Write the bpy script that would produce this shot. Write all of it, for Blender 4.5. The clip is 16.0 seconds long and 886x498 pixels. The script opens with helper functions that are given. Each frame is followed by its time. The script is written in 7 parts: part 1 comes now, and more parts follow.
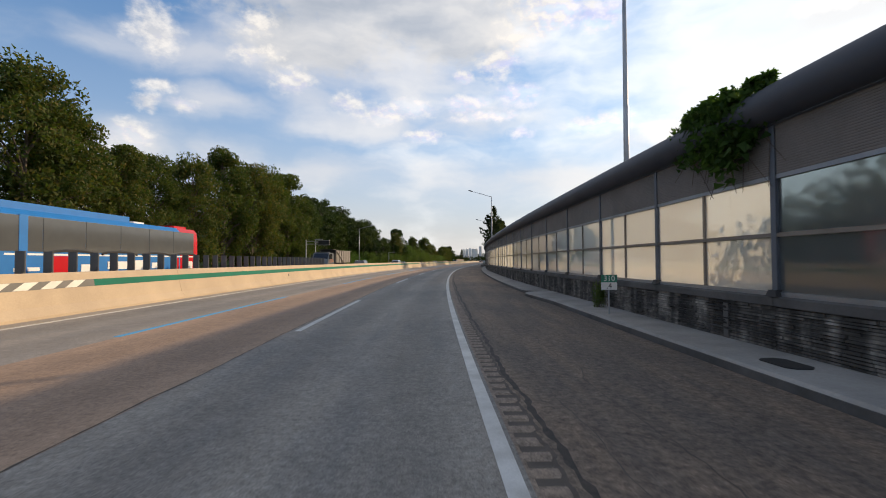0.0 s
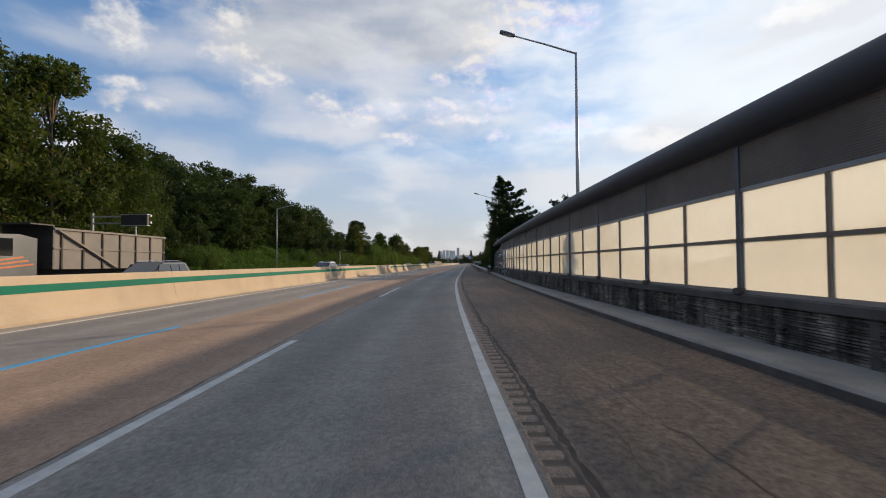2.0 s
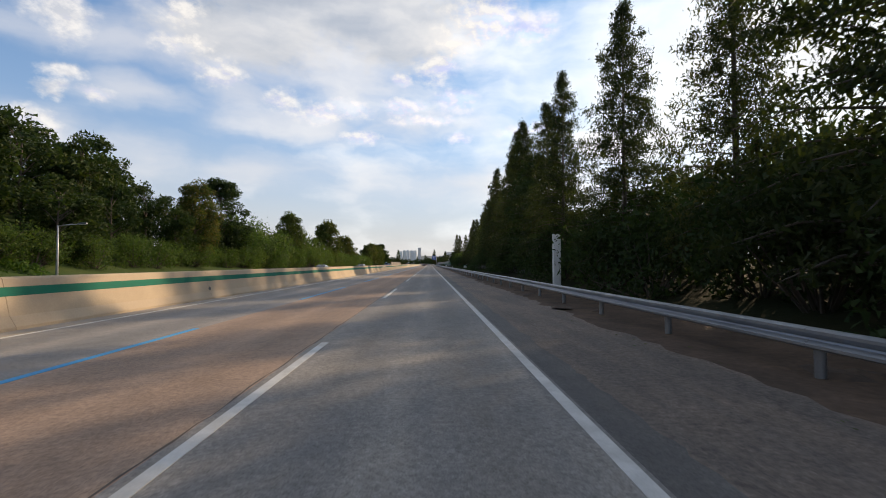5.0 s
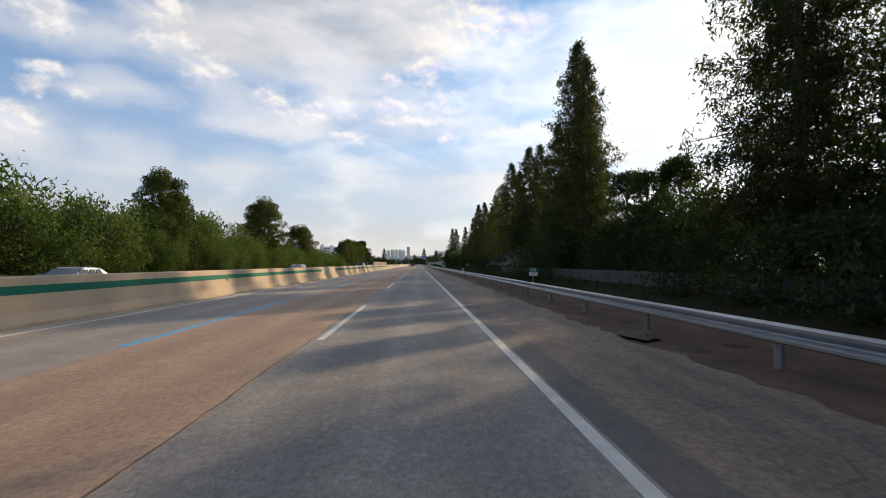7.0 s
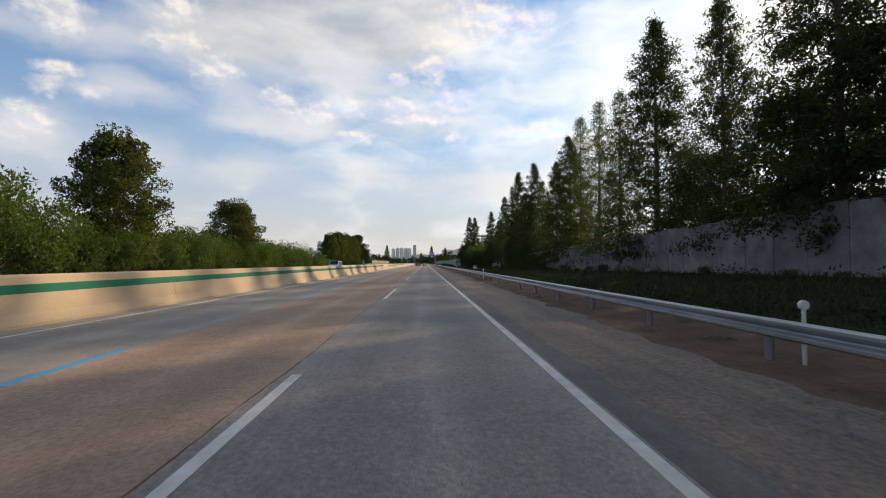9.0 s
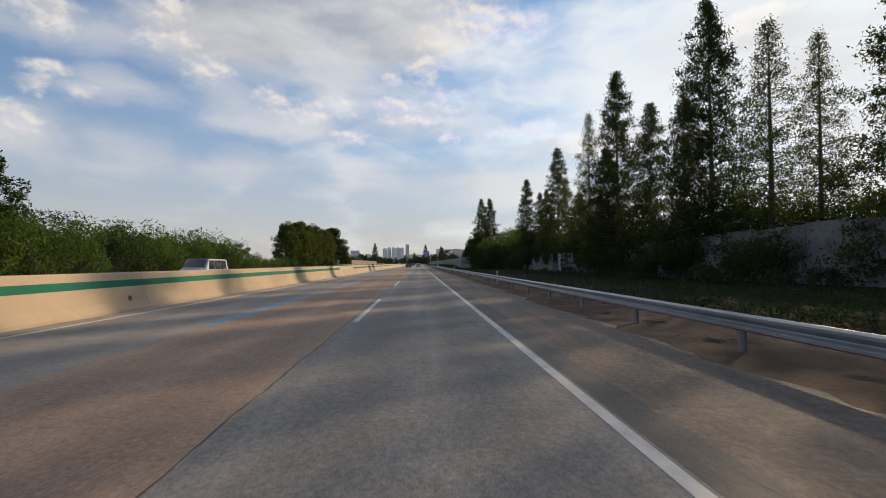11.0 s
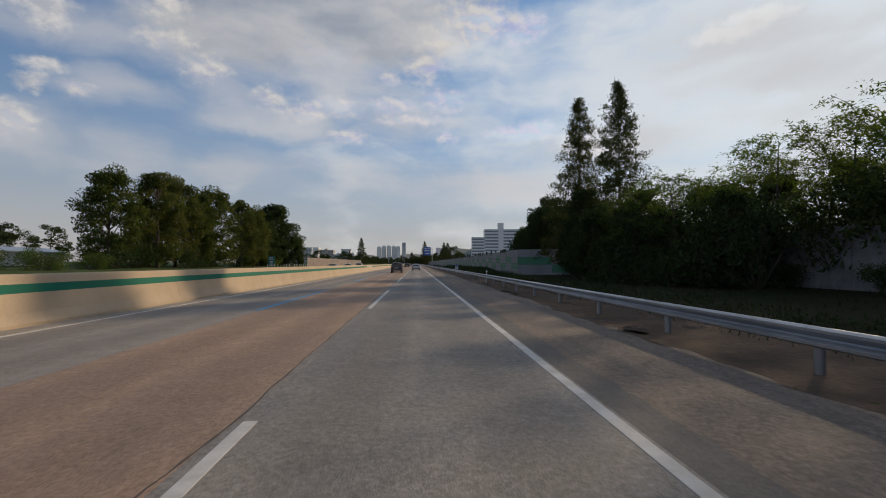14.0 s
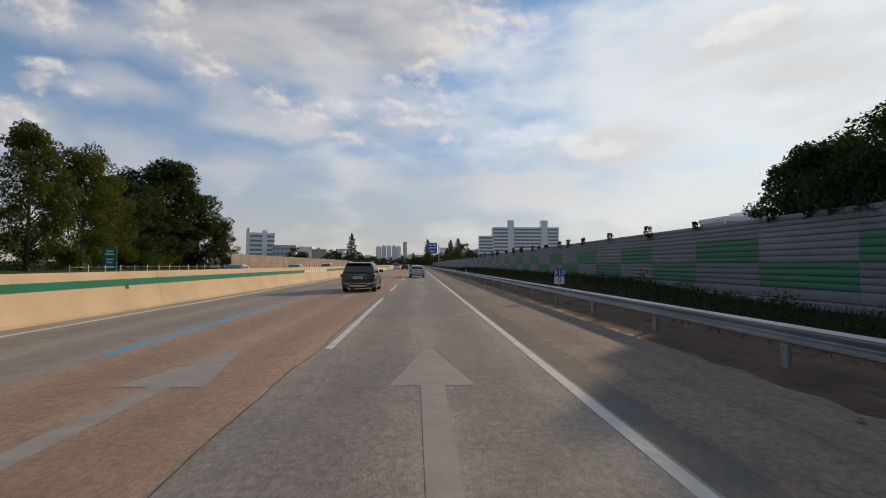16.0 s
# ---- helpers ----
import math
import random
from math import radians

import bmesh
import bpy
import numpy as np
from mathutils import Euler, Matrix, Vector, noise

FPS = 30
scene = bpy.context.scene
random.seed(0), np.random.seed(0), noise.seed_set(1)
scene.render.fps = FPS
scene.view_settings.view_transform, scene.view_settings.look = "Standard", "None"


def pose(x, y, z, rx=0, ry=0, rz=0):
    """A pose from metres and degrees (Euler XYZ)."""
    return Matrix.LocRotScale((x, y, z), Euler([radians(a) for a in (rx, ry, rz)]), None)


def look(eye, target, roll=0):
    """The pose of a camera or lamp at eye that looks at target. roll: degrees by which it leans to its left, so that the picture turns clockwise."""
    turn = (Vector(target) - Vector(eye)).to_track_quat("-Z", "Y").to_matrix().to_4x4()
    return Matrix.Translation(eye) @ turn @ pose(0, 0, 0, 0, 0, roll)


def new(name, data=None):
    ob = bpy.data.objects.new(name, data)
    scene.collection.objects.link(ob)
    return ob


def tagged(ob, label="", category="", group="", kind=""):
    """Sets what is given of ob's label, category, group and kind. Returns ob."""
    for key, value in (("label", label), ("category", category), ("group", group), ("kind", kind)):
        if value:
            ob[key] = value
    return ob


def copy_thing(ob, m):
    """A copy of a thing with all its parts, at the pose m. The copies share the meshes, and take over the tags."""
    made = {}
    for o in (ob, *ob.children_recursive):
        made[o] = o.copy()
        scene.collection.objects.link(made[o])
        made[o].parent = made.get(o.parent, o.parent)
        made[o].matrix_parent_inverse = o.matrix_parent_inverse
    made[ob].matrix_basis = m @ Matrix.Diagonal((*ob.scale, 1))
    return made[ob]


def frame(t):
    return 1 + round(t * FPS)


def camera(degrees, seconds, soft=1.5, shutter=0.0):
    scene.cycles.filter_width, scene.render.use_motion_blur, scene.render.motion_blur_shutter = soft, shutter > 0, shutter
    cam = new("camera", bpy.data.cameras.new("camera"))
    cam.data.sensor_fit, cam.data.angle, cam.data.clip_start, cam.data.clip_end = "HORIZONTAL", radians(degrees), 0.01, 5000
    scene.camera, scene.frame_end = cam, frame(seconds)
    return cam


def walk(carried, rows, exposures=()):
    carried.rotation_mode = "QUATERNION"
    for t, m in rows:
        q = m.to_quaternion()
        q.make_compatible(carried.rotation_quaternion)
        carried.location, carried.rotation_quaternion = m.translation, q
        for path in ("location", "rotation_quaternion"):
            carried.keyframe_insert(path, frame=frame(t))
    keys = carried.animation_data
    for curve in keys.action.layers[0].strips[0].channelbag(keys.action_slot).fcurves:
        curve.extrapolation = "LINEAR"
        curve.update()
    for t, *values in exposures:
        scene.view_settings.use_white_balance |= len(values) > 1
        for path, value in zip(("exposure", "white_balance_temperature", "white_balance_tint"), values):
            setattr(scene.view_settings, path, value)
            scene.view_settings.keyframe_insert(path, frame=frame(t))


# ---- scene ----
# The road is laid out along a line s metres ahead of the start, at d metres to the right of the white edge line.
STEP = 1.0
S_FIRST, S_LAST = -80.0, 1500.0


def heading(s):
    """Compass heading of the road in degrees, clockwise from +y: a right-hand bend that runs out into a straight."""
    u = min(max(s, -80.0), 103.4)
    return -1.69 + 7.77 * u / 103.4


def _axis():
    pts, x, y = {}, 0.0, 0.0
    pts[0] = (0.0, 0.0)
    for i in range(int(S_LAST)):
        a = radians(heading(i + 0.5))
        x, y = x + math.sin(a), y + math.cos(a)
        pts[i + 1] = (x, y)
    x = y = 0.0
    for i in range(int(-S_FIRST)):
        a = radians(heading(-i - 0.5))
        x, y = x - math.sin(a), y - math.cos(a)
        pts[-i - 1] = (x, y)
    return pts


AXIS = _axis()


def road(s, d, z=0.0):
    """World place of a spot s along and d across the road."""
    i = min(max(math.floor(s), int(S_FIRST)), int(S_LAST) - 1)
    k = s - i
    (x0, y0), (x1, y1) = AXIS[i], AXIS[i + 1]
    a = radians(heading(s))
    return Vector((x0 + (x1 - x0) * k + d * math.cos(a), y0 + (y1 - y0) * k - d * math.sin(a), z))


def frame_at(s, d, z=0.0, turn=0.0, scale=1.0):
    """Pose at a spot: local y runs along the road, local x to the right."""
    return Matrix.Translation(road(s, d, z)) @ Matrix.Rotation(radians(turn - heading(s)), 4, "Z") @ Matrix.Diagonal((scale, scale, scale, 1.0))


# ---- camera ----
cam = camera(87.2, 16.0, soft=1.0, shutter=0.035)
# seconds, metres along the road, metres left of the edge line, heading, pitch, roll
RIDE = [
    (0.0, 0.00, 0.578, -0.00, 1.45, 0.30), (0.5, 12.79, 0.538, 0.75, 1.45, 0.30),
    (1.0, 25.58, 0.581, 1.51, 1.49, 0.29), (1.5, 38.38, 0.609, 2.23, 1.61, 0.29),
    (2.0, 51.22, 0.651, 2.94, 1.70, 0.30), (2.5, 64.09, 0.865, 3.79, 1.81, 0.26),
    (3.0, 77.00, 0.981, 4.61, 1.82, 0.21), (3.5, 89.91, 1.163, 5.46, 1.87, 0.13),
    (4.0, 102.83, 1.342, 6.13, 1.85, 0.15), (4.5, 115.74, 1.472, 6.94, 1.85, 0.14),
    (5.0, 128.65, 1.523, 7.74, 1.82, 0.15), (5.5, 141.55, 1.531, 8.43, 1.79, 0.18),
    (6.0, 154.45, 1.528, 8.88, 1.77, 0.19), (6.5, 167.33, 1.551, 9.00, 1.80, 0.16),
    (7.0, 180.23, 1.572, 9.05, 1.83, 0.13), (7.5, 193.09, 1.644, 8.81, 1.92, 0.05),
    (8.0, 205.92, 1.726, 8.66, 1.89, -0.00), (8.5, 218.76, 1.763, 8.31, 1.77, -0.02),
    (9.0, 231.59, 1.813, 8.22, 1.72, -0.03), (9.5, 244.42, 1.846, 8.37, 1.72, -0.01),
    (10.0, 257.27, 1.870, 8.63, 1.74, 0.02), (10.5, 270.16, 1.889, 8.89, 1.76, 0.05),
    (11.0, 283.11, 1.909, 9.04, 1.77, 0.05), (11.5, 296.10, 1.910, 9.14, 1.88, 0.05),
    (12.0, 309.09, 1.954, 9.13, 1.78, 0.01), (12.5, 322.04, 2.004, 9.18, 1.78, -0.04),
    (13.0, 334.94, 1.981, 9.20, 1.81, -0.10), (13.5, 347.86, 1.962, 9.22, 1.85, -0.13),
    (14.0, 360.77, 1.979, 9.32, 1.80, -0.17), (14.5, 373.67, 1.994, 9.28, 1.74, -0.23),
    (15.0, 386.52, 1.978, 9.26, 1.83, -0.27), (15.5, 399.36, 2.005, 9.06, 1.87, -0.32),
    (16.0, 412.19, 1.963, 9.09, 1.93, -0.35)]
ROWS = []
for t, along, off, head, pitch, roll in RIDE:
    p = road(along, -off)
    ROWS.append((t, pose(p.x, p.y, 1.56, 90 + pitch, roll, -head)))
walk(cam, ROWS, [
    (0.0, 0.78, 6950, 10), (0.5, 0.63, 6800, 10), (2.0, 0.57, 6650, 10), (3.0, 0.46, 6450, 10), (3.5, 0.50, 6400, 10), (4.1, 0.76, 6750, 10), (6.4, 0.80, 6900, 10), (8.6, 0.76, 7050, 10), (11.0, 0.48, 6900, 10), (11.6, 0.44, 6900, 10), (12.5, 0.36, 6850, 10),
    (13.2, 0.14, 6700, 10), (13.8, 0.10, 6750, 10), (14.5, 0.12, 6600, 10), (15.2, 0.38, 6600, 10), (15.6, 0.36, 6750, 10), (16.0, 0.28, 6900, 10)])

# ---- world and sun ----
SUN_AZIMUTH, SUN_HEIGHT = 52.0, 18.5   # clockwise from +y; degrees
world = bpy.data.worlds.new("sky")
scene.world = world
world.use_nodes = True
wn, wl = world.node_tree.nodes, world.node_tree.links
wn.clear()


def math_node(nodes, links, op, a, b=None, c=None):
    n = nodes.new("ShaderNodeMath")
    n.operation = op
    for i, v in enumerate((a, b, c)):
        if v is None:
            continue
        if isinstance(v, (int, float)):
            n.inputs[i].default_value = v
        else:
            links.new(v, n.inputs[i])
    return n.outputs[0]


def noise_node(nodes, links, vector, scale, detail=6.0, rough=0.6, dims="3D"):
    n = nodes.new("ShaderNodeTexNoise")
    n.noise_dimensions = dims
    n.inputs["Scale"].default_value, n.inputs["Detail"].default_value, n.inputs["Roughness"].default_value = scale, detail, rough
    if vector is not None:
        links.new(vector, n.inputs["Vector"])
    return n.outputs["Fac"]


def ramp_node(nodes, links, fac, stops):
    n = nodes.new("ShaderNodeValToRGB")
    el = n.color_ramp.elements
    while len(el) < len(stops):
        el.new(0.5)
    for e, (pos, col) in zip(el, stops):
        e.position, e.color = pos, (*col, 1.0) if len(col) == 3 else col
    links.new(fac, n.inputs[0])
    return n.outputs[0]


def mix_node(nodes, links, fac, a, b, blend="MIX"):
    n = nodes.new("ShaderNodeMix")
    n.data_type, n.blend_type = "RGBA", blend
    for sock, v in ((n.inputs[0], fac), (n.inputs[6], a), (n.inputs[7], b)):
        if isinstance(v, (int, float)):
            sock.default_value = v
        elif isinstance(v, tuple):
            sock.default_value = (*v, 1.0)
        else:
            links.new(v, sock)
    return n.outputs[2]


sky = wn.new("ShaderNodeTexSky")
sky.sky_type = "NISHITA"
sky.sun_disc = False
sky.sun_elevation, sky.sun_rotation = radians(SUN_HEIGHT), radians(SUN_AZIMUTH)
sky.air_density, sky.dust_density, sky.ozone_density = 1.0, 0.7, 2.5
coord = wn.new("ShaderNodeTexCoord")
sep = wn.new("ShaderNodeSeparateXYZ")
wl.new(coord.outputs["Generated"], sep.inputs[0])
# a soft limit on the sky's brightness tames the glow round the sun
def vec_node(op, a, b=None):
    n = wn.new("ShaderNodeVectorMath")
    n.operation = op
    for i, v in enumerate((a, b)):
        if isinstance(v, tuple):
            n.inputs[i].default_value = v
        elif v is not None:
            wl.new(v, n.inputs[i])
    return n.outputs["Value"] if op == "LENGTH" else n.outputs[0]


GLOW_LIMIT = (13.0, 13.5, 14.5)
tone = vec_node("DIVIDE", vec_node("MULTIPLY", sky.outputs[0], GLOW_LIMIT), vec_node("ADD", sky.outputs[0], GLOW_LIMIT))
tone = vec_node("MULTIPLY", tone, (0.57, 0.79, 1.00))
haze = ramp_node(wn, wl, sep.outputs[2], [(0.0, (0.95, 0.95, 0.95)), (0.14, (0.52, 0.52, 0.52)), (0.28, (0.16, 0.16, 0.16)), (0.46, (0.0, 0.0, 0.0))])
tone = mix_node(wn, wl, haze, tone, (2.86, 2.72, 2.80))
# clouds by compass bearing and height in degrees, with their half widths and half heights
compass = wn.new("ShaderNodeCombineXYZ")
wl.new(math_node(wn, wl, "MULTIPLY", math_node(wn, wl, "ARCTAN2", sep.outputs[0], sep.outputs[1]), 57.3), compass.inputs[0])
wl.new(math_node(wn, wl, "MULTIPLY", math_node(wn, wl, "ARCSINE", sep.outputs[2]), 57.3), compass.inputs[1])


def drift(scale, swing, at):
    """Bends the sky's coordinates, so that cloud edges curl and fray."""
    n = wn.new("ShaderNodeTexNoise")
    n.noise_dimensions = "2D"
    n.inputs["Scale"].default_value, n.inputs["Detail"].default_value, n.inputs["Roughness"].default_value = scale, 4.0, 0.55
    wl.new(compass.outputs[0], n.inputs["Vector"])
    return vec_node("ADD", at, vec_node("MULTIPLY", vec_node("SUBTRACT", n.outputs["Color"], (0.5, 0.5, 0.5)), swing))


bent = drift(0.13, (5.0, 2.2, 0.0), compass.outputs[0])
curled = drift(0.42, (2.4, 1.7, 0.0), compass.outputs[0])
billow = noise_node(wn, wl, vec_node("MULTIPLY", compass.outputs[0], (0.75, 1.2, 1.0)), 0.50, 7.0, 0.58, "2D")
lee = noise_node(wn, wl, vec_node("MULTIPLY", vec_node("ADD", compass.outputs[0], (0.35, 0.55, 0.0)), (0.75, 1.2, 1.0)), 0.50, 7.0, 0.58, "2D")
wisp = noise_node(wn, wl, vec_node("MULTIPLY", bent, (0.35, 1.0, 1.0)), 0.22, 6.0, 0.5, "2D")


def cloud_bank(clouds, at, grain, rough, inner, outer):
    near = None
    for bearing, height, w, h in clouds:
        r = vec_node("LENGTH", vec_node("MULTIPLY", vec_node("SUBTRACT", at, (bearing, height, 0.0)), (1.0 / w, 1.0 / h, 0.0)))
        near = r if near is None else math_node(wn, wl, "SMOOTH_MIN", near, r, 0.25)
    edge = math_node(wn, wl, "MULTIPLY_ADD", math_node(wn, wl, "SUBTRACT", 0.5, grain), rough, near)
    n = wn.new("ShaderNodeMapRange")
    n.interpolation_type = "SMOOTHSTEP"
    n.inputs["From Min"].default_value, n.inputs["From Max"].default_value = inner, outer
    n.inputs["To Min"].default_value, n.inputs["To Max"].default_value = 1.0, 0.0
    wl.new(edge, n.inputs["Value"])
    return n.outputs[0]


# the last few of each list stay out of view, added for their light
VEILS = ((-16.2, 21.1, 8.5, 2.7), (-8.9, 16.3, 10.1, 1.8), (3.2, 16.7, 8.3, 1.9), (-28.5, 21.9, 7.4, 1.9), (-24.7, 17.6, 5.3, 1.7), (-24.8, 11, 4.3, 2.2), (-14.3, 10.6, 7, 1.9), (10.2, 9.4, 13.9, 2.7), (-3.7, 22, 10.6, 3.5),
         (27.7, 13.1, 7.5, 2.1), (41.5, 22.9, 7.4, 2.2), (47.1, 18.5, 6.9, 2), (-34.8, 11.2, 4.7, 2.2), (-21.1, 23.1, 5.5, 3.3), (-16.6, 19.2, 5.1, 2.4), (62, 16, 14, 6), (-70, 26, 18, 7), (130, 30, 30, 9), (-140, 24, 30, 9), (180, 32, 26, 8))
# the banks above 50 degrees are unseen, added overhead to brighten the ground
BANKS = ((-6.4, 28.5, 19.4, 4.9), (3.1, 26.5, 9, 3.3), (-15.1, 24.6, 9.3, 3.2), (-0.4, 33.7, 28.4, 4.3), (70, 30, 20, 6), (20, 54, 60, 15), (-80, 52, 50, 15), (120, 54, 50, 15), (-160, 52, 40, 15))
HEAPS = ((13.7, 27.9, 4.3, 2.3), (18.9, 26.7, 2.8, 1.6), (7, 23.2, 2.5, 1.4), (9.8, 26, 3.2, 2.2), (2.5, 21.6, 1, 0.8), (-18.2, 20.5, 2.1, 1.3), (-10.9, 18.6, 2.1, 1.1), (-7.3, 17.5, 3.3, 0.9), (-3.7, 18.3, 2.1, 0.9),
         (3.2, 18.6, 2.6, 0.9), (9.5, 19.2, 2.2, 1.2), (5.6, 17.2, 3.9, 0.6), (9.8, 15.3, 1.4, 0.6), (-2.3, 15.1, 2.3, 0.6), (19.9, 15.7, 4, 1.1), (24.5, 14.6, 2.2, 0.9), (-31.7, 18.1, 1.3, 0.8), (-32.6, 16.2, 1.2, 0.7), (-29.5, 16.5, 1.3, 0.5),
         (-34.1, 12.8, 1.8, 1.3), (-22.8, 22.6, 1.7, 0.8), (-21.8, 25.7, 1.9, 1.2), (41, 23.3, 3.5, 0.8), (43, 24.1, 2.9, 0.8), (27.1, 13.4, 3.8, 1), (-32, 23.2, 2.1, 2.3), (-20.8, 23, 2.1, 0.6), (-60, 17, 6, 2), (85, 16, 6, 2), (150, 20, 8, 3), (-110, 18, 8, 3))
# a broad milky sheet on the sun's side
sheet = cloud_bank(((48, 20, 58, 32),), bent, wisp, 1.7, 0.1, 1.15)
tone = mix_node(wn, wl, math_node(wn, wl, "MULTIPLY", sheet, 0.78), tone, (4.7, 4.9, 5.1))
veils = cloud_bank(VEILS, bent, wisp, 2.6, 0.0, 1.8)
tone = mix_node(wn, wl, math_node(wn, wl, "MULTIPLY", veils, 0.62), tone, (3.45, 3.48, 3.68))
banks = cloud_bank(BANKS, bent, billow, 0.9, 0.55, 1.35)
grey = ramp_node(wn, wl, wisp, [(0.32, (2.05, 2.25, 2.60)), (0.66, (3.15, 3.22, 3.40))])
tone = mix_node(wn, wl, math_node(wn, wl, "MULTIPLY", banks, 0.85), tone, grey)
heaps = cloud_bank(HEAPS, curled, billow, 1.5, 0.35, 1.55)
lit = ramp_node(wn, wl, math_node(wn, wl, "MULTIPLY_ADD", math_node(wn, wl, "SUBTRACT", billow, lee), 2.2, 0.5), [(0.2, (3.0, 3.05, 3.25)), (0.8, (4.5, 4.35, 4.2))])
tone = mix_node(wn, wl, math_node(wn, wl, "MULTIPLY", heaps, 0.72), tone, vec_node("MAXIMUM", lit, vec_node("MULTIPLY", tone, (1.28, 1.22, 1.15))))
back = wn.new("ShaderNodeBackground")
back.inputs["Strength"].default_value = 0.14
out = wn.new("ShaderNodeOutputWorld")
wl.new(tone, back.inputs[0])
wl.new(back.outputs[0], out.inputs[0])

sun = new("sun", bpy.data.lights.new("sun", "SUN"))
sun.data.energy, sun.data.angle, sun.data.color = 2.75, radians(1.2), (1.0, 0.77, 0.52)
_a, _e = radians(SUN_AZIMUTH), radians(SUN_HEIGHT)
toward = Vector((math.sin(_a) * math.cos(_e), math.cos(_a) * math.cos(_e), math.sin(_e)))
sun.matrix_world = look(toward * 100, (0, 0, 0))


# ---- materials ----
def material(name, a, b, scale=0.5, rough=0.75, bump=0.0, grain=40.0, speck=0.25, metal=0.0, islands=0.0, objects=0.0, rough_var=0.1, spec=0.5, streak=0.0):
    """Two tones mixed by a large noise, speckled by a fine one, with fine relief."""
    m = bpy.data.materials.new(name)
    m.use_nodes = True
    nodes, links = m.node_tree.nodes, m.node_tree.links
    b_ = nodes["Principled BSDF"]
    geo = nodes.new("ShaderNodeNewGeometry")
    big = noise_node(nodes, links, geo.outputs["Position"], scale, 5.0, 0.6)
    fine = noise_node(nodes, links, geo.outputs["Position"], grain, 3.0, 0.6)
    fac = ramp_node(nodes, links, big, [(0.35, (0, 0, 0)), (0.65, (1, 1, 1))])
    col = mix_node(nodes, links, fac, a, b)
    tint = math_node(nodes, links, "MULTIPLY_ADD", fine, 2 * speck, 1.0 - speck)
    if islands:
        tint = math_node(nodes, links, "MULTIPLY", tint, math_node(nodes, links, "MULTIPLY_ADD", geo.outputs["Random Per Island"], 2 * islands, 1.0 - islands))
    if objects:
        info = nodes.new("ShaderNodeObjectInfo")
        tint = math_node(nodes, links, "MULTIPLY", tint, math_node(nodes, links, "MULTIPLY_ADD", info.outputs["Random"], 2 * objects, 1.0 - objects))
    if streak:
        run = nodes.new("ShaderNodeMapping")
        run.inputs["Scale"].default_value = (1.0, 1.0, 0.1)
        links.new(geo.outputs["Position"], run.inputs[0])
        soot = ramp_node(nodes, links, noise_node(nodes, links, run.outputs[0], 2.6, 4.0, 0.6), [(0.42, (1.0 - streak, 1.0 - streak, 1.0 - streak)), (0.62, (1.25, 1.25, 1.25))])
        col = mix_node(nodes, links, 1.0, col, soot, "MULTIPLY")
    comb = nodes.new("ShaderNodeCombineColor")
    for i in range(3):
        links.new(tint, comb.inputs[i])
    col = mix_node(nodes, links, 1.0, col, comb.outputs[0], "MULTIPLY")
    links.new(col, b_.inputs["Base Color"])
    links.new(math_node(nodes, links, "MULTIPLY_ADD", fine, 2 * rough_var, rough - rough_var), b_.inputs["Roughness"])
    b_.inputs["Metallic"].default_value = metal
    b_.inputs["Specular IOR Level"].default_value = spec
    if bump:
        bn = nodes.new("ShaderNodeBump")
        bn.inputs["Strength"].default_value, bn.inputs["Distance"].default_value = 1.0, bump
        links.new(fine, bn.inputs["Height"])
        links.new(bn.outputs[0], b_.inputs["Normal"])
    return m


def foliage(name, a, b, c, glow=0.35):
    """Leaves: three greens, a soft sheen, and light passing through."""
    m = bpy.data.materials.new(name)
    m.use_nodes = True
    nodes, links = m.node_tree.nodes, m.node_tree.links
    b_ = nodes["Principled BSDF"]
    geo = nodes.new("ShaderNodeNewGeometry")
    info = nodes.new("ShaderNodeObjectInfo")
    mixv = math_node(nodes, links, "MULTIPLY_ADD", geo.outputs["Random Per Island"], 0.60, math_node(nodes, links, "MULTIPLY_ADD", info.outputs["Random"], 0.28, 0.06))
    col = ramp_node(nodes, links, mixv, [(0.05, a), (0.55, b), (0.95, c)])
    patch = ramp_node(nodes, links, noise_node(nodes, links, geo.outputs["Position"], 0.5, 3.0), [(0.3, (0.7, 0.72, 0.7)), (0.7, (1.15, 1.1, 1.0))])
    col = mix_node(nodes, links, 1.0, col, patch, "MULTIPLY")
    links.new(col, b_.inputs["Base Color"])
    b_.inputs["Roughness"].default_value = 0.70
    b_.inputs["Specular IOR Level"].default_value = 0.18
    tr = nodes.new("ShaderNodeBsdfTranslucent")
    links.new(mix_node(nodes, links, 1.0, col, (1.3, 1.45, 0.7), "MULTIPLY"), tr.inputs[0])
    mx = nodes.new("ShaderNodeMixShader")
    mx.inputs[0].default_value = glow
    links.new(b_.outputs[0], mx.inputs[1])
    links.new(tr.outputs[0], mx.inputs[2])
    links.new(mx.outputs[0], nodes["Material Output"].inputs[0])
    return m


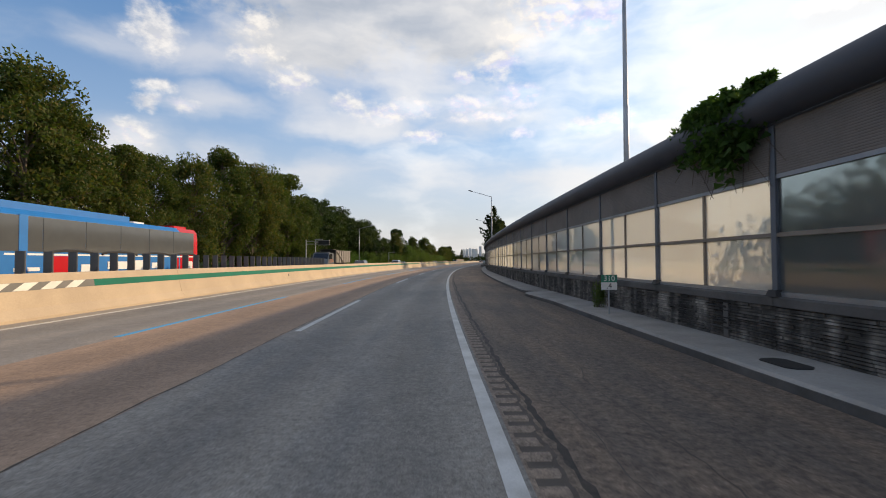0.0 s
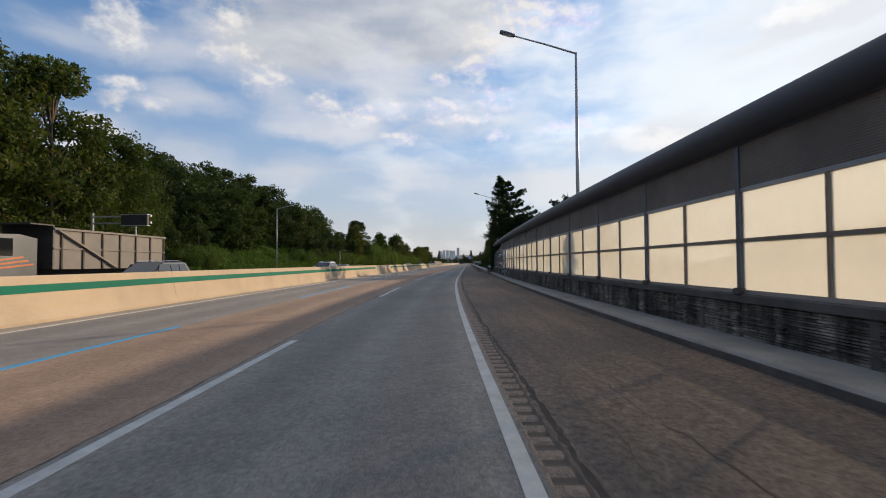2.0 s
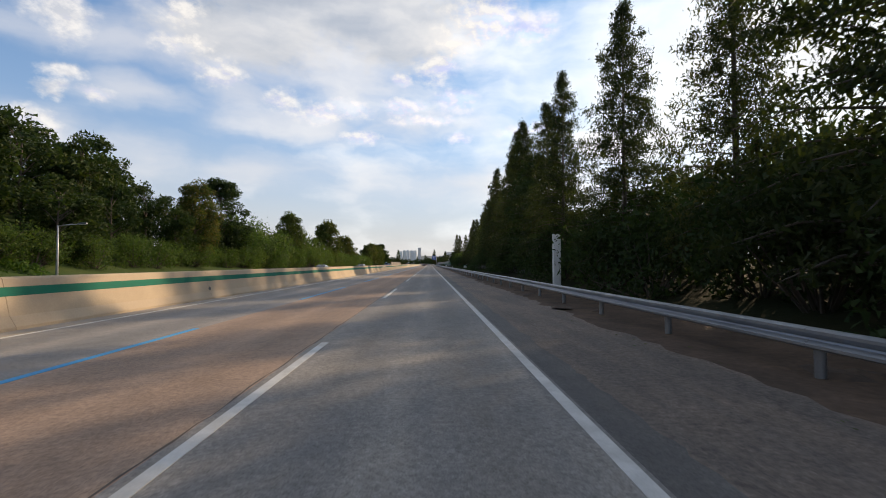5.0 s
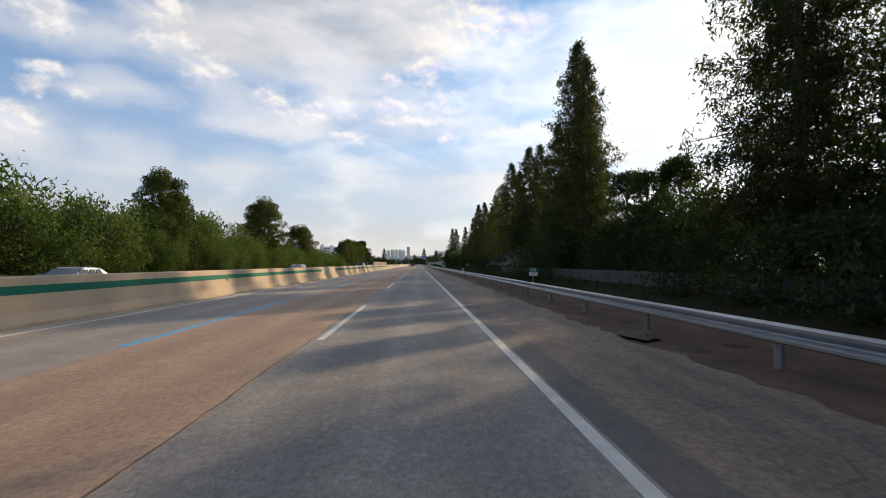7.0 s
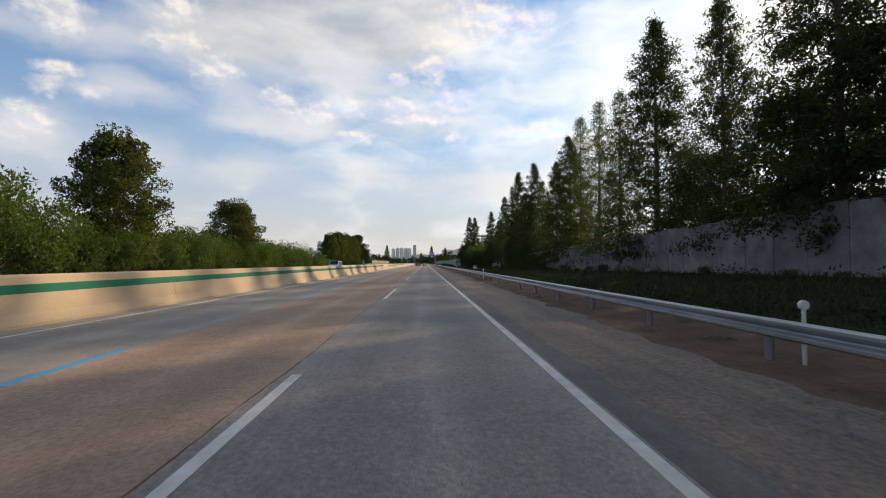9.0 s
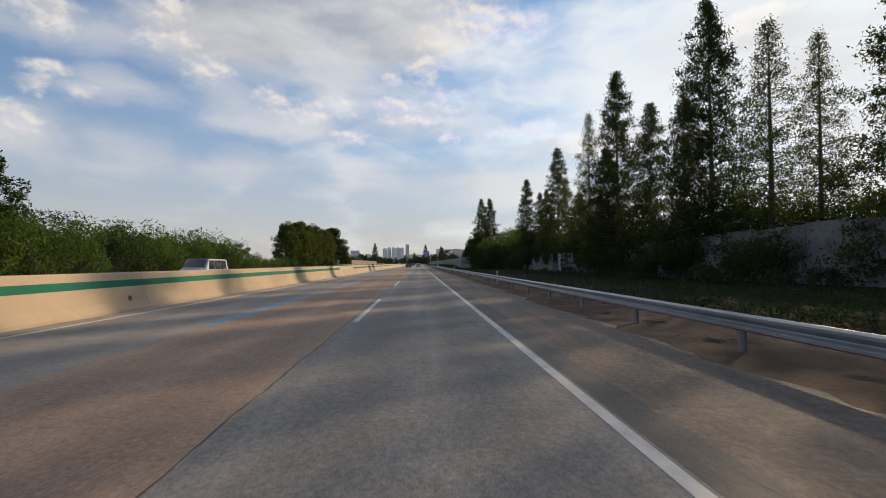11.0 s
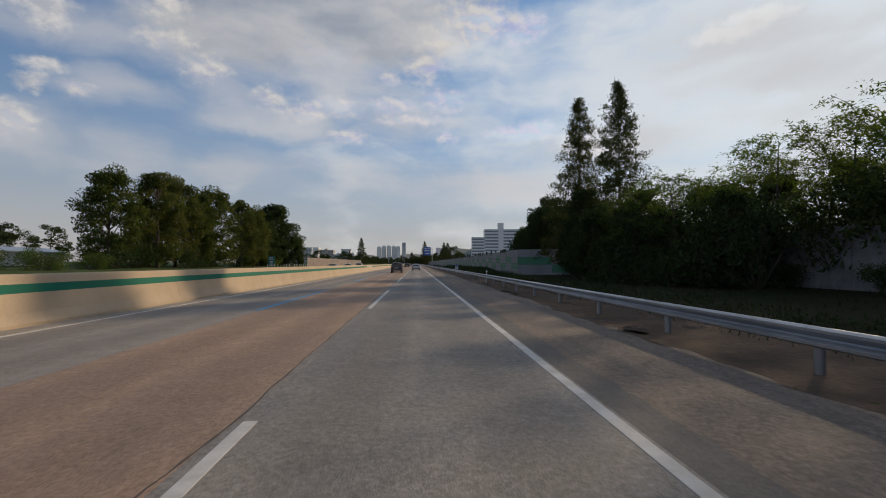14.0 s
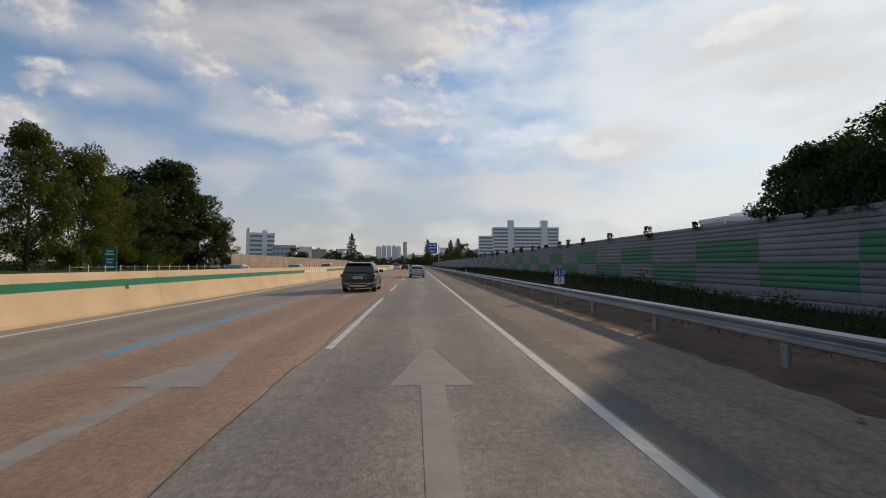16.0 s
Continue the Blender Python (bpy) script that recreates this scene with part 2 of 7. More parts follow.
def lane_surface(name, base, warm, tracks, crack=0.0, chips=0.0):
    """Road surface with stone grain, wheel tracks along the lane and dusty patches. The map holds metres across and along."""
    m = bpy.data.materials.new(name)
    m.use_nodes = True
    nodes, links = m.node_tree.nodes, m.node_tree.links
    b_ = nodes["Principled BSDF"]
    uv = nodes.new("ShaderNodeUVMap")
    sp = nodes.new("ShaderNodeSeparateXYZ")
    links.new(uv.outputs[0], sp.inputs[0])
    long_ = nodes.new("ShaderNodeMapping")
    long_.inputs["Scale"].default_value = (1.0, 0.10, 1.0)
    links.new(uv.outputs[0], long_.inputs[0])
    streak = noise_node(nodes, links, long_.outputs[0], 1.6, 6.0, 0.6, "2D")
    patch = noise_node(nodes, links, uv.outputs[0], 0.16, 5.0, 0.55, "2D")
    grain = noise_node(nodes, links, uv.outputs[0], 55.0, 3.0, 0.7, "2D")
    grit = noise_node(nodes, links, uv.outputs[0], 16.0, 3.0, 0.7, "2D")
    track = None
    for centre in tracks:
        off = math_node(nodes, links, "SUBTRACT", sp.outputs[0], centre)
        bell = math_node(nodes, links, "SUBTRACT", 1.0, math_node(nodes, links, "MULTIPLY", math_node(nodes, links, "MULTIPLY", off, off), 2.2))
        bell = math_node(nodes, links, "MAXIMUM", bell, 0.0)
        track = bell if track is None else math_node(nodes, links, "MAXIMUM", track, bell)
    dust = ramp_node(nodes, links, math_node(nodes, links, "MULTIPLY_ADD", streak, 0.5, math_node(nodes, links, "MULTIPLY", patch, 0.5)), [(0.40, (0, 0, 0)), (0.58, (1, 1, 1))])
    col = mix_node(nodes, links, dust, base, warm)
    if track is not None:
        col = mix_node(nodes, links, math_node(nodes, links, "MULTIPLY", math_node(nodes, links, "MULTIPLY", track, math_node(nodes, links, "MULTIPLY_ADD", streak, 1.4, -0.1)), 0.6), col, tuple(0.58 * v for v in base))
    tint = math_node(nodes, links, "MULTIPLY_ADD", grain, 1.45, math_node(nodes, links, "MULTIPLY_ADD", grit, 0.75, -0.10))
    # worn spots, and coarse loose stone where there is some
    worn = noise_node(nodes, links, uv.outputs[0], 2.3, 6.0, 0.65, "2D")
    tint = math_node(nodes, links, "MULTIPLY", tint, math_node(nodes, links, "MULTIPLY_ADD", worn, 0.5, 0.75))
    if chips:
        stones = noise_node(nodes, links, uv.outputs[0], 8.0, 4.0, 0.75, "2D")
        tint = math_node(nodes, links, "MULTIPLY", tint, math_node(nodes, links, "MULTIPLY_ADD", stones, 2.0 * chips, 1.0 - chips))
    comb = nodes.new("ShaderNodeCombineColor")
    for i in range(3):
        links.new(tint, comb.inputs[i])
    col = mix_node(nodes, links, 1.0, col, comb.outputs[0], "MULTIPLY")
    if crack:
        vor = nodes.new("ShaderNodeTexVoronoi")
        vor.voronoi_dimensions, vor.feature = "2D", "DISTANCE_TO_EDGE"
        vor.inputs["Scale"].default_value = crack
        wob = nodes.new("ShaderNodeVectorMath")
        wob.operation = "ADD"
        nz = nodes.new("ShaderNodeTexNoise")
        nz.inputs["Scale"].default_value = 1.5
        links.new(uv.outputs[0], nz.inputs["Vector"])
        links.new(uv.outputs[0], wob.inputs[0])
        links.new(nz.outputs["Color"], wob.inputs[1])
        links.new(wob.outputs[0], vor.inputs["Vector"])
        line = ramp_node(nodes, links, vor.outputs["Distance"], [(0.0, (0.72, 0.72, 0.72)), (0.012, (1, 1, 1))])
        col = mix_node(nodes, links, 1.0, col, line, "MULTIPLY")
    links.new(col, b_.inputs["Base Color"])
    b_.inputs["Roughness"].default_value = 0.82
    b_.inputs["Specular IOR Level"].default_value = 0.35
    bn = nodes.new("ShaderNodeBump")
    bn.inputs["Strength"].default_value, bn.inputs["Distance"].default_value = 0.7, 0.006
    links.new(grain, bn.inputs["Height"])
    links.new(bn.outputs[0], b_.inputs["Normal"])
    return m


def pane_glass(name, haze_part, tint=(0.90, 0.88, 0.80), front=0.15, shine=0.04, frost=0.0):
    """Weathered clear sheet: mostly see-through, dusty enough to glow when lit from behind, with a mirror gloss."""
    m = bpy.data.materials.new(name)
    m.use_nodes = True
    nodes, links = m.node_tree.nodes, m.node_tree.links
    nodes.remove(nodes["Principled BSDF"])
    geo = nodes.new("ShaderNodeNewGeometry")
    dirt = noise_node(nodes, links, geo.outputs["Position"], 0.7, 6.0, 0.65)
    tr = nodes.new("ShaderNodeBsdfRefraction" if frost else "ShaderNodeBsdfTransparent")
    tr.inputs[0].default_value = (*tint, 1)
    if frost:
        tr.inputs["Roughness"].default_value, tr.inputs["IOR"].default_value = frost, 1.03
    tl = nodes.new("ShaderNodeBsdfTranslucent")
    tl.inputs[0].default_value = (0.93, 0.91, 0.86, 1)
    df = nodes.new("ShaderNodeBsdfDiffuse")
    df.inputs[0].default_value = (0.62, 0.64, 0.66, 1)
    dust = nodes.new("ShaderNodeMixShader")
    dust.inputs[0].default_value = front
    links.new(tl.outputs[0], dust.inputs[1])
    links.new(df.outputs[0], dust.inputs[2])
    mx = nodes.new("ShaderNodeMixShader")
    links.new(math_node(nodes, links, "MULTIPLY_ADD", dirt, 0.2, haze_part - 0.1), mx.inputs[0])
    links.new(tr.outputs[0], mx.inputs[1])
    links.new(dust.outputs[0], mx.inputs[2])
    gl = nodes.new("ShaderNodeBsdfGlossy")
    gl.inputs["Roughness"].default_value = 0.06
    lw = nodes.new("ShaderNodeLayerWeight")
    lw.inputs[0].default_value = 0.5
    top = nodes.new("ShaderNodeMixShader")
    edge = math_node(nodes, links, "POWER", lw.outputs["Facing"], 4.0)
    links.new(math_node(nodes, links, "MULTIPLY_ADD", edge, 0.45, shine), top.inputs[0])
    links.new(mx.outputs[0], top.inputs[1])
    links.new(gl.outputs[0], top.inputs[2])
    links.new(top.outputs[0], nodes["Material Output"].inputs[0])
    return m


M_ASPHALT = lane_surface("asphalt_dark", (0.196, 0.188, 0.178), (0.272, 0.248, 0.218), (-2.7, -0.95), 0.0, 0.3)
M_TAN = lane_surface("pavement_brown", (0.288, 0.204, 0.150), (0.366, 0.250, 0.174), (-6.2, -4.6), 0.0, 0.25)
M_BUSLANE = lane_surface("pavement_grey", (0.235, 0.220, 0.202), (0.300, 0.265, 0.228), (-9.8, -8.1))
M_STRIP = lane_surface("shoulder_strip_asphalt", (0.100, 0.096, 0.092), (0.138, 0.128, 0.116), ())
M_SHOULDER = lane_surface("shoulder_asphalt", (0.118, 0.096, 0.080), (0.198, 0.145, 0.106), (), 0.35, 0.85)
M_RUMBLE = lane_surface("rumble_asphalt", (0.225, 0.178, 0.143), (0.270, 0.205, 0.156), (), 0.0, 0.5)
M_SHOULDER_GREY = lane_surface("shoulder_asphalt_grey", (0.132, 0.110, 0.093), (0.202, 0.157, 0.122), (), 0.35, 0.55)
M_OLDROAD = lane_surface("far_carriageway", (0.10, 0.10, 0.10), (0.14, 0.13, 0.12), (-16.0, -20.0, -24.0))
M_LINE = material("white_line_paint", (0.62, 0.61, 0.58), (0.46, 0.45, 0.42), 2.5, 0.7, 0.001, 60, 0.22)
M_FADED = material("worn_white_paint", (0.31, 0.29, 0.265), (0.245, 0.228, 0.208), 2.0, 0.8, 0.001, 50, 0.4)
M_BLUE = material("blue_line_paint", (0.03, 0.30, 0.60), (0.06, 0.31, 0.54), 2.0, 0.7, 0.001, 60, 0.3)
# dark tone for real cracks, and for shade painted into the rumble grooves
M_GROOVE = material("groove_shade_crack_dirt", (0.080, 0.066, 0.055), (0.112, 0.090, 0.072), 3.0, 0.9, 0.002, 40, 0.3)
M_CRUMBLE = material("crumbling_edge", (0.034, 0.031, 0.029), (0.070, 0.058, 0.048), 6.0, 0.9, 0.006, 30, 0.5)
M_TAR = material("tar_seal", (0.018, 0.017, 0.016), (0.035, 0.032, 0.030), 3.0, 0.8, 0.002, 40, 0.3)
M_CONCRETE_TAN = material("barrier_concrete", (0.51, 0.405, 0.285), (0.43, 0.342, 0.245), 0.45, 0.9, 0.003, 22, 0.14, spec=0.2)
M_GUTTER = material("gutter_concrete", (0.36, 0.32, 0.27), (0.28, 0.25, 0.21), 0.6, 0.9, 0.004, 25, 0.2)
M_GREEN_BAND = material("green_band_paint", (0.006, 0.150, 0.098), (0.010, 0.128, 0.086), 0.8, 0.75, 0.001, 30, 0.15, spec=0.15)
M_HATCH_DARK = material("hatch_dark_paint", (0.10, 0.10, 0.09), (0.14, 0.13, 0.12), 1.0, 0.7, 0.001, 30, 0.2)
M_HATCH_LIGHT = material("hatch_white_paint", (0.68, 0.65, 0.58), (0.56, 0.53, 0.47), 1.0, 0.6, 0.001, 30, 0.12)
M_KERB = material("kerb_concrete", (0.35, 0.332, 0.308), (0.235, 0.222, 0.206), 0.6, 0.9, 0.004, 20, 0.22)
M_STONE_DARK = material("weathered_concrete", (0.22, 0.205, 0.185), (0.045, 0.042, 0.04), 1.3, 0.9, 0.006, 14, 0.35, islands=0.4, streak=0.75)
M_CAP = material("stained_concrete", (0.105, 0.10, 0.097), (0.06, 0.058, 0.056), 1.0, 0.9, 0.004, 18, 0.25)
M_STEEL = material("grey_painted_steel", (0.13, 0.15, 0.18), (0.10, 0.115, 0.14), 1.2, 0.5, 0.0005, 30, 0.1, metal=0.3)
M_RAILING = material("brown_aluminium", (0.23, 0.20, 0.17), (0.18, 0.155, 0.135), 1.2, 0.5, 0.0005, 30, 0.1, metal=0.3)
M_LOUVRE = material("dusty_louvre", (0.20, 0.180, 0.165), (0.145, 0.132, 0.123), 0.8, 0.8, 0.001, 24, 0.2)
# paler copy of the louvre colour, for the bays past 103 m
M_LOUVRE_PALE = material("pale_dusty_louvre", (0.36, 0.345, 0.33), (0.27, 0.26, 0.25), 0.8, 0.8, 0.001, 24, 0.2)
M_TUBE = material("dark_blue_tube", (0.035, 0.040, 0.055), (0.048, 0.052, 0.064), 0.7, 0.6, 0.0005, 20, 0.15)
M_PANE = pane_glass("dusty_clear_pane", 0.58)
# darker, dirtier tint that also holds the shade behind the nearest bays
M_PANE_DARK = pane_glass("dark_frosted_pane", 0.12, (0.50, 0.56, 0.58), 0.85, 0.05, 0.5)
M_PANE_SHINY = pane_glass("bluish_shiny_pane", 0.46, (0.80, 0.87, 0.90), 0.70, 0.22)
M_PANE_FROST = pane_glass("frosted_pane", 0.62, (0.94, 0.97, 0.95), 0.30, 0.13, 0.30)
M_GALV = material("galvanised_steel", (0.37, 0.39, 0.42), (0.28, 0.30, 0.325), 0.8, 0.42, 0.0008, 30, 0.12, metal=0.75)
M_DIRT = material("dry_earth", (0.150, 0.104, 0.074), (0.088, 0.066, 0.050), 0.9, 0.95, 0.02, 9, 0.45, spec=0.1)
# kept very dark, with the shade under the verge trees put into the colour
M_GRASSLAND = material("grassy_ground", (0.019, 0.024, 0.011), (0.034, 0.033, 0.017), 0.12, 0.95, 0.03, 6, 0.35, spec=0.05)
M_WALL_GREY = material("precast_wall_concrete", (0.215, 0.21, 0.21), (0.115, 0.113, 0.112), 0.8, 0.9, 0.003, 14, 0.2, objects=0.12)
M_PANEL_GREY = material("grey_metal_panel", (0.215, 0.22, 0.245), (0.165, 0.17, 0.19), 0.5, 0.55, 0.0008, 25, 0.1, metal=0.15, objects=0.08)
M_PANEL_GREEN = material("green_metal_panel", (0.035, 0.19, 0.105), (0.05, 0.165, 0.10), 0.6, 0.55, 0.0008, 25, 0.12, metal=0.1, objects=0.1)
M_BARK = material("bark", (0.11, 0.085, 0.065), (0.06, 0.05, 0.04), 2.0, 0.95, 0.02, 8, 0.4)
M_POLE = material("pole_grey_steel", (0.40, 0.41, 0.43), (0.33, 0.34, 0.36), 1.0, 0.45, 0.0, 30, 0.1, metal=0.4)
M_PLASTIC_BLACK = material("black_plastic", (0.022, 0.022, 0.024), (0.035, 0.035, 0.036), 2.0, 0.6, 0.0005, 30, 0.15)
M_SLAT = material("anti_glare_plastic", (0.085, 0.087, 0.088), (0.12, 0.118, 0.115), 1.5, 0.7, 0.001, 20, 0.2)
M_WHITE = material("white_enamel", (0.74, 0.74, 0.72), (0.66, 0.66, 0.64), 1.5, 0.45, 0.0, 30, 0.06)
M_SIGN_GREEN = material("green_sign_sheet", (0.02, 0.17, 0.12), (0.03, 0.19, 0.13), 2.0, 0.45, 0.0, 30, 0.06)
M_SIGN_BLUE = material("blue_sign_sheet", (0.02, 0.10, 0.40), (0.03, 0.12, 0.42), 2.0, 0.45, 0.0, 30, 0.06)
M_SIGN_TEAL = material("teal_sign_sheet", (0.02, 0.16, 0.17), (0.03, 0.18, 0.18), 2.0, 0.5, 0.0, 30, 0.08)
M_INK = material("black_lettering", (0.02, 0.02, 0.02), (0.03, 0.03, 0.03), 2.0, 0.6, 0.0, 30, 0.05)
L_PLANE = foliage("plane_leaves", (0.036, 0.066, 0.016), (0.068, 0.094, 0.025), (0.170, 0.124, 0.042), 0.38)
L_BANK = foliage("bank_grass_blades", (0.045, 0.092, 0.018), (0.070, 0.125, 0.026), (0.11, 0.15, 0.042), 0.35)
M_BANK = material("green_bank", (0.045, 0.075, 0.020), (0.070, 0.095, 0.030), 0.2, 0.95, 0.03, 6, 0.35, spec=0.1)
L_DARK = foliage("dark_broad_leaves", (0.022, 0.040, 0.014), (0.036, 0.060, 0.020), (0.065, 0.090, 0.030), 0.28)
L_FOREST = foliage("hillside_leaves", (0.022, 0.040, 0.011), (0.038, 0.062, 0.018), (0.078, 0.088, 0.030), 0.32)
L_BUSH = foliage("bush_leaves", (0.045, 0.085, 0.020), (0.080, 0.125, 0.032), (0.140, 0.165, 0.048), 0.38)
L_FIR = foliage("feathery_needles", (0.024, 0.035, 0.016), (0.041, 0.055, 0.020), (0.092, 0.086, 0.031), 0.40)
L_FIR_LIGHT = foliage("light_feathery_needles", (0.040, 0.062, 0.020), (0.065, 0.085, 0.026), (0.115, 0.105, 0.035), 0.48)
L_YOUNG = foliage("young_light_leaves", (0.052, 0.088, 0.024), (0.085, 0.126, 0.034), (0.150, 0.175, 0.052), 0.55)
L_PINE = foliage("pine_needles", (0.016, 0.032, 0.018), (0.026, 0.046, 0.022), (0.045, 0.065, 0.028), 0.2)
L_IVY = foliage("ivy_leaves", (0.030, 0.066, 0.018), (0.060, 0.115, 0.028), (0.13, 0.20, 0.055), 0.45)
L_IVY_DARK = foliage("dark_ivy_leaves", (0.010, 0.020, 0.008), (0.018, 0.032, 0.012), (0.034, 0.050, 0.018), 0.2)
# blades darkened as well, holding part of the trees' shade
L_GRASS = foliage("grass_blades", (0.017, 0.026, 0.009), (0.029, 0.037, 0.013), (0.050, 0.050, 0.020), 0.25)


# ---- building tools ----
def mesh_of(name, verts, faces, mat, uvs=None, smooth=False):
    me = bpy.data.meshes.new(name)
    me.from_pydata([tuple(v) for v in verts], [], faces)
    for m in (mat if isinstance(mat, (list, tuple)) else [mat]):
        me.materials.append(m)
    if uvs is not None:
        lay = me.uv_layers.new(name="map")
        idx = np.empty(len(me.loops), dtype=np.int32)
        me.loops.foreach_get("vertex_index", idx)
        lay.data.foreach_set("uv", np.asarray(uvs, dtype=np.float32)[idx].ravel())
    if smooth:
        me.polygons.foreach_set("use_smooth", [True] * len(me.polygons))
    me.update()
    return me


def thing(name, label, category, m=None, group="", kind=""):
    ob = new(name)
    if m is not None:
        ob.matrix_basis = m
    return tagged(ob, label, category, group, kind)


def part(name, me, parent, label=""):
    """A mesh in the world's own coordinates, under a thing or a part."""
    ob = new(name, me)
    ob.parent = parent
    if parent.parent is None:
        ob.matrix_parent_inverse = parent.matrix_basis.inverted()
    if label:
        ob["label"] = label
    return ob


def local(name, me, parent, label="", m=None):
    """A mesh in its parent's coordinates."""
    ob = new(name, me)
    ob.parent = parent
    if m is not None:
        ob.matrix_basis = m
    if label:
        ob["label"] = label
    return ob


class Solid:
    """Collects boxes, tubes and plates into one mesh."""

    def __init__(self):
        self.v, self.f = [], []

    def box(self, x0, x1, y0, y1, z0, z1, m=None, cut=0.0):
        n = len(self.v)
        if cut > 0:
            c = cut
            ring = [(x0 + c, y0), (x1 - c, y0), (x1, y0 + c), (x1, y1 - c), (x1 - c, y1), (x0 + c, y1), (x0, y1 - c), (x0, y0 + c)]
            pts = [(x, y, z0) for x, y in ring] + [(x, y, z1) for x, y in ring]
            k = 8
            faces = [tuple(range(k - 1, -1, -1)), tuple(range(k, 2 * k))] + [(i, (i + 1) % k, k + (i + 1) % k, k + i) for i in range(k)]
        else:
            pts = [(x0, y0, z0), (x1, y0, z0), (x1, y1, z0), (x0, y1, z0), (x0, y0, z1), (x1, y0, z1), (x1, y1, z1), (x0, y1, z1)]
            faces = [(3, 2, 1, 0), (4, 5, 6, 7), (0, 1, 5, 4), (1, 2, 6, 5), (2, 3, 7, 6), (3, 0, 4, 7)]
        self.v += [m @ Vector(p) if m is not None else Vector(p) for p in pts]
        self.f += [tuple(n + i for i in q) for q in faces]
        return self

    def tube(self, pts, radii, sides=8, caps=True):
        n = len(self.v)
        pts = [Vector(p) for p in pts]
        for i, p in enumerate(pts):
            t = (pts[min(i + 1, len(pts) - 1)] - pts[max(i - 1, 0)]).normalized()
            u = t.cross(Vector((0.31, 0.17, 0.93)) if abs(t.z) < 0.9 else Vector((1, 0, 0))).normalized()
            w = t.cross(u)
            r = radii[i] if isinstance(radii, (list, tuple)) else radii
            for k in range(sides):
                a = 2 * math.pi * k / sides
                self.v.append(p + (u * math.cos(a) + w * math.sin(a)) * r)
        for i in range(len(pts) - 1):
            for k in range(sides):
                a0, b0 = n + i * sides + k, n + i * sides + (k + 1) % sides
                self.f.append((a0, b0, b0 + sides, a0 + sides))
        if caps:
            self.f.append(tuple(n + k for k in range(sides - 1, -1, -1)))
            self.f.append(tuple(n + (len(pts) - 1) * sides + k for k in range(sides)))
        return self

    def plate(self, corners, thick):
        """A flat sheet through its corners, with thickness along its normal."""
        c = [Vector(p) for p in corners]
        nrm = (c[1] - c[0]).cross(c[-1] - c[0]).normalized() * thick
        n, k = len(self.v), len(c)
        self.v += c + [p + nrm for p in c]
        self.f += [tuple(n + i for i in range(k - 1, -1, -1)), tuple(n + k + i for i in range(k))]
        self.f += [(n + i, n + (i + 1) % k, n + k + (i + 1) % k, n + k + i) for i in range(k)]
        return self

    def loft(self, rings, caps=True):
        n, k = len(self.v), len(rings[0])
        for r in rings:
            self.v += [Vector(p) for p in r]
        for i in range(len(rings) - 1):
            for j in range(k):
                a0, b0 = n + i * k + j, n + i * k + (j + 1) % k
                self.f.append((a0, b0, b0 + k, a0 + k))
        if caps:
            self.f.append(tuple(n + j for j in range(k - 1, -1, -1)))
            self.f.append(tuple(n + (len(rings) - 1) * k + j for j in range(k)))
        return self

    def mesh(self, name, mat, smooth=False):
        me = mesh_of(name, self.v, self.f, mat, smooth=smooth)
        return me


def sweep(name, profile, s0, s1, mat, step=4.0, closed=True, smooth=False, ends=True):
    """A profile of (d, z), or a function of s that gives one, carried along the road."""
    n = max(1, int(round((s1 - s0) / step)))
    verts, faces, uvs = [], [], []
    for i in range(n + 1):
        s = s0 + (s1 - s0) * i / n
        prof = profile(s) if callable(profile) else profile
        k = len(prof)
        verts += [road(s, d, z) for d, z in prof]
        uvs += [(d, s) for d, z in prof]
    for i in range(n):
        for j in range(k if closed else k - 1):
            a0, b0 = i * k + j, i * k + (j + 1) % k
            faces.append((a0, b0, b0 + k, a0 + k))
    if closed and ends:
        faces.append(tuple(range(k - 1, -1, -1)))
        faces.append(tuple(range(n * k, n * k + k)))
    me = mesh_of(name, verts, faces, mat, uvs, smooth)
    if smooth and closed and ends:
        me.polygons[-1].use_smooth = me.polygons[-2].use_smooth = False
    return me


def slab(name, s0, s1, d0, d1, z0, z1, mat, step=4.0):
    return sweep(name, [(d0, z1), (d0, z0), (d1, z0), (d1, z1)], s0, s1, mat, step)


def structure(name, me, label=""):
    return tagged(new(name, me), label, "", "", "structure")


def lettering(body, size, mat, name="lettering", depth=0.004):
    """Raised characters in the built-in font, centred on the origin, facing -y."""
    cu = bpy.data.curves.new(name, "FONT")
    cu.body, cu.size, cu.extrude, cu.align_x, cu.align_y = body, size, depth, "CENTER", "CENTER"
    ob = bpy.data.objects.new(name, cu)
    me = bpy.data.meshes.new_from_object(ob)
    me.transform(Matrix.Rotation(radians(90), 4, "X"))
    me.materials.clear()
    me.materials.append(mat)
    bpy.data.objects.remove(ob)
    bpy.data.curves.remove(cu)
    return me


def leaf_mesh(name, pos, along, across, mat):
    """Many small pointed leaves: one three-cornered face each."""
    n = len(pos)
    v = np.stack([pos + 1.3 * along, pos - 0.7 * along + 0.95 * across, pos - 0.7 * along - 0.95 * across], 1).reshape(-1, 3).astype(np.float32)
    me = bpy.data.meshes.new(name)
    me.vertices.add(3 * n)
    me.vertices.foreach_set("co", v.ravel())
    me.loops.add(3 * n)
    me.loops.foreach_set("vertex_index", np.arange(3 * n, dtype=np.int32))
    me.polygons.add(n)
    me.polygons.foreach_set("loop_start", np.arange(0, 3 * n, 3, dtype=np.int32))
    me.materials.append(mat)
    me.update(calc_edges=True)
    return me


def unit(rng, n):
    v = rng.normal(size=(n, 3))
    return v / np.linalg.norm(v, axis=1)[:, None]


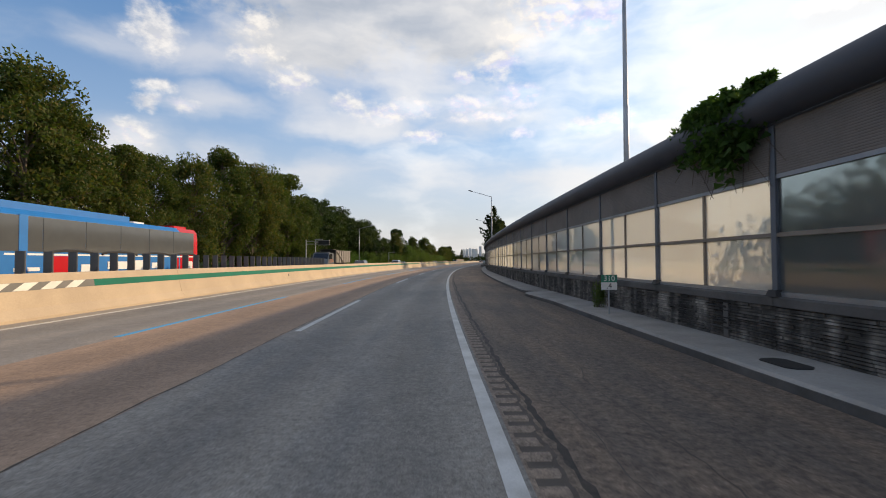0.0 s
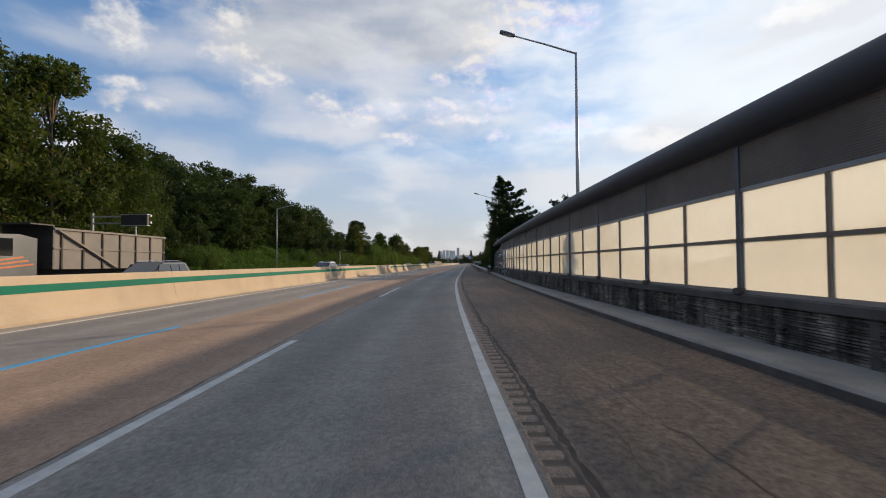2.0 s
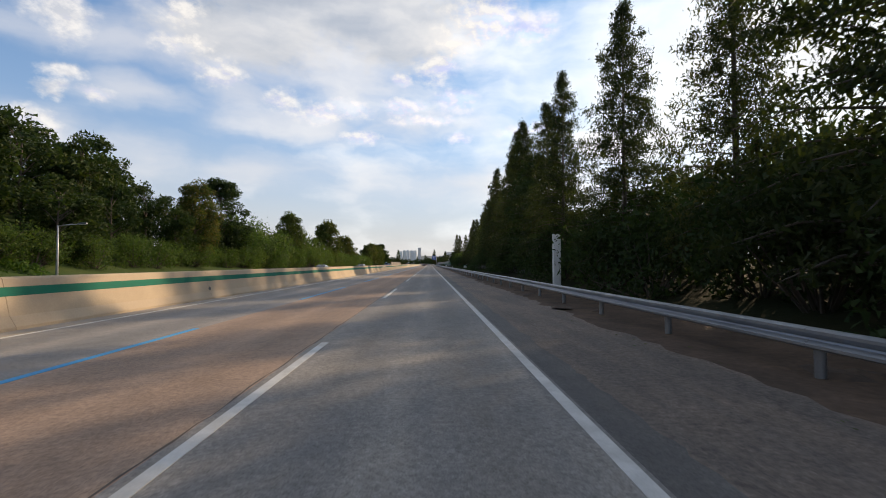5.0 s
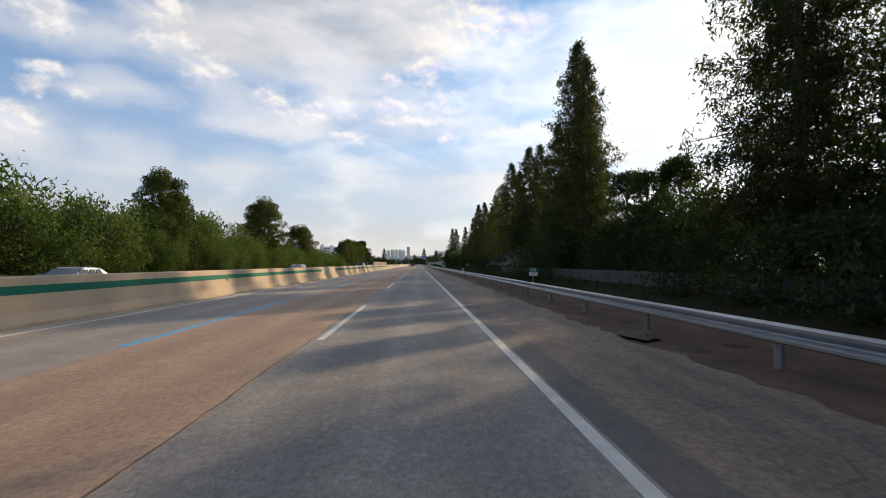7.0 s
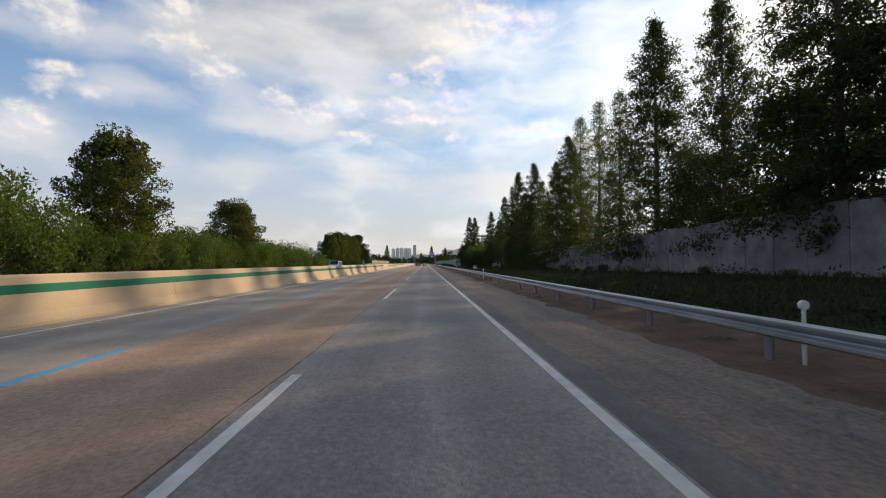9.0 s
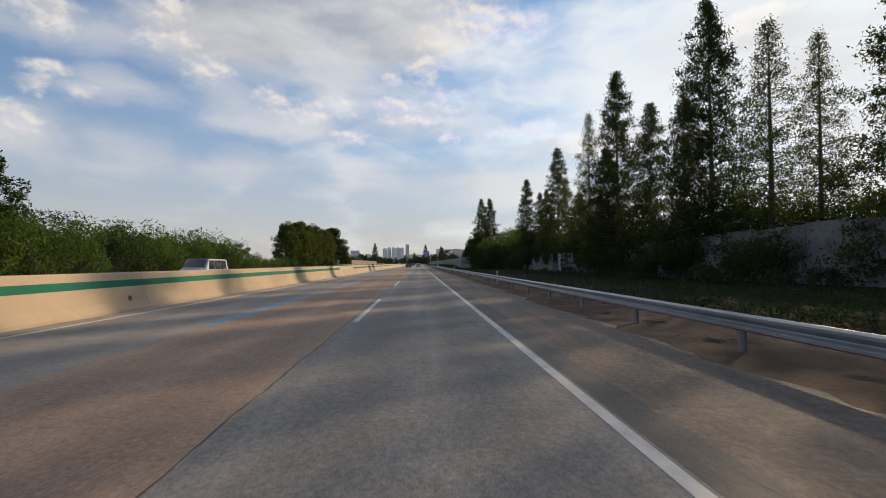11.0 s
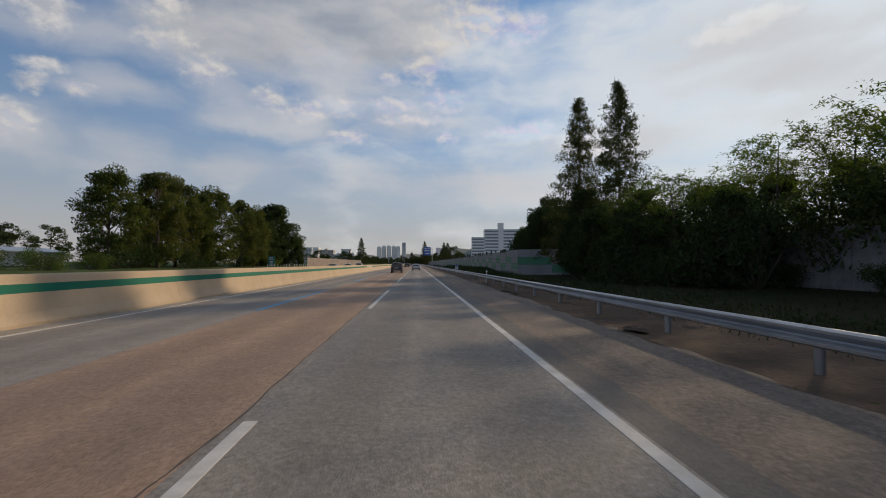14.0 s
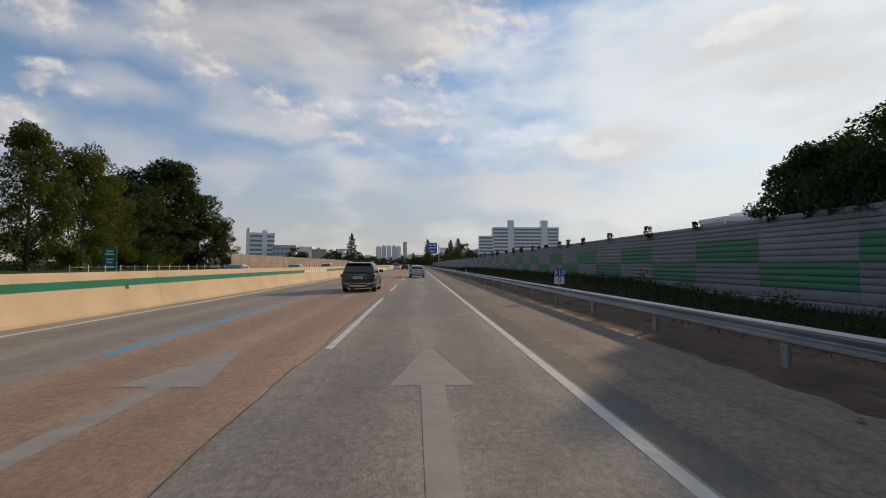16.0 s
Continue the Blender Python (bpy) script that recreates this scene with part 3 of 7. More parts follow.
def leaf_axes(rng, n, size, slim=0.55, droop=0.0):
    a = unit(rng, n)
    a[:, 2] -= droop
    a /= np.linalg.norm(a, axis=1)[:, None]
    b = np.cross(a, unit(rng, n))
    b /= np.linalg.norm(b, axis=1)[:, None] + 1e-9
    k = size * rng.uniform(0.6, 1.25, n)[:, None] * 0.5
    return a * k, b * k * slim


# ---- plants ----
def broad_tree(name, label, seed, tall, wide, leaf_mat, clumps=62, per=105, leaf=0.46, low=0.12):
    """A broad-leaved tree, rooted at the origin: trunk and limbs, and a clumped crown with gaps."""
    rng = np.random.RandomState(seed)
    ob = thing(name, label, "tree")
    wood = Solid()
    lean = rng.uniform(-0.03, 0.03, 2) * tall
    spine = [(lean[0] * u * u, lean[1] * u * u, tall * 0.86 * u - 0.3) for u in (0, 0.2, 0.45, 0.7, 1.0)]
    wood.tube(spine, [0.021 * tall, 0.016 * tall, 0.012 * tall, 0.007 * tall, 0.002 * tall], 8)
    centres, radii = [], []
    for i in range(clumps):
        u = rng.uniform(0, 1) ** 0.9
        env = wide * (math.sin(math.pi * (0.14 + 0.80 * u)) ** 0.75) * rng.uniform(0.86, 1.12)
        ang, rr = rng.uniform(0, 2 * math.pi), env * rng.uniform(0.25, 1.0) ** 0.6
        z = tall * (low + (0.97 - low) * u)
        c = np.array([lean[0] * u + rr * math.cos(ang), lean[1] * u + rr * math.sin(ang), z])
        centres.append(c)
        radii.append(wide * rng.uniform(0.20, 0.36))
        if i % 3 == 0:
            k = min(max((z / tall - 0.15), 0.05), 0.8)
            start = (lean[0] * k * k, lean[1] * k * k, tall * k * 0.9)
            mid = tuple((np.array(start) * 0.5 + c * 0.5) + np.array([0, 0, 0.03 * tall]))
            wood.tube([start, mid, tuple(c)], [0.006 * tall, 0.004 * tall, 0.0012 * tall], 5, False)
    local("trunk", wood.mesh("trunk", M_BARK, True), ob, "grey-brown bark trunk and limbs")
    n = clumps * per
    which = rng.randint(0, clumps, n)
    out_ = unit(rng, n)
    r = np.array(radii)[which] * rng.uniform(0.35, 1.08, n) ** 0.6
    pos = np.array(centres)[which] + out_ * r[:, None] * np.array([1, 1, 0.8])
    al, ac = leaf_axes(rng, n, leaf, 0.62, 0.3)
    local("crown", leaf_mesh("crown", pos, al, ac, leaf_mat), ob)
    return ob


def spray_tree(name, label, seed, tall, wide, leaf_mat, limbs=30, twigs=9, pairs=13, leaf=0.15):
    """A light tree of long feathered leaves: rising limbs, thin twigs, and paired leaflets along each twig."""
    rng = np.random.RandomState(seed)
    ob = thing(name, label, "tree")
    wood = Solid()
    bend = rng.uniform(-0.05, 0.05, 2) * tall

    def spine(u):
        return np.array([bend[0] * u * u, bend[1] * u * u, tall * 0.93 * u])

    wood.tube([(0, 0, -0.3)] + [tuple(spine(u)) for u in (0.3, 0.6, 0.8, 1.0)], [0.016 * tall, 0.013 * tall, 0.009 * tall, 0.005 * tall, 0.001 * tall], 7)
    P, A, B = [], [], []
    for i in range(limbs):
        u = 0.16 + 0.82 * (i + rng.uniform(0, 1)) / limbs
        ang = i * 2.399 + rng.uniform(-0.5, 0.5)
        length = wide * (0.25 + 0.70 * math.sin(math.pi * min(1.0, 0.12 + 0.86 * u)) ** 0.8) * rng.uniform(0.6, 1.15)
        way = np.array([math.cos(ang), math.sin(ang), 0.0])
        base = spine(u)
        lift = rng.uniform(0.55, 1.35)

        def at(q):
            return base + way * length * q + np.array([0, 0, length * (lift * q - 0.22 * q * q)])

        wood.tube([tuple(at(q)) for q in (0.0, 0.5, 1.0)], [0.0055 * tall * (1.15 - u), 0.0032 * tall * (1.15 - u), 0.001 * tall], 4, False)
        for j in range(twigs):
            q = 0.22 + 0.78 * (j + rng.uniform(0, 1)) / twigs
            yaw = ang + (1 if j % 2 else -1) * rng.uniform(0.35, 1.35)
            reach = rng.uniform(0.55, 1.0) * (0.10 * tall)
            go = np.array([math.cos(yaw), math.sin(yaw), rng.uniform(-0.5, 0.9)])
            side = np.array([-math.sin(yaw), math.cos(yaw), 0.0])
            start = at(q)
            n = 2 * pairs
            k = np.repeat(np.linspace(0.12, 1.0, pairs), 2)
            sign = np.tile([1.0, -1.0], pairs)
            mid = start + np.outer(k * reach, go) - np.outer(0.40 * reach * k * k, [0, 0, 1.0])
            along = leaf * rng.uniform(0.7, 1.25, n) * (1.1 - 0.5 * k)
            out_ = side[None, :] * sign[:, None] + rng.normal(0, 0.6, (n, 3)) + np.array([0, 0, -0.35])
            out_ /= np.linalg.norm(out_, axis=1)[:, None]
            P.append(mid + out_ * along[:, None] * 0.5 + rng.normal(0, 0.07, (n, 3)))
            A.append(out_ * along[:, None] * 0.5)
            across = np.cross(out_, np.array([0, 0, 0.8]) + rng.normal(0, 0.6, (n, 3)))
            across /= np.linalg.norm(across, axis=1)[:, None] + 1e-9
            B.append(across * along[:, None] * 0.21)
    local("trunk", wood.mesh("trunk", M_BARK, True), ob, "slender grey-brown trunk and limbs")
    local("crown", leaf_mesh("crown", np.concatenate(P), np.concatenate(A), np.concatenate(B), leaf_mat), ob)
    return ob


def feather_fir(name, label, seed, tall, wide, leaf_mat, limbs=120, per=20, leaf=0.22, bare=0.06):
    """A narrow pointed conifer: a straight trunk, upswept limbs, and feathery tufts along their outer parts with sky between."""
    rng = np.random.RandomState(seed)
    ob = thing(name, label, "tree")
    wood = Solid()
    wood.tube([(0, 0, -0.3), (0.05, 0, tall * 0.4), (0, 0.05, tall * 0.98)], [0.012 * tall, 0.008 * tall, 0.001 * tall], 8)
    centres, spread = [], []
    for i in range(limbs):
        u = bare + (1 - bare) * ((i + rng.uniform(0, 1)) / limbs) ** 0.94
        ang = i * 2.399 + rng.uniform(-0.6, 0.6)
        length = wide * ((1.0 - u) ** 0.78 + 0.035) * rng.uniform(0.55, 1.2) * (0.6 + 0.4 * min(1.0, u / 0.18))
        rise = 0.10 + 0.5 * u + rng.uniform(-0.1, 0.2)
        way, side = np.array([math.cos(ang), math.sin(ang), 0.0]), np.array([-math.sin(ang), math.cos(ang), 0.0])
        base = np.array([0, 0, tall * u * 0.985])

        def at(q):
            return base + way * length * q + np.array([0, 0, length * (rise * q - 0.32 * q * q)])

        wood.tube([tuple(at(0.0)), tuple(at(0.55)), tuple(at(1.0))], [0.0030 * tall * (1.1 - u), 0.0018 * tall * (1.1 - u), 0.0005 * tall], 4, False)
        for _ in range(max(2, int(2.2 + 2.6 * length))):
            q = 0.16 + 0.84 * rng.uniform(0, 1) ** 0.7
            out_ = rng.normal(0, 1) * 0.15 * length * (1.25 - q)
            centres.append(at(q) + side * out_ + np.array([0, 0, rng.uniform(-0.22, 0.16)]))
            spread.append(0.13 + 0.19 * rng.uniform(0, 1) * min(1.0, 0.35 + length / wide))
    C, S = np.repeat(np.array(centres), per, axis=0), np.repeat(np.array(spread), per)
    n = len(C)
    pos = C + rng.normal(0, 1, (n, 3)) * S[:, None] * np.array([1.0, 1.0, 0.85])
    al, ac = leaf_axes(rng, n, leaf, 0.40, 0.8)
    local("trunk", wood.mesh("trunk", M_BARK, True), ob, "straight tapering dark trunk and limbs")
    local("crown", leaf_mesh("crown", pos, al, ac, leaf_mat), ob)
    return ob


def layered_pine(name, label, seed, tall, wide, lean=(0.0, 0.0), low=0.30, flat_top=False):
    """A spreading pine: a dense dark heart, and long limbs that sweep up at their tips."""
    rng = np.random.RandomState(seed)
    ob = thing(name, label, "tree")
    wood = Solid()

    def axis(u):
        return np.array([lean[0] * u ** 1.6, lean[1] * u ** 1.6, tall * u])

    wood.tube([(0, 0, -0.3)] + [tuple(axis(u)) for u in (0.3, 0.6, 0.95)], [0.022 * tall, 0.017 * tall, 0.011 * tall, 0.002 * tall], 8)
    hearts = []
    limbs = 34
    for i in range(limbs):
        u = low + (0.97 - low) * (i + 0.5) / limbs
        ang = i * 2.399 + rng.uniform(-0.4, 0.4)
        k = (u - low) / (1.0 - low)
        length = wide * ((1.0 - 0.55 * k) if flat_top else (1.12 - k) ** 0.8) * rng.uniform(0.55, 1.15)
        rise = 0.16 if flat_top else 0.32
        way = np.array([math.cos(ang), math.sin(ang), 0])
        side = np.array([-math.sin(ang), math.cos(ang), 0])
        base = axis(u * (0.9 if flat_top else 1.0))

        def at(q):
            return base + way * length * q + np.array([0, 0, length * (rise * q ** 2.2 - 0.10 * q)])

        wood.tube([tuple(at(q)) for q in (0, 0.35, 0.7, 1.0)], [0.006 * tall, 0.004 * tall, 0.0025 * tall, 0.001 * tall], 5, False)
        for _ in range(int(22 + 52 * length / wide)):
            q = rng.uniform(0.05, 1.0) ** 0.8
            c = at(q) + side * rng.normal(0, 0.09 * length * (1.1 - 0.85 * q) + 0.05) + np.array([0, 0, rng.uniform(-0.12, 0.22)])
            hearts.append((c, way))
        # side shoots
        for sgn in (-1, 1):
            q0 = rng.uniform(0.35, 0.7)
            for _ in range(7):
                q = rng.uniform(0, 1)
                c = at(q0) + (way * 0.7 + side * sgn * 0.75) * length * 0.38 * q + np.array([0, 0, 0.5 * q * q])
                hearts.append((c + rng.normal(0, 0.10, 3), way))
    m = 30
    C = np.repeat(np.array([h[0] for h in hearts]), m, axis=0)
    W = np.repeat(np.array([h[1] for h in hearts]), m, axis=0)
    n = len(C)
    w = unit(rng, n) + np.array([0, 0, 0.5]) + W * 0.35
    w /= np.linalg.norm(w, axis=1)[:, None]
    k2 = rng.uniform(0.10, 0.22, n)[:, None]
    cr = np.cross(w, unit(rng, n))
    local("trunk", wood.mesh("trunk", M_BARK, True), ob, "dark leaning trunk and level limbs")
    local("crown", leaf_mesh("crown", C + w * k2 * 0.6, w * k2 * 0.5, cr / (np.linalg.norm(cr, axis=1)[:, None] + 1e-9) * 0.034, L_PINE), ob)
    return ob


def bush(name, label, seed, tall, wide, leaf_mat, clumps=16, per=110, leaf=0.24, spiky=0.0):
    rng = np.random.RandomState(seed)
    ob = thing(name, label, "bush")
    wood = Solid()
    centres, radii = [], []
    for i in range(clumps):
        a, r = rng.uniform(0, 2 * math.pi), wide * math.sqrt(rng.uniform(0, 1)) * 0.8
        z = tall * rng.uniform(0.18, 0.82) * (1.0 - 0.35 * (r / wide) ** 2)
        c = np.array([r * math.cos(a), r * math.sin(a), z])
        centres.append(c)
        radii.append(tall * rng.uniform(0.18, 0.30))
        wood.tube([(0.1 * c[0], 0.1 * c[1], -0.1), tuple(c)], [0.012 * tall, 0.004 * tall], 4, False)
    n = clumps * per
    which = rng.randint(0, clumps, n)
    pos = np.array(centres)[which] + unit(rng, n) * (np.array(radii)[which] * rng.uniform(0.3, 1.1, n) ** 0.6)[:, None]
    if spiky:
        up = rng.uniform(0, 1, n) < 0.12
        pos[up, 2] += rng.uniform(0, spiky, up.sum())
    pos[:, 2] = np.maximum(pos[:, 2], 0.05)
    al, ac = leaf_axes(rng, n, leaf, 0.5, -0.3)
    local("woody_base", wood.mesh("woody_base", M_BARK), ob)
    local("foliage", leaf_mesh("foliage", pos, al, ac, leaf_mat), ob)
    return ob


class Kind:
    """Repeats of a few built plants, each copy turned and scaled its own way."""

    def __init__(self, protos, group):
        self.protos, self.group, self.used = protos, group, [False] * len(protos)
        for p, _ in protos:
            p["group"] = group

    def put(self, i, s, d, z, height, turn, fat=1.0):
        ob, tall = self.protos[i]
        k = height / tall
        m = Matrix.Translation(road(s, d, z)) @ Matrix.Rotation(radians(turn), 4, "Z") @ Matrix.Diagonal((k * fat, k * fat, k, 1.0))
        if not self.used[i]:
            self.used[i] = True
            ob.matrix_basis = m
            return ob
        keep = ob.matrix_basis.copy()
        ob.matrix_basis = Matrix.Identity(4)
        c = copy_thing(ob, m)
        ob.matrix_basis = keep
        return c


def wall_line(s):
    """Where the precast wall stands beside the road."""
    return 12.8 + 4.3 * min(max((s - 225.0) / 95.0, 0.0), 1.0)


def wall_foot(s):
    return 1.25 - 0.80 * min(max((s - 225.0) / 95.0, 0.0), 1.0)


def verge(s):
    """Ground on the right: (d, z) outward from the pavement."""
    k = min(max((s - 118.0) / 7.0, 0.0), 1.0)
    if s < 118.0:
        return [(5.35, 0.10), (6.0, 0.12), (7.0, 0.15), (9.0, 0.2), (13.0, 0.25), (17.0, 0.3), (40.0, 0.3), (150.0, 0.0)]
    m = min(max((s - 425.0) / 12.0, 0.0), 1.0)
    w, f = wall_line(s) * (1 - m) + 10.4 * m, wall_foot(s) * (1 - m) + 0.75 * m
    return [(5.35 - 2.2 * k, 0.10 - 0.102 * k), (6.0 - 2.5 * k, 0.12 - 0.12 * k), (7.0 - 2.4 * k, 0.15 - 0.12 * k), (9.0 - 2.6 * k, 0.2 - 0.03 * k), (w - 3.0, f - 0.18), (w, f), (w + 20.0, f + 0.1), (150.0, 0.0)]


def hill(s):
    """Ground on the left of the far carriageway, rising into a wooded bank for a stretch."""
    k = max(0.0, 1.0 - ((s - 160.0) / 62.0) ** 2) if abs(s - 160.0) < 62 else 0.0
    k = k ** 0.7
    return [(-150.0, 2.0 + 9.0 * k), (-75.0, 1.5 + 10.0 * k), (-55.0, 1.2 + 9.0 * k), (-45.0, 1.0 + 5.5 * k), (-38.0, 0.8 + 2.6 * k), (-33.0, 0.6 + 0.7 * k), (-30.5, 0.4 + 0.2 * k), (-29.3, -0.02)]


def kerb_line(s):
    return 3.88 + 0.12 * min(max((s - 36.0) / 22.0, 0.0), 1.0) + 0.22 * min(max((s - 60.0) / 24.0, 0.0), 1.0) - (0.33 * min(max((s - 17.5) / 4.5, 0.0), 1.0) if s < 22.6 else 0.0)


def dip(s):
    """How far the shoulder falls away on the bend."""
    return 0.08 - 0.06 * min(max((s - 36.0) / 22.0, 0.0), 1.0)


# ---- ground and road ----
structure("ground", mesh_of("ground", [(-4500, -4500, -0.35), (4500, -4500, -0.35), (4500, 4500, -0.35), (-4500, 4500, -0.35)], [(0, 1, 2, 3)], M_GRASSLAND))
END = 1300.0
structure("road_lane", slab("road_lane", -70, END, -3.78, 0.12, -0.34, 0.0, M_ASPHALT), "dark grey asphalt lane with worn wheel tracks")
structure("road_lane", slab("road_lane", -70, END, -7.12, -3.78, -0.34, 0.0, M_TAN), "brownish worn lane dusted with earth")
structure("road_lane", slab("road_lane", -70, END, -10.75, -7.12, -0.34, 0.0, M_BUSLANE), "grey-brown bus lane beside the barrier")
structure("gutter", slab("gutter", -70, END, -11.4, -10.75, -0.34, 0.012, M_GUTTER), "pale concrete strip along the barrier foot")
structure("far_road", slab("far_road", -70, END, -29.3, -12.2, -0.34, -0.01, M_OLDROAD), "grey asphalt of the opposite carriageway")
structure("shoulder", sweep("shoulder", lambda s: [(0.46, 0.0), (0.46, -0.5), (5.2, -0.5), (5.2, -0.02 - dip(s)), (3.7, -0.02 - dip(s)), (2.5, -0.65 * dip(s))], -70, 118, M_SHOULDER, 2.0), "brownish cracked asphalt hard shoulder")
structure("shoulder_strip", slab("shoulder_strip", 118, END, 0.12, 0.52, -0.34, -0.001, M_STRIP), "dark asphalt strip beside the edge line")
structure("shoulder", slab("shoulder", 118, END, 0.52, 3.2, -0.34, -0.001, M_SHOULDER_GREY), "brownish asphalt hard shoulder with loose grit")
structure("shoulder", slab("shoulder", 118, 126, 3.2, 5.4, -0.34, -0.004, M_SHOULDER_GREY), "brownish asphalt hard shoulder with loose grit")
structure("verge", sweep("verge", verge, -70, 118, M_GRASSLAND, 4.0, False), "dark grassy ground behind the noise wall")
structure("verge", sweep("verge", lambda s: verge(s)[:4], 118, 234, M_DIRT, 4.0, False), "dry brown earth before the stone wall")
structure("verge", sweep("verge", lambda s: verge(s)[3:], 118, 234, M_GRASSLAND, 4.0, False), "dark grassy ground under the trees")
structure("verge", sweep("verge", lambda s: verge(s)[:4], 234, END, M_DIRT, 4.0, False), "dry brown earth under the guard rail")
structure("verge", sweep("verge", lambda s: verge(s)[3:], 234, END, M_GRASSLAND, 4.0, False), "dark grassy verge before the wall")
structure("hillside", sweep("hillside", hill, -70, END, M_BANK, 5.0, False), "grassy bank beyond the far carriageway")

# milled grooves beside the edge line
gv, gf, guv = [], [], []
cuts = []
s = -20.0
wear = random.Random(8)
while s < 117.6:
    deep, edge = wear.uniform(0.010, 0.022), wear.uniform(0.37, 0.425)
    cuts += [(s, 0.0, edge), (s + 0.10, 0.001, edge), (s + 0.14, -0.7 * deep, edge - 0.01), (s + 0.20, -deep, edge - 0.015), (s + 0.26, -0.7 * deep, edge - 0.01)]
    s += 0.30
for s, z, edge in cuts:
    row = [(0.12, -0.02), (0.12, 0.0), (0.135, 0.0), (0.165, z), (edge - 0.04, z), (edge, 0.0), (0.46, 0.0), (0.46, -0.02)]
    gv += [road(s, d, zz) for d, zz in row]
    guv += [(d, s) for d, zz in row]
for i in range(len(cuts) - 1):
    for j in range(7):
        a0 = i * 8 + j
        gf.append((a0, a0 + 1, a0 + 9, a0 + 8))
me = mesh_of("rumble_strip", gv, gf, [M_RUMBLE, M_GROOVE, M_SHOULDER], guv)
# groove floors are coloured dark to stand for their shade; edge slopes share it
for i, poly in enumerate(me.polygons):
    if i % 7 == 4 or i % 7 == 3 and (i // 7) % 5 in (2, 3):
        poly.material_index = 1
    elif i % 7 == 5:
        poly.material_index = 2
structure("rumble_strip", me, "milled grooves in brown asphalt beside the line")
structure("shoulder", slab("shoulder", -70, -20, 0.12, 0.48, -0.34, 0.0, M_SHOULDER), "brownish asphalt hard shoulder")


def ragged(name, s0, s1, d, w, mat, z=0.004, step=0.4, seed=1, swing=0.02):
    """An uneven ribbon lying on the road."""
    rng = np.random.RandomState(seed)
    n = int((s1 - s0) / step)
    v, f, uv = [], [], []
    o = 0.0
    for i in range(n + 1):
        o = 0.85 * o + rng.normal(0, swing)
        k = w * rng.uniform(0.35, 1.2) * 0.5
        s = s0 + (s1 - s0) * i / n
        h = z(s) if callable(z) else z
        v += [road(s, d + o - k, h), road(s, d + o + k, h)]
        uv += [(d + o - k, s), (d + o + k, s)]
        if i:
            f.append((2 * i - 2, 2 * i - 1, 2 * i + 1, 2 * i))
    return mesh_of(name, v, f, mat, uv)


structure("joint_seal", ragged("joint_seal", -15, 118, 0.47, 0.08, M_CRUMBLE, 0.001, 0.13, 3, 0.012), "rough dark crumbling edge along the shoulder joint")
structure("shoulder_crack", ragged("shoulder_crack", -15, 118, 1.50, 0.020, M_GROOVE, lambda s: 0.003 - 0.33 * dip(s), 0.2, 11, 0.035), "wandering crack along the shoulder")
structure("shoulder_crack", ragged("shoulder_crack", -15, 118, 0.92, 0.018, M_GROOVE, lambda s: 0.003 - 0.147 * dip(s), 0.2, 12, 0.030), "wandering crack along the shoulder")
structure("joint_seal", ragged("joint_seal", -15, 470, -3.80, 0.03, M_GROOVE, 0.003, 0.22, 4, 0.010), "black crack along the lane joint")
structure("shoulder_seam", ragged("shoulder_seam", 118, 520, 0.53, 0.16, M_STRIP, 0.0006, 0.16, 5, 0.015), "uneven dark asphalt seam along the shoulder")
structure("verge_edge", ragged("verge_edge", 126, 520, 3.12, 0.75, M_DIRT, 0.0012, 0.5, 6, 0.05), "brown earth spilling over the shoulder edge")
structure("edge_line", slab("edge_line", -70, 900, -0.075, 0.075, -0.01, 0.005, M_LINE), "solid white edge line, slightly worn")
structure("edge_line", slab("edge_line", -70, 900, -10.70, -10.58, -0.01, 0.005, M_LINE), "solid white line beside the barrier")

DASHES = [(-10, -2), (10.5, 18.5), (32.7, 41.0), (52.7, 60.7), (72.9, 80.9), (92.4, 100.2), (109.8, 118.1), (130, 138), (150, 158), (170.3, 178.3), (190.0, 198.0), (210, 218), (230, 238.2), (252, 260), (274, 282), (295.7, 303.6), (315.5, 323.5), (334.6, 342.8), (355.8, 365.5), (377.0, 388.0), (400.4, 412.9), (420.9, 433.8), (439.9, 448.0), (460, 468)]
DASHES += [(480.0 + 20 * i, 488.0 + 20 * i) for i in range(12)]
for s0, s1 in DASHES:
    tagged(new("lane_dash", slab("lane_dash", s0, s1, -3.67, -3.53, -0.01, 0.006, M_LINE)), "white painted lane dash on the asphalt", "lane dash", "white lane dashes", "structure")
    tagged(new("lane_dash", slab("lane_dash", s0 - 0.6, s0 + 10.2, -7.27, -7.13, -0.01, 0.006, M_BLUE)), "blue painted bus lane dash", "lane dash", "blue lane dashes", "structure")


def lane_arrow(d):
    m = Solid()
    z0, z1 = -0.01, 0.004
    tip, wing, tail = 421.2, 418.25, 414.6
    quad = [(wing, -0.155), (wing, 0.155), (tail, 0.125), (tail, -0.125)]
    for pts in (quad, [(wing, -0.56), (tip, 0.0), (wing, 0.56)]):
        n = len(m.v)
        k = len(pts)
        m.v += [road(s, d + o, z1) for s, o in pts]
        m.f.append(tuple(n + i for i in range(k)))
    ob = new("lane_arrow", m.mesh("lane_arrow", M_FADED))
    return tagged(ob, "faded white straight-ahead arrow painted on the lane", "road marking", "lane arrows", "structure")


for d in (-1.77, -5.2, -8.75):
    lane_arrow(d)

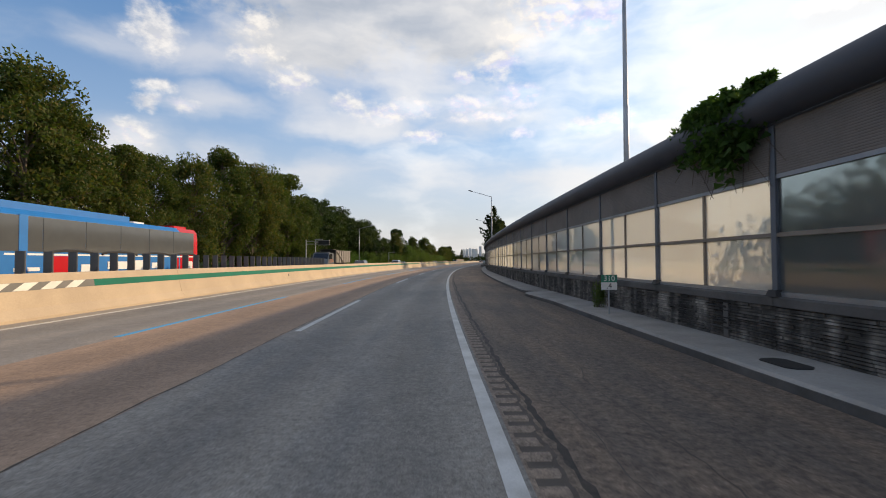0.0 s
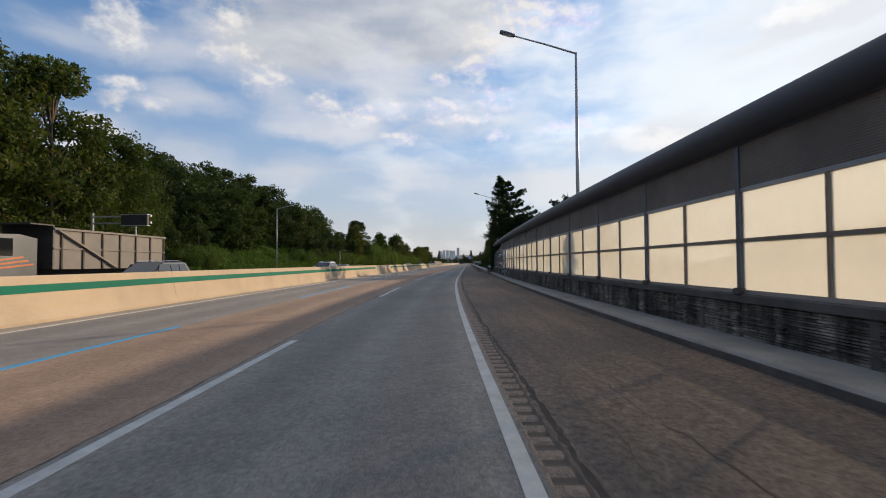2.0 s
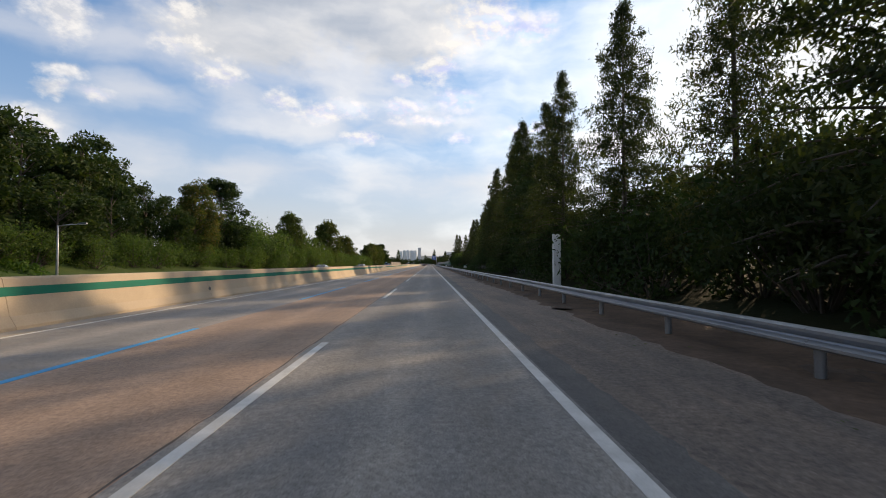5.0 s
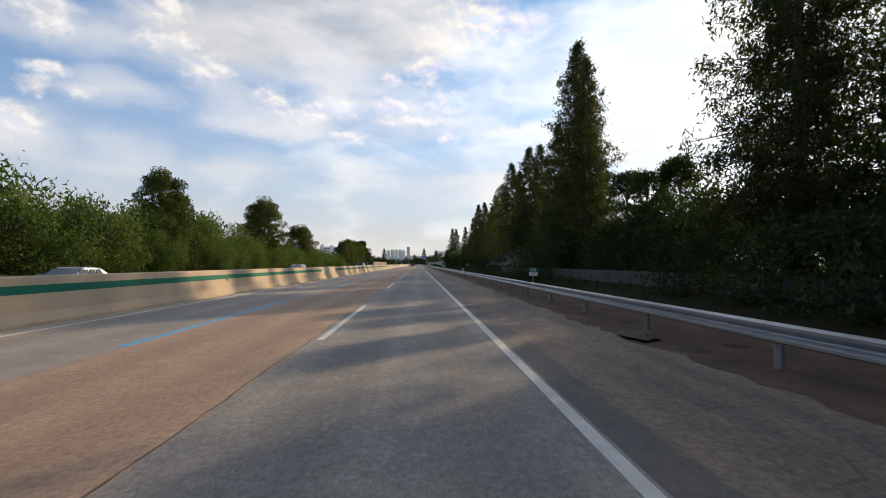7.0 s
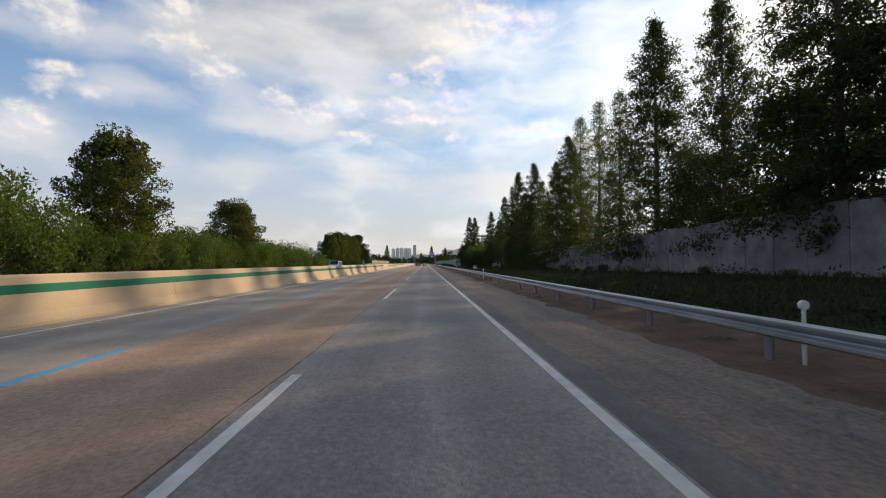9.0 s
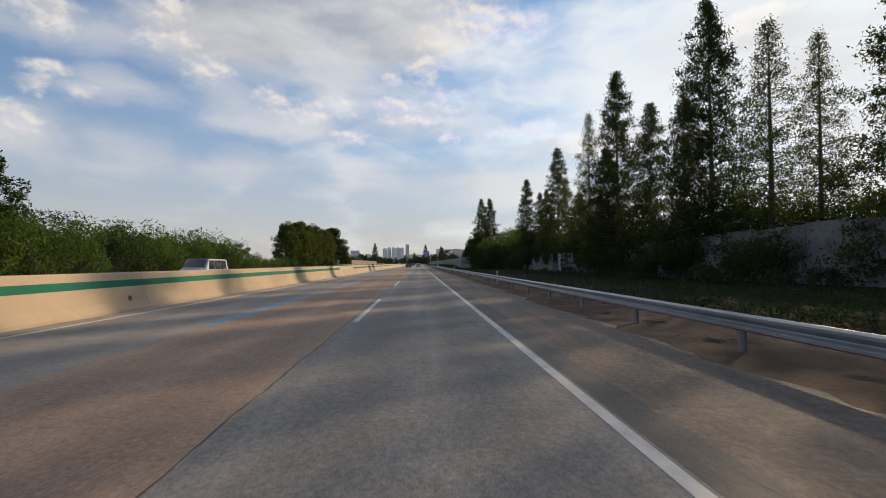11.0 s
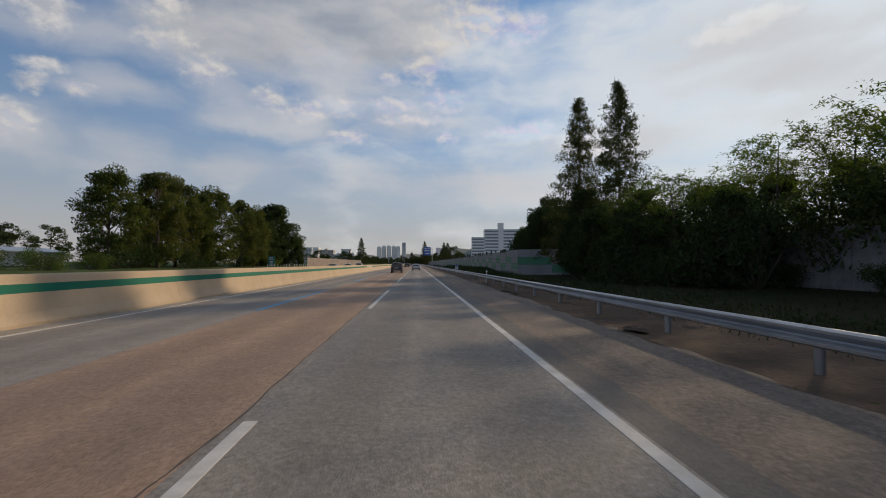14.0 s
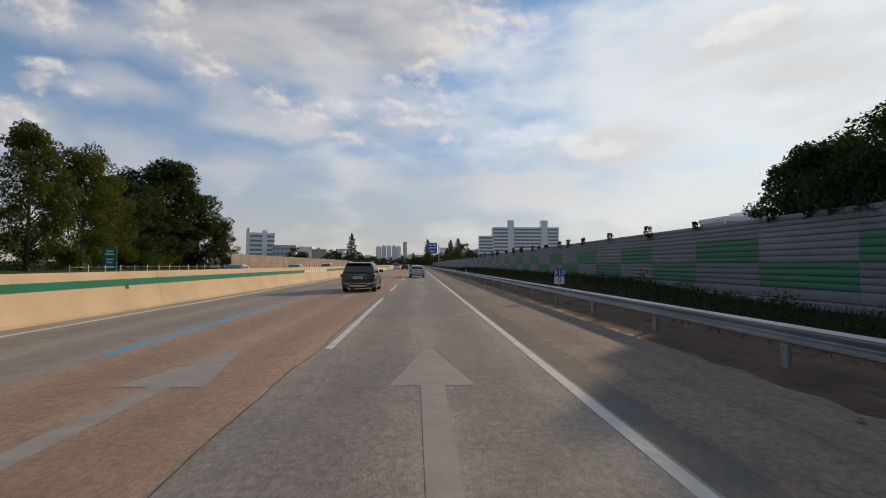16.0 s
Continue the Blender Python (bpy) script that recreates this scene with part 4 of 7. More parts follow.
# unreadable painted place names: plain worn bars
rng = random.Random(5)
for lane, (d0, d1) in enumerate(((-3.25, -0.45), (-6.75, -4.0))):
    m = Solid()
    for row in range(2):
        s0 = 409.7 + 1.75 * row
        for c in range(4):
            a0 = d0 + (d1 - d0) * (c + 0.06) / 4
            a1 = d0 + (d1 - d0) * (c + 0.86) / 4
            for k in range(3):
                sa = s0 + 0.52 * k
                n = len(m.v)
                if (c + k + row) % 2:
                    q = [(sa, a0), (sa, a1), (sa + 0.16, a1), (sa + 0.16, a0)]
                else:
                    mid = a0 + (a1 - a0) * rng.uniform(0.2, 0.7)
                    q = [(sa, mid), (sa, mid + 0.12), (sa + 0.52, mid + 0.12), (sa + 0.52, mid)]
                m.v += [road(s, d, 0.0035) for s, d in q]
                m.f.append((n, n + 1, n + 2, n + 3))
    tagged(new("road_lettering", m.mesh("road_lettering", M_FADED)), "worn white painted lettering on the lane, illegible", "road marking", "", "structure")

# ---- median barrier ----
BARRIER = [(-11.30, -0.02), (-11.30, 0.09), (-11.46, 0.34), (-11.66, 1.22), (-11.70, 1.27), (-11.92, 1.27), (-11.96, 1.22), (-12.16, 0.34), (-12.32, 0.09), (-12.32, -0.02)]
barrier = thing("median_barrier", "tan concrete median barrier with a green painted band", "barrier", frame_at(200, -11.8))
s = -30.0
while s < 620:
    part("barrier_segment", sweep("barrier_segment", BARRIER, s + 0.008, s + 9.992, M_CONCRETE_TAN, 3.34), barrier)
    s += 10.0
part("barrier_segment", sweep("barrier_segment", BARRIER, 620, END, M_CONCRETE_TAN, 10.0), barrier)


def face(z, out_=0.0):
    """Distance across to the sloping face of the barrier at a height."""
    return -11.46 - 0.20 * (z - 0.34) / 0.88 + out_


HATCHED = [(2.0, 15.2), (114.3, 126.5), (229.0, 237.5), (340.4, 353.0), (452.0, 462.0), (565, 577)]
g0 = -30.0
for h0, h1 in HATCHED + [(900.0, 900.0)]:
    part("green_band", sweep("green_band", [(face(0.81), 0.81), (face(0.81, 0.004), 0.81), (face(1.03, 0.004), 1.03), (face(1.03), 1.03)], g0, h0, M_GREEN_BAND, 5.0), barrier, "green painted band")
    g0 = h1
    if h1 > h0:
        part("hatched_band", sweep("hatched_band", [(face(0.81), 0.81), (face(0.81, 0.004), 0.81), (face(1.03, 0.004), 1.03), (face(1.03), 1.03)], h0, h1, M_HATCH_DARK, 5.0), barrier, "dark band with slanted white bars")
        s = h0 + 0.1
        while s < h1 - 0.9:
            q = [road(s, face(0.815, 0.008), 0.815), road(s + 0.45, face(0.815, 0.008), 0.815), road(s + 0.85, face(1.025, 0.008), 1.025), road(s + 0.40, face(1.025, 0.008), 1.025)]
            part("white_bar", Solid().plate(q, 0.003).mesh("white_bar", M_HATCH_LIGHT), barrier)
            s += 0.85

# small dark spots on the barrier face
rng = random.Random(9)
for s in (33.5, 95.0, 150.0, 205.0, 299.0, 366.0, 428.0):
    z = rng.uniform(0.35, 0.75)
    q = [road(s + a, face(z + b, 0.004), z + b) for a, b in ((0, 0), (0.16, -0.02), (0.2, 0.12), (0.06, 0.16), (-0.03, 0.08))]
    part("stain", Solid().plate(q, 0.002).mesh("stain", M_CAP), barrier)

# anti-glare blades on the first stretch of the barrier
blade = Solid().box(-0.13, 0.13, -0.025, 0.025, 0.02, 0.62, cut=0.02).box(-0.10, 0.10, -0.06, 0.06, -0.005, 0.03).box(-0.04, 0.04, -0.045, 0.045, 0.03, 0.16)
blade_me = blade.mesh("anti_glare_blade", M_SLAT)
s, first = -6.1, None
while s < 44.2:
    m = frame_at(s, -11.81, 1.27, 12.0)
    if first is None:
        first = tagged(new("anti_glare_blade", blade_me), "dark grey plastic anti-glare blade standing on the barrier", "anti-glare blade", "anti-glare blades on the barrier")
        first.matrix_basis = m
    else:
        copy_thing(first, m)
    s += 0.9

# ---- noise wall ----
FACE, BAY, FIRST = 5.0, 4.04, 3.4
wall = thing("noise_wall", "roadside noise wall of clear panes over dark stained concrete", "noise wall", frame_at(50, FACE))
def footway(s0, s1, line, step):
    def profile(s):
        k, z = line(s), -dip(s)
        chip = 0.014 * noise.noise((1.9 * s, 0.0, 3.0)) + 0.010 * noise.noise((5.3 * s, 0.0, 7.0))
        return [(k, -0.5), (k, 0.108 + z + chip), (k + 0.03 - chip, 0.145 + z), (k + 0.07 + abs(chip), 0.152 + z), (FACE + 0.35, 0.165 + z), (FACE + 0.35, -0.5)]
    structure("footway", sweep("footway", profile, s0, s1, M_KERB, step), "grey concrete kerb and narrow footway")
    # dark strip before the kerb: dirt, with the upright face's shade put in
    structure("kerb_face", sweep("kerb_face", lambda s: [(line(s) - 0.012, -0.5), (line(s) - 0.012, 0.095 - dip(s)), (line(s) + 0.01, 0.105 - dip(s)), (line(s) + 0.01, -0.5)], s0, s1, M_CAP, step), "dark stained kerb face with its shade painted in")


footway(-60, 17, kerb_line, 2.0)
footway(17, 21.6, kerb_line, 0.3)
footway(21.6, 22.5, lambda s: kerb_line(21.6) + 0.9 * ((s - 21.6) / 0.9) ** 3, 0.1)
footway(22.95, 24.55, lambda s: kerb_line(24.6) + 1.0 * ((24.55 - s) / 1.6) ** 3, 0.2)
footway(24.55, 64.0, kerb_line, 0.3)
footway(64.0, 121.5, kerb_line, 0.6)
TUBE = [(4.96 + 0.31 * math.cos(radians(a)), 4.06 + 0.31 * math.sin(radians(a))) for a in range(0, 360, 15)]
LOUVRE = []
for k in range(24):
    z = 2.935 + 0.0393 * k
    LOUVRE += [(FACE + 0.015, z), (FACE + 0.007, z + 0.010), (FACE + 0.007, z + 0.032)]
LOUVRE += [(FACE + 0.045, 3.88), (FACE + 0.09, 3.88), (FACE + 0.09, 2.93)]
rng = random.Random(21)
for b in range(-9, 30):
    s0 = FIRST + BAY * b
    s1 = s0 + BAY
    lower = Solid()
    # ledges of broken-stone relief between plain piers
    part("base_wall", sweep("base_wall", [(FACE + 0.02, 0.0), (FACE + 0.30, 0.0), (FACE + 0.30, 0.80), (FACE + 0.02, 0.80)], s0, s1, M_CAP, 2.02), wall, "stained concrete base")
    z = 0.165 - dip(s1)
    while z < 0.76:
        hh = rng.uniform(0.035, 0.062)
        s = s0 + rng.uniform(-0.02, 0.02)
        while s < s1 - 0.04:
            w = min(rng.uniform(0.25, 0.75), s1 - s)
            pr = rng.uniform(0.0, 0.045)
            n = len(lower.v)
            pts = [(FACE + 0.025, z), (FACE + 0.012 - pr, z + 0.004), (FACE + 0.016 - pr, z + hh - 0.012), (FACE + 0.025, z + hh - 0.004)]
            lower.v += [road(s + 0.006, d, zz) for d, zz in pts] + [road(s + w - 0.006, d, zz) for d, zz in pts]
            lower.f += [(n, n + 1, n + 5, n + 4), (n + 1, n + 2, n + 6, n + 5), (n + 2, n + 3, n + 7, n + 6), (n, n + 3, n + 2, n + 1), (n + 4, n + 5, n + 6, n + 7)]
            s += w
        z += hh
    part("stone_relief", lower.mesh("stone_relief", M_STONE_DARK), wall, "ledged stone-pattern relief with black weather streaks")
    part("pier", sweep("pier", [(FACE - 0.015, 0.01), (FACE + 0.05, 0.01), (FACE + 0.05, 0.80), (FACE - 0.015, 0.80)], s0 + 1.24, s0 + 1.38, M_CAP, 1), wall)
    part("coping", sweep("coping", [(FACE - 0.055, 0.80), (FACE + 0.34, 0.80), (FACE + 0.34, 0.95), (FACE - 0.02, 0.96), (FACE - 0.055, 0.93)], s0 + 0.004, s1 - 0.004, M_CAP, 2.02), wall, "dark stained coping")
    if s0 > 119:
        continue
    part("bottom_rail", slab("bottom_rail", s0, s1, FACE + 0.005, FACE + 0.09, 0.955, 1.03, M_GALV, 2.02), wall)
    part("middle_rail", slab("middle_rail", s0, s1, FACE + 0.0, FACE + 0.085, 1.915, 1.985, M_RAILING, 2.02), wall)
    part("top_rail", slab("top_rail", s0, s1, FACE + 0.0, FACE + 0.085, 2.86, 2.93, M_GALV, 2.02), wall)
    part("mullion", slab("mullion", s0 + BAY / 2 - 0.03, s0 + BAY / 2 + 0.03, FACE + 0.008, FACE + 0.09, 1.03, 2.86, M_RAILING, 1), wall)
    part("louvre_panel", sweep("louvre_panel", LOUVRE, s0 + 0.05, s1 - 0.05, M_LOUVRE_PALE if s0 > 103.0 else M_LOUVRE, 1.97), wall, "dusty dark louvred panel")
    part("cap_tube", sweep("cap_tube", TUBE, s0, s1, M_TUBE, 1.35, smooth=True, ends=s1 > 115.0), wall, "dark blue rounded cap")
    part("cap_flange", slab("cap_flange", s0 + 0.004, s1 - 0.004, FACE - 0.07, FACE + 0.10, 3.74, 3.80, M_STEEL, 2.02), wall)
    for col in range(2):
        a0, a1 = s0 + 0.05 + col * BAY / 2, s0 - 0.03 + (col + 1) * BAY / 2
        for z0, z1 in ((1.03, 1.915), (1.985, 2.86)):
            p_ = part("pane", slab("pane", a0, a1, FACE + 0.045, FACE + 0.055, z0, z1, M_PANE if 35.0 < s0 < 102.0 else M_PANE_SHINY if s0 > 102.0 else M_PANE_DARK if s0 < 7.0 else M_PANE_FROST, 1), wall)
            p_.visible_shadow = True
for b in range(-9, 31):
    s0 = FIRST + BAY * b
    if s0 > 124:
        continue
    post = Solid()
    m = frame_at(s0, FACE)
    post.box(-0.012, 0.10, -0.042, 0.042, 0.95, 3.90, m).box(-0.02, -0.012, -0.058, 0.058, 0.95, 3.90, m)
    po = part("post", post.mesh("post", M_STEEL), wall, "grey painted steel post")
    foot = Solid().loft([[m @ Vector(p) for p in ((-0.09, -0.12, 0.955), (0.08, -0.12, 0.955), (0.08, 0.12, 0.955), (-0.09, 0.12, 0.955))], [m @ Vector(p) for p in ((-0.07, -0.085, 1.06), (0.06, -0.085, 1.06), (0.06, 0.085, 1.06), (-0.07, 0.085, 1.06))]])
    part("post_foot", foot.mesh("post_foot", M_PLASTIC_BLACK), po)


def ivy(name, label, seed, boxes, leaf=0.16, face_=FACE, leaf_mat=L_IVY):
    """Leaves and stems over stretches of the wall: (s0, s1, z0, z1, out, count) each, thicker to the middle."""
    rng = np.random.RandomState(seed)
    P, A, C = [], [], []
    vines = []
    for s0, s1, z0, z1, out_, n in boxes:
        for _ in range(n):
            u = rng.uniform(-1, 1)
            s = 0.5 * (s0 + s1) + 0.5 * (s1 - s0) * u
            z = z0 + (z1 - z0) * (1 - rng.uniform(0, 1) ** 1.3 * (0.55 + 0.45 * math.cos(u * 1.5)) * rng.uniform(0.5, 1.0))
            d = face_ - 0.08 - out_ * rng.uniform(0, 1) * math.cos(u * 1.4)
            P.append(tuple(road(s, d, z)))
        for _ in range(6):
            s = rng.uniform(s0, s1)
            vines.append([road(s, face_ - 0.02, z1), road(s + rng.uniform(-0.4, 0.4), face_ - 0.04, 0.5 * (z0 + z1)), road(s + rng.uniform(-0.6, 0.6), face_ - 0.03, z0)])
    P = np.array(P)
    al, ac = leaf_axes(rng, len(P), leaf, 0.8, 0.6)
    ob = thing(name, label, "ivy", frame_at(boxes[0][0], face_))
    for pts in vines:
        part("vine", Solid().tube(pts, [0.015, 0.01, 0.005], 4, False).mesh("vine", M_BARK), ob)
    part("foliage", leaf_mesh("foliage", P, al, ac, leaf_mat), ob)
    return ob


ivy("climbing_ivy", "green ivy clump spilling over the noise wall cap", 31, [(7.2, 9.9, 3.1, 4.55, 0.40, 1500), (7.6, 9.2, 2.75, 4.2, 0.3, 520), (8.6, 10.6, 3.3, 4.4, 0.25, 260)], 0.17)
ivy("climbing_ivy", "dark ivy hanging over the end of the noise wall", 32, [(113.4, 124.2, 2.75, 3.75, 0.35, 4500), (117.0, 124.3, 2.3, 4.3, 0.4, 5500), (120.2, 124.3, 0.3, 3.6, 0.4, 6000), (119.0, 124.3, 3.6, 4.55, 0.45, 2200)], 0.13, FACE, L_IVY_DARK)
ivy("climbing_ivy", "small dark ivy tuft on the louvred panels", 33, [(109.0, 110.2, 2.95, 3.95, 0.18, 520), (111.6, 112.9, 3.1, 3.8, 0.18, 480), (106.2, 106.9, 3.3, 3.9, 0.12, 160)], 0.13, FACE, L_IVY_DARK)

drain = Solid().box(-0.20, 0.20, -0.36, 0.36, 0.0, 0.012, frame_at(6.5, 4.42, 0.158 - dip(6.5)), cut=0.10)
tagged(new("drain_cover", drain.mesh("drain_cover", M_TAR)), "black oval drain patch on the footway", "drain cover")


# ---- guard rail ----
GD = 3.62
WAVE = [(0.0, 0.70), (-0.02, 0.695), (-0.085, 0.665), (-0.085, 0.625), (-0.02, 0.575), (-0.005, 0.55), (-0.02, 0.525), (-0.085, 0.475), (-0.085, 0.435), (-0.02, 0.405), (0.0, 0.40)]
WAVE = [(GD + d, z) for d, z in WAVE] + [(GD + d + 0.006, z) for d, z in reversed(WAVE)]
rail = thing("guard_rail", "galvanised steel guard rail on round posts beside the shoulder", "guard rail", frame_at(300, GD))
post_me = Solid().tube([(0, 0, -0.2), (0, 0, 0.66)], 0.07, 12).box(-0.13, -0.05, -0.05, 0.05, 0.46, 0.64).mesh("rail_post", M_GALV)
s = 114.8
while s < 700:
    part("beam", sweep("beam", WAVE, s + 0.004, s + 4.001, M_GALV, 2.0, smooth=False), rail)
    if s > 117:
        po = local("rail_post", post_me, rail)
        po.matrix_parent_inverse = rail.matrix_basis.inverted()
        po.matrix_basis = frame_at(s, GD + 0.13)
    s += 4.005
part("beam", sweep("beam", WAVE, s, END, M_GALV, 20.0), rail)
endp = Solid().box(-0.06, 0.12, -0.5, 0.02, 0.37, 0.72, frame_at(114.8, GD), cut=0.05)
part("end_cap", endp.mesh("end_cap", M_GALV), rail, "flared steel end piece")
part("end_post", Solid().tube([road(114.9, GD + 0.13, -0.1), road(114.9, GD + 0.13, 0.66)], 0.07, 12).mesh("end_post", M_GALV), rail)


# ---- precast wall behind the trees ----
precast = thing("boundary_wall", "grey weathered precast concrete boundary wall beyond the verge", "wall", frame_at(330, 15))
s, k = 224.0, 0
while s < 428.0:
    d0, d1, z0 = wall_line(s), wall_line(s + 2.0), wall_foot(s)
    tall = 2.85 - 0.05 * (k % 3)
    a0, a1 = road(s + 0.07, d0, z0 - 0.3), road(s + 1.93, d1, z0 - 0.3)
    if not (343.9 < s + 1 < 345.5):
        part("panel", Solid().plate([a0, a1, a1 + Vector((0, 0, tall + 0.3)), a0 + Vector((0, 0, tall + 0.3))], -0.12).mesh("panel", M_WALL_GREY), precast)
    p_ = road(s, d0, 0)
    part("pillar", Solid().box(-0.09, 0.13, -0.09, 0.09, z0 - 0.3, z0 + tall + 0.06, frame_at(s, d0)).mesh("pillar", M_WALL_GREY), precast)
    s += 2.0
    k += 1
m = frame_at(345.0, wall_line(345) - 0.02)
gate = thing("metal_door", "pale blue metal door set in the concrete wall", "door", m)
part("leaf", Solid().box(-0.03, 0.03, -0.55, 0.55, 0.5, 2.95, m).mesh("leaf", material("pale_blue_paint", (0.42, 0.50, 0.56), (0.36, 0.44, 0.50), 1.0, 0.5, 0.0, 20, 0.1)), gate)
part("frame", Solid().box(-0.06, 0.04, -0.68, -0.56, 0.4, 3.05, m).box(-0.06, 0.04, 0.56, 0.68, 0.4, 3.05, m).box(-0.06, 0.04, -0.68, 0.68, 3.05, 3.15, m).mesh("frame", material("blue_door_frame", (0.09, 0.16, 0.28), (0.08, 0.14, 0.25), 1.0, 0.5, 0.0, 20, 0.1)), gate, "blue steel frame")
part("handle", Solid().tube([m @ Vector((-0.08, 0.4, 1.5)), m @ Vector((-0.08, 0.4, 1.65))], 0.015, 6).mesh("handle", M_GALV), gate)

# low stacked-stone wall nearer the road
stone = thing("stone_wall", "low grey stacked-stone retaining wall behind the guard rail", "wall", frame_at(200, 8))
rng = random.Random(12)
part("core", slab("core", 172, 234, 8.06, 8.4, -0.1, 1.12, M_CAP, 4), stone)
z, row = -0.05, 0
while z < 1.12:
    hh = rng.uniform(0.13, 0.19)
    s = 172.0 + rng.uniform(0, 0.4)
    rowm = Solid()
    while s < 233.5:
        w = rng.uniform(0.45, 1.1)
        pr = rng.uniform(0.0, 0.06)
        rowm.box(-0.06 - pr, 0.05, 0.01, w - 0.015, z, z + hh - 0.015, frame_at(s, 8.06), cut=0.012)
        s += w
    part("stone_course", rowm.mesh("stone_course", M_CAP), stone)
    z += hh
    row += 1

# ---- metal noise screen ----
screen = thing("metal_noise_screen", "grey corrugated metal noise screen with green panels in steps", "noise wall", frame_at(450, 10.3))


def ribbed(s0, s1, z0, z1, mat):
    prof, k = [], 2
    for i in range(k):
        a = z0 + (z1 - z0) * i / k
        b_ = (z1 - z0) / k
        prof += [(10.305, a), (10.305, a + 0.04 * b_), (10.28, a + 0.13 * b_), (10.272, a + 0.5 * b_), (10.28, a + 0.87 * b_), (10.305, a + 0.96 * b_)]
    prof += [(10.37, z1), (10.37, z0)]
    return sweep("panel", prof, s0 + 0.008, s1 - 0.008, mat, 4.0)


for b in range(-2, 70):
    s0 = 424.5 + 3.83 * b
    s1 = 424.5 + 3.83 * (b + 1)
    part("upright", Solid().box(-0.035, 0.10, -0.03, 0.03, 0.1, 3.31, frame_at(s0, 10.32)).mesh("upright", M_PANEL_GREY), screen)
    for r, (z0, z1) in enumerate(((0.12, 0.86), (0.86, 1.28), (1.28, 1.70), (1.70, 2.13), (2.13, 2.56), (2.56, 2.93), (2.93, 3.30))):
        green = (not b % 2 and r in (1, 2)) or (b % 2 and r in (3, 4))
        if b > 22 and green and r in (2, 4):
            green = False
        part("panel", ribbed(s0, s1, z0, z1, M_PANEL_GREEN if green else M_PANEL_GREY), screen)
wing = [road(424.5 - 2 * 3.83 - 0.03, 10.32), road(414.4, 13.8), road(412.0, 17.2)]
for k in range(2):
    a0, a1 = wing[k], wing[k + 1]
    for r in range(7):
        z0, z1 = 0.12 + 0.455 * r, 0.12 + 0.455 * (r + 1) - 0.012
        up0, up1 = Vector((0, 0, z0)), Vector((0, 0, z1))
        part("panel", Solid().plate([a0 + up0, a1 + up0, a1 + up1, a0 + up1], 0.06).mesh("panel", M_PANEL_GREEN if r in ((1, 2) if k else (3, 4)) else M_PANEL_GREY), screen)
    part("upright", Solid().tube([a1, a1 + Vector((0, 0, 3.32))], 0.06, 8).mesh("upright", M_PANEL_GREY), screen)
part("panel", slab("panel", 424.5 + 3.83 * 70, 1100, 10.28, 10.37, 0.3, 3.30, M_PANEL_GREY, 20), screen)
rng = random.Random(44)
tufts = [(424.3, 0.35), (425.2, 0.3), (426.1, 0.28), (427.6, 0.3), (432.0, 0.22), (436.3, 0.5), (441.2, 0.45), (446.0, 0.4), (449.5, 0.5)]
tufts += [(452 + 2.6 * i + rng.uniform(-1.6, 1.6), 0.2 + 0.75 * rng.random() ** 2) for i in range(38)]
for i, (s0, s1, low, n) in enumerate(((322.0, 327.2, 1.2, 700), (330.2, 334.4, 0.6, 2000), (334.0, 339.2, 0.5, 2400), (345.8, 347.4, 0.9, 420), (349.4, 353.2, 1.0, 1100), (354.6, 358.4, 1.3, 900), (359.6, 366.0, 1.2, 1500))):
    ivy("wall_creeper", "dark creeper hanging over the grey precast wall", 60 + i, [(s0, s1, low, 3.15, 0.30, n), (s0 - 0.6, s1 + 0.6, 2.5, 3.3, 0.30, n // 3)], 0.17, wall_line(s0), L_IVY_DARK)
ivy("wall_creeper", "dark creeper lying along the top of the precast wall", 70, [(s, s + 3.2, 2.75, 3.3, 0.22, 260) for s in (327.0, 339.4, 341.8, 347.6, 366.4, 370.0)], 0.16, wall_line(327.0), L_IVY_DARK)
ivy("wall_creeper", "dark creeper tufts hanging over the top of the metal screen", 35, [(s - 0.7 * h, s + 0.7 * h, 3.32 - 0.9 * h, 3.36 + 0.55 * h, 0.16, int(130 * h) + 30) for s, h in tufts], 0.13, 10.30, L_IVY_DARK)


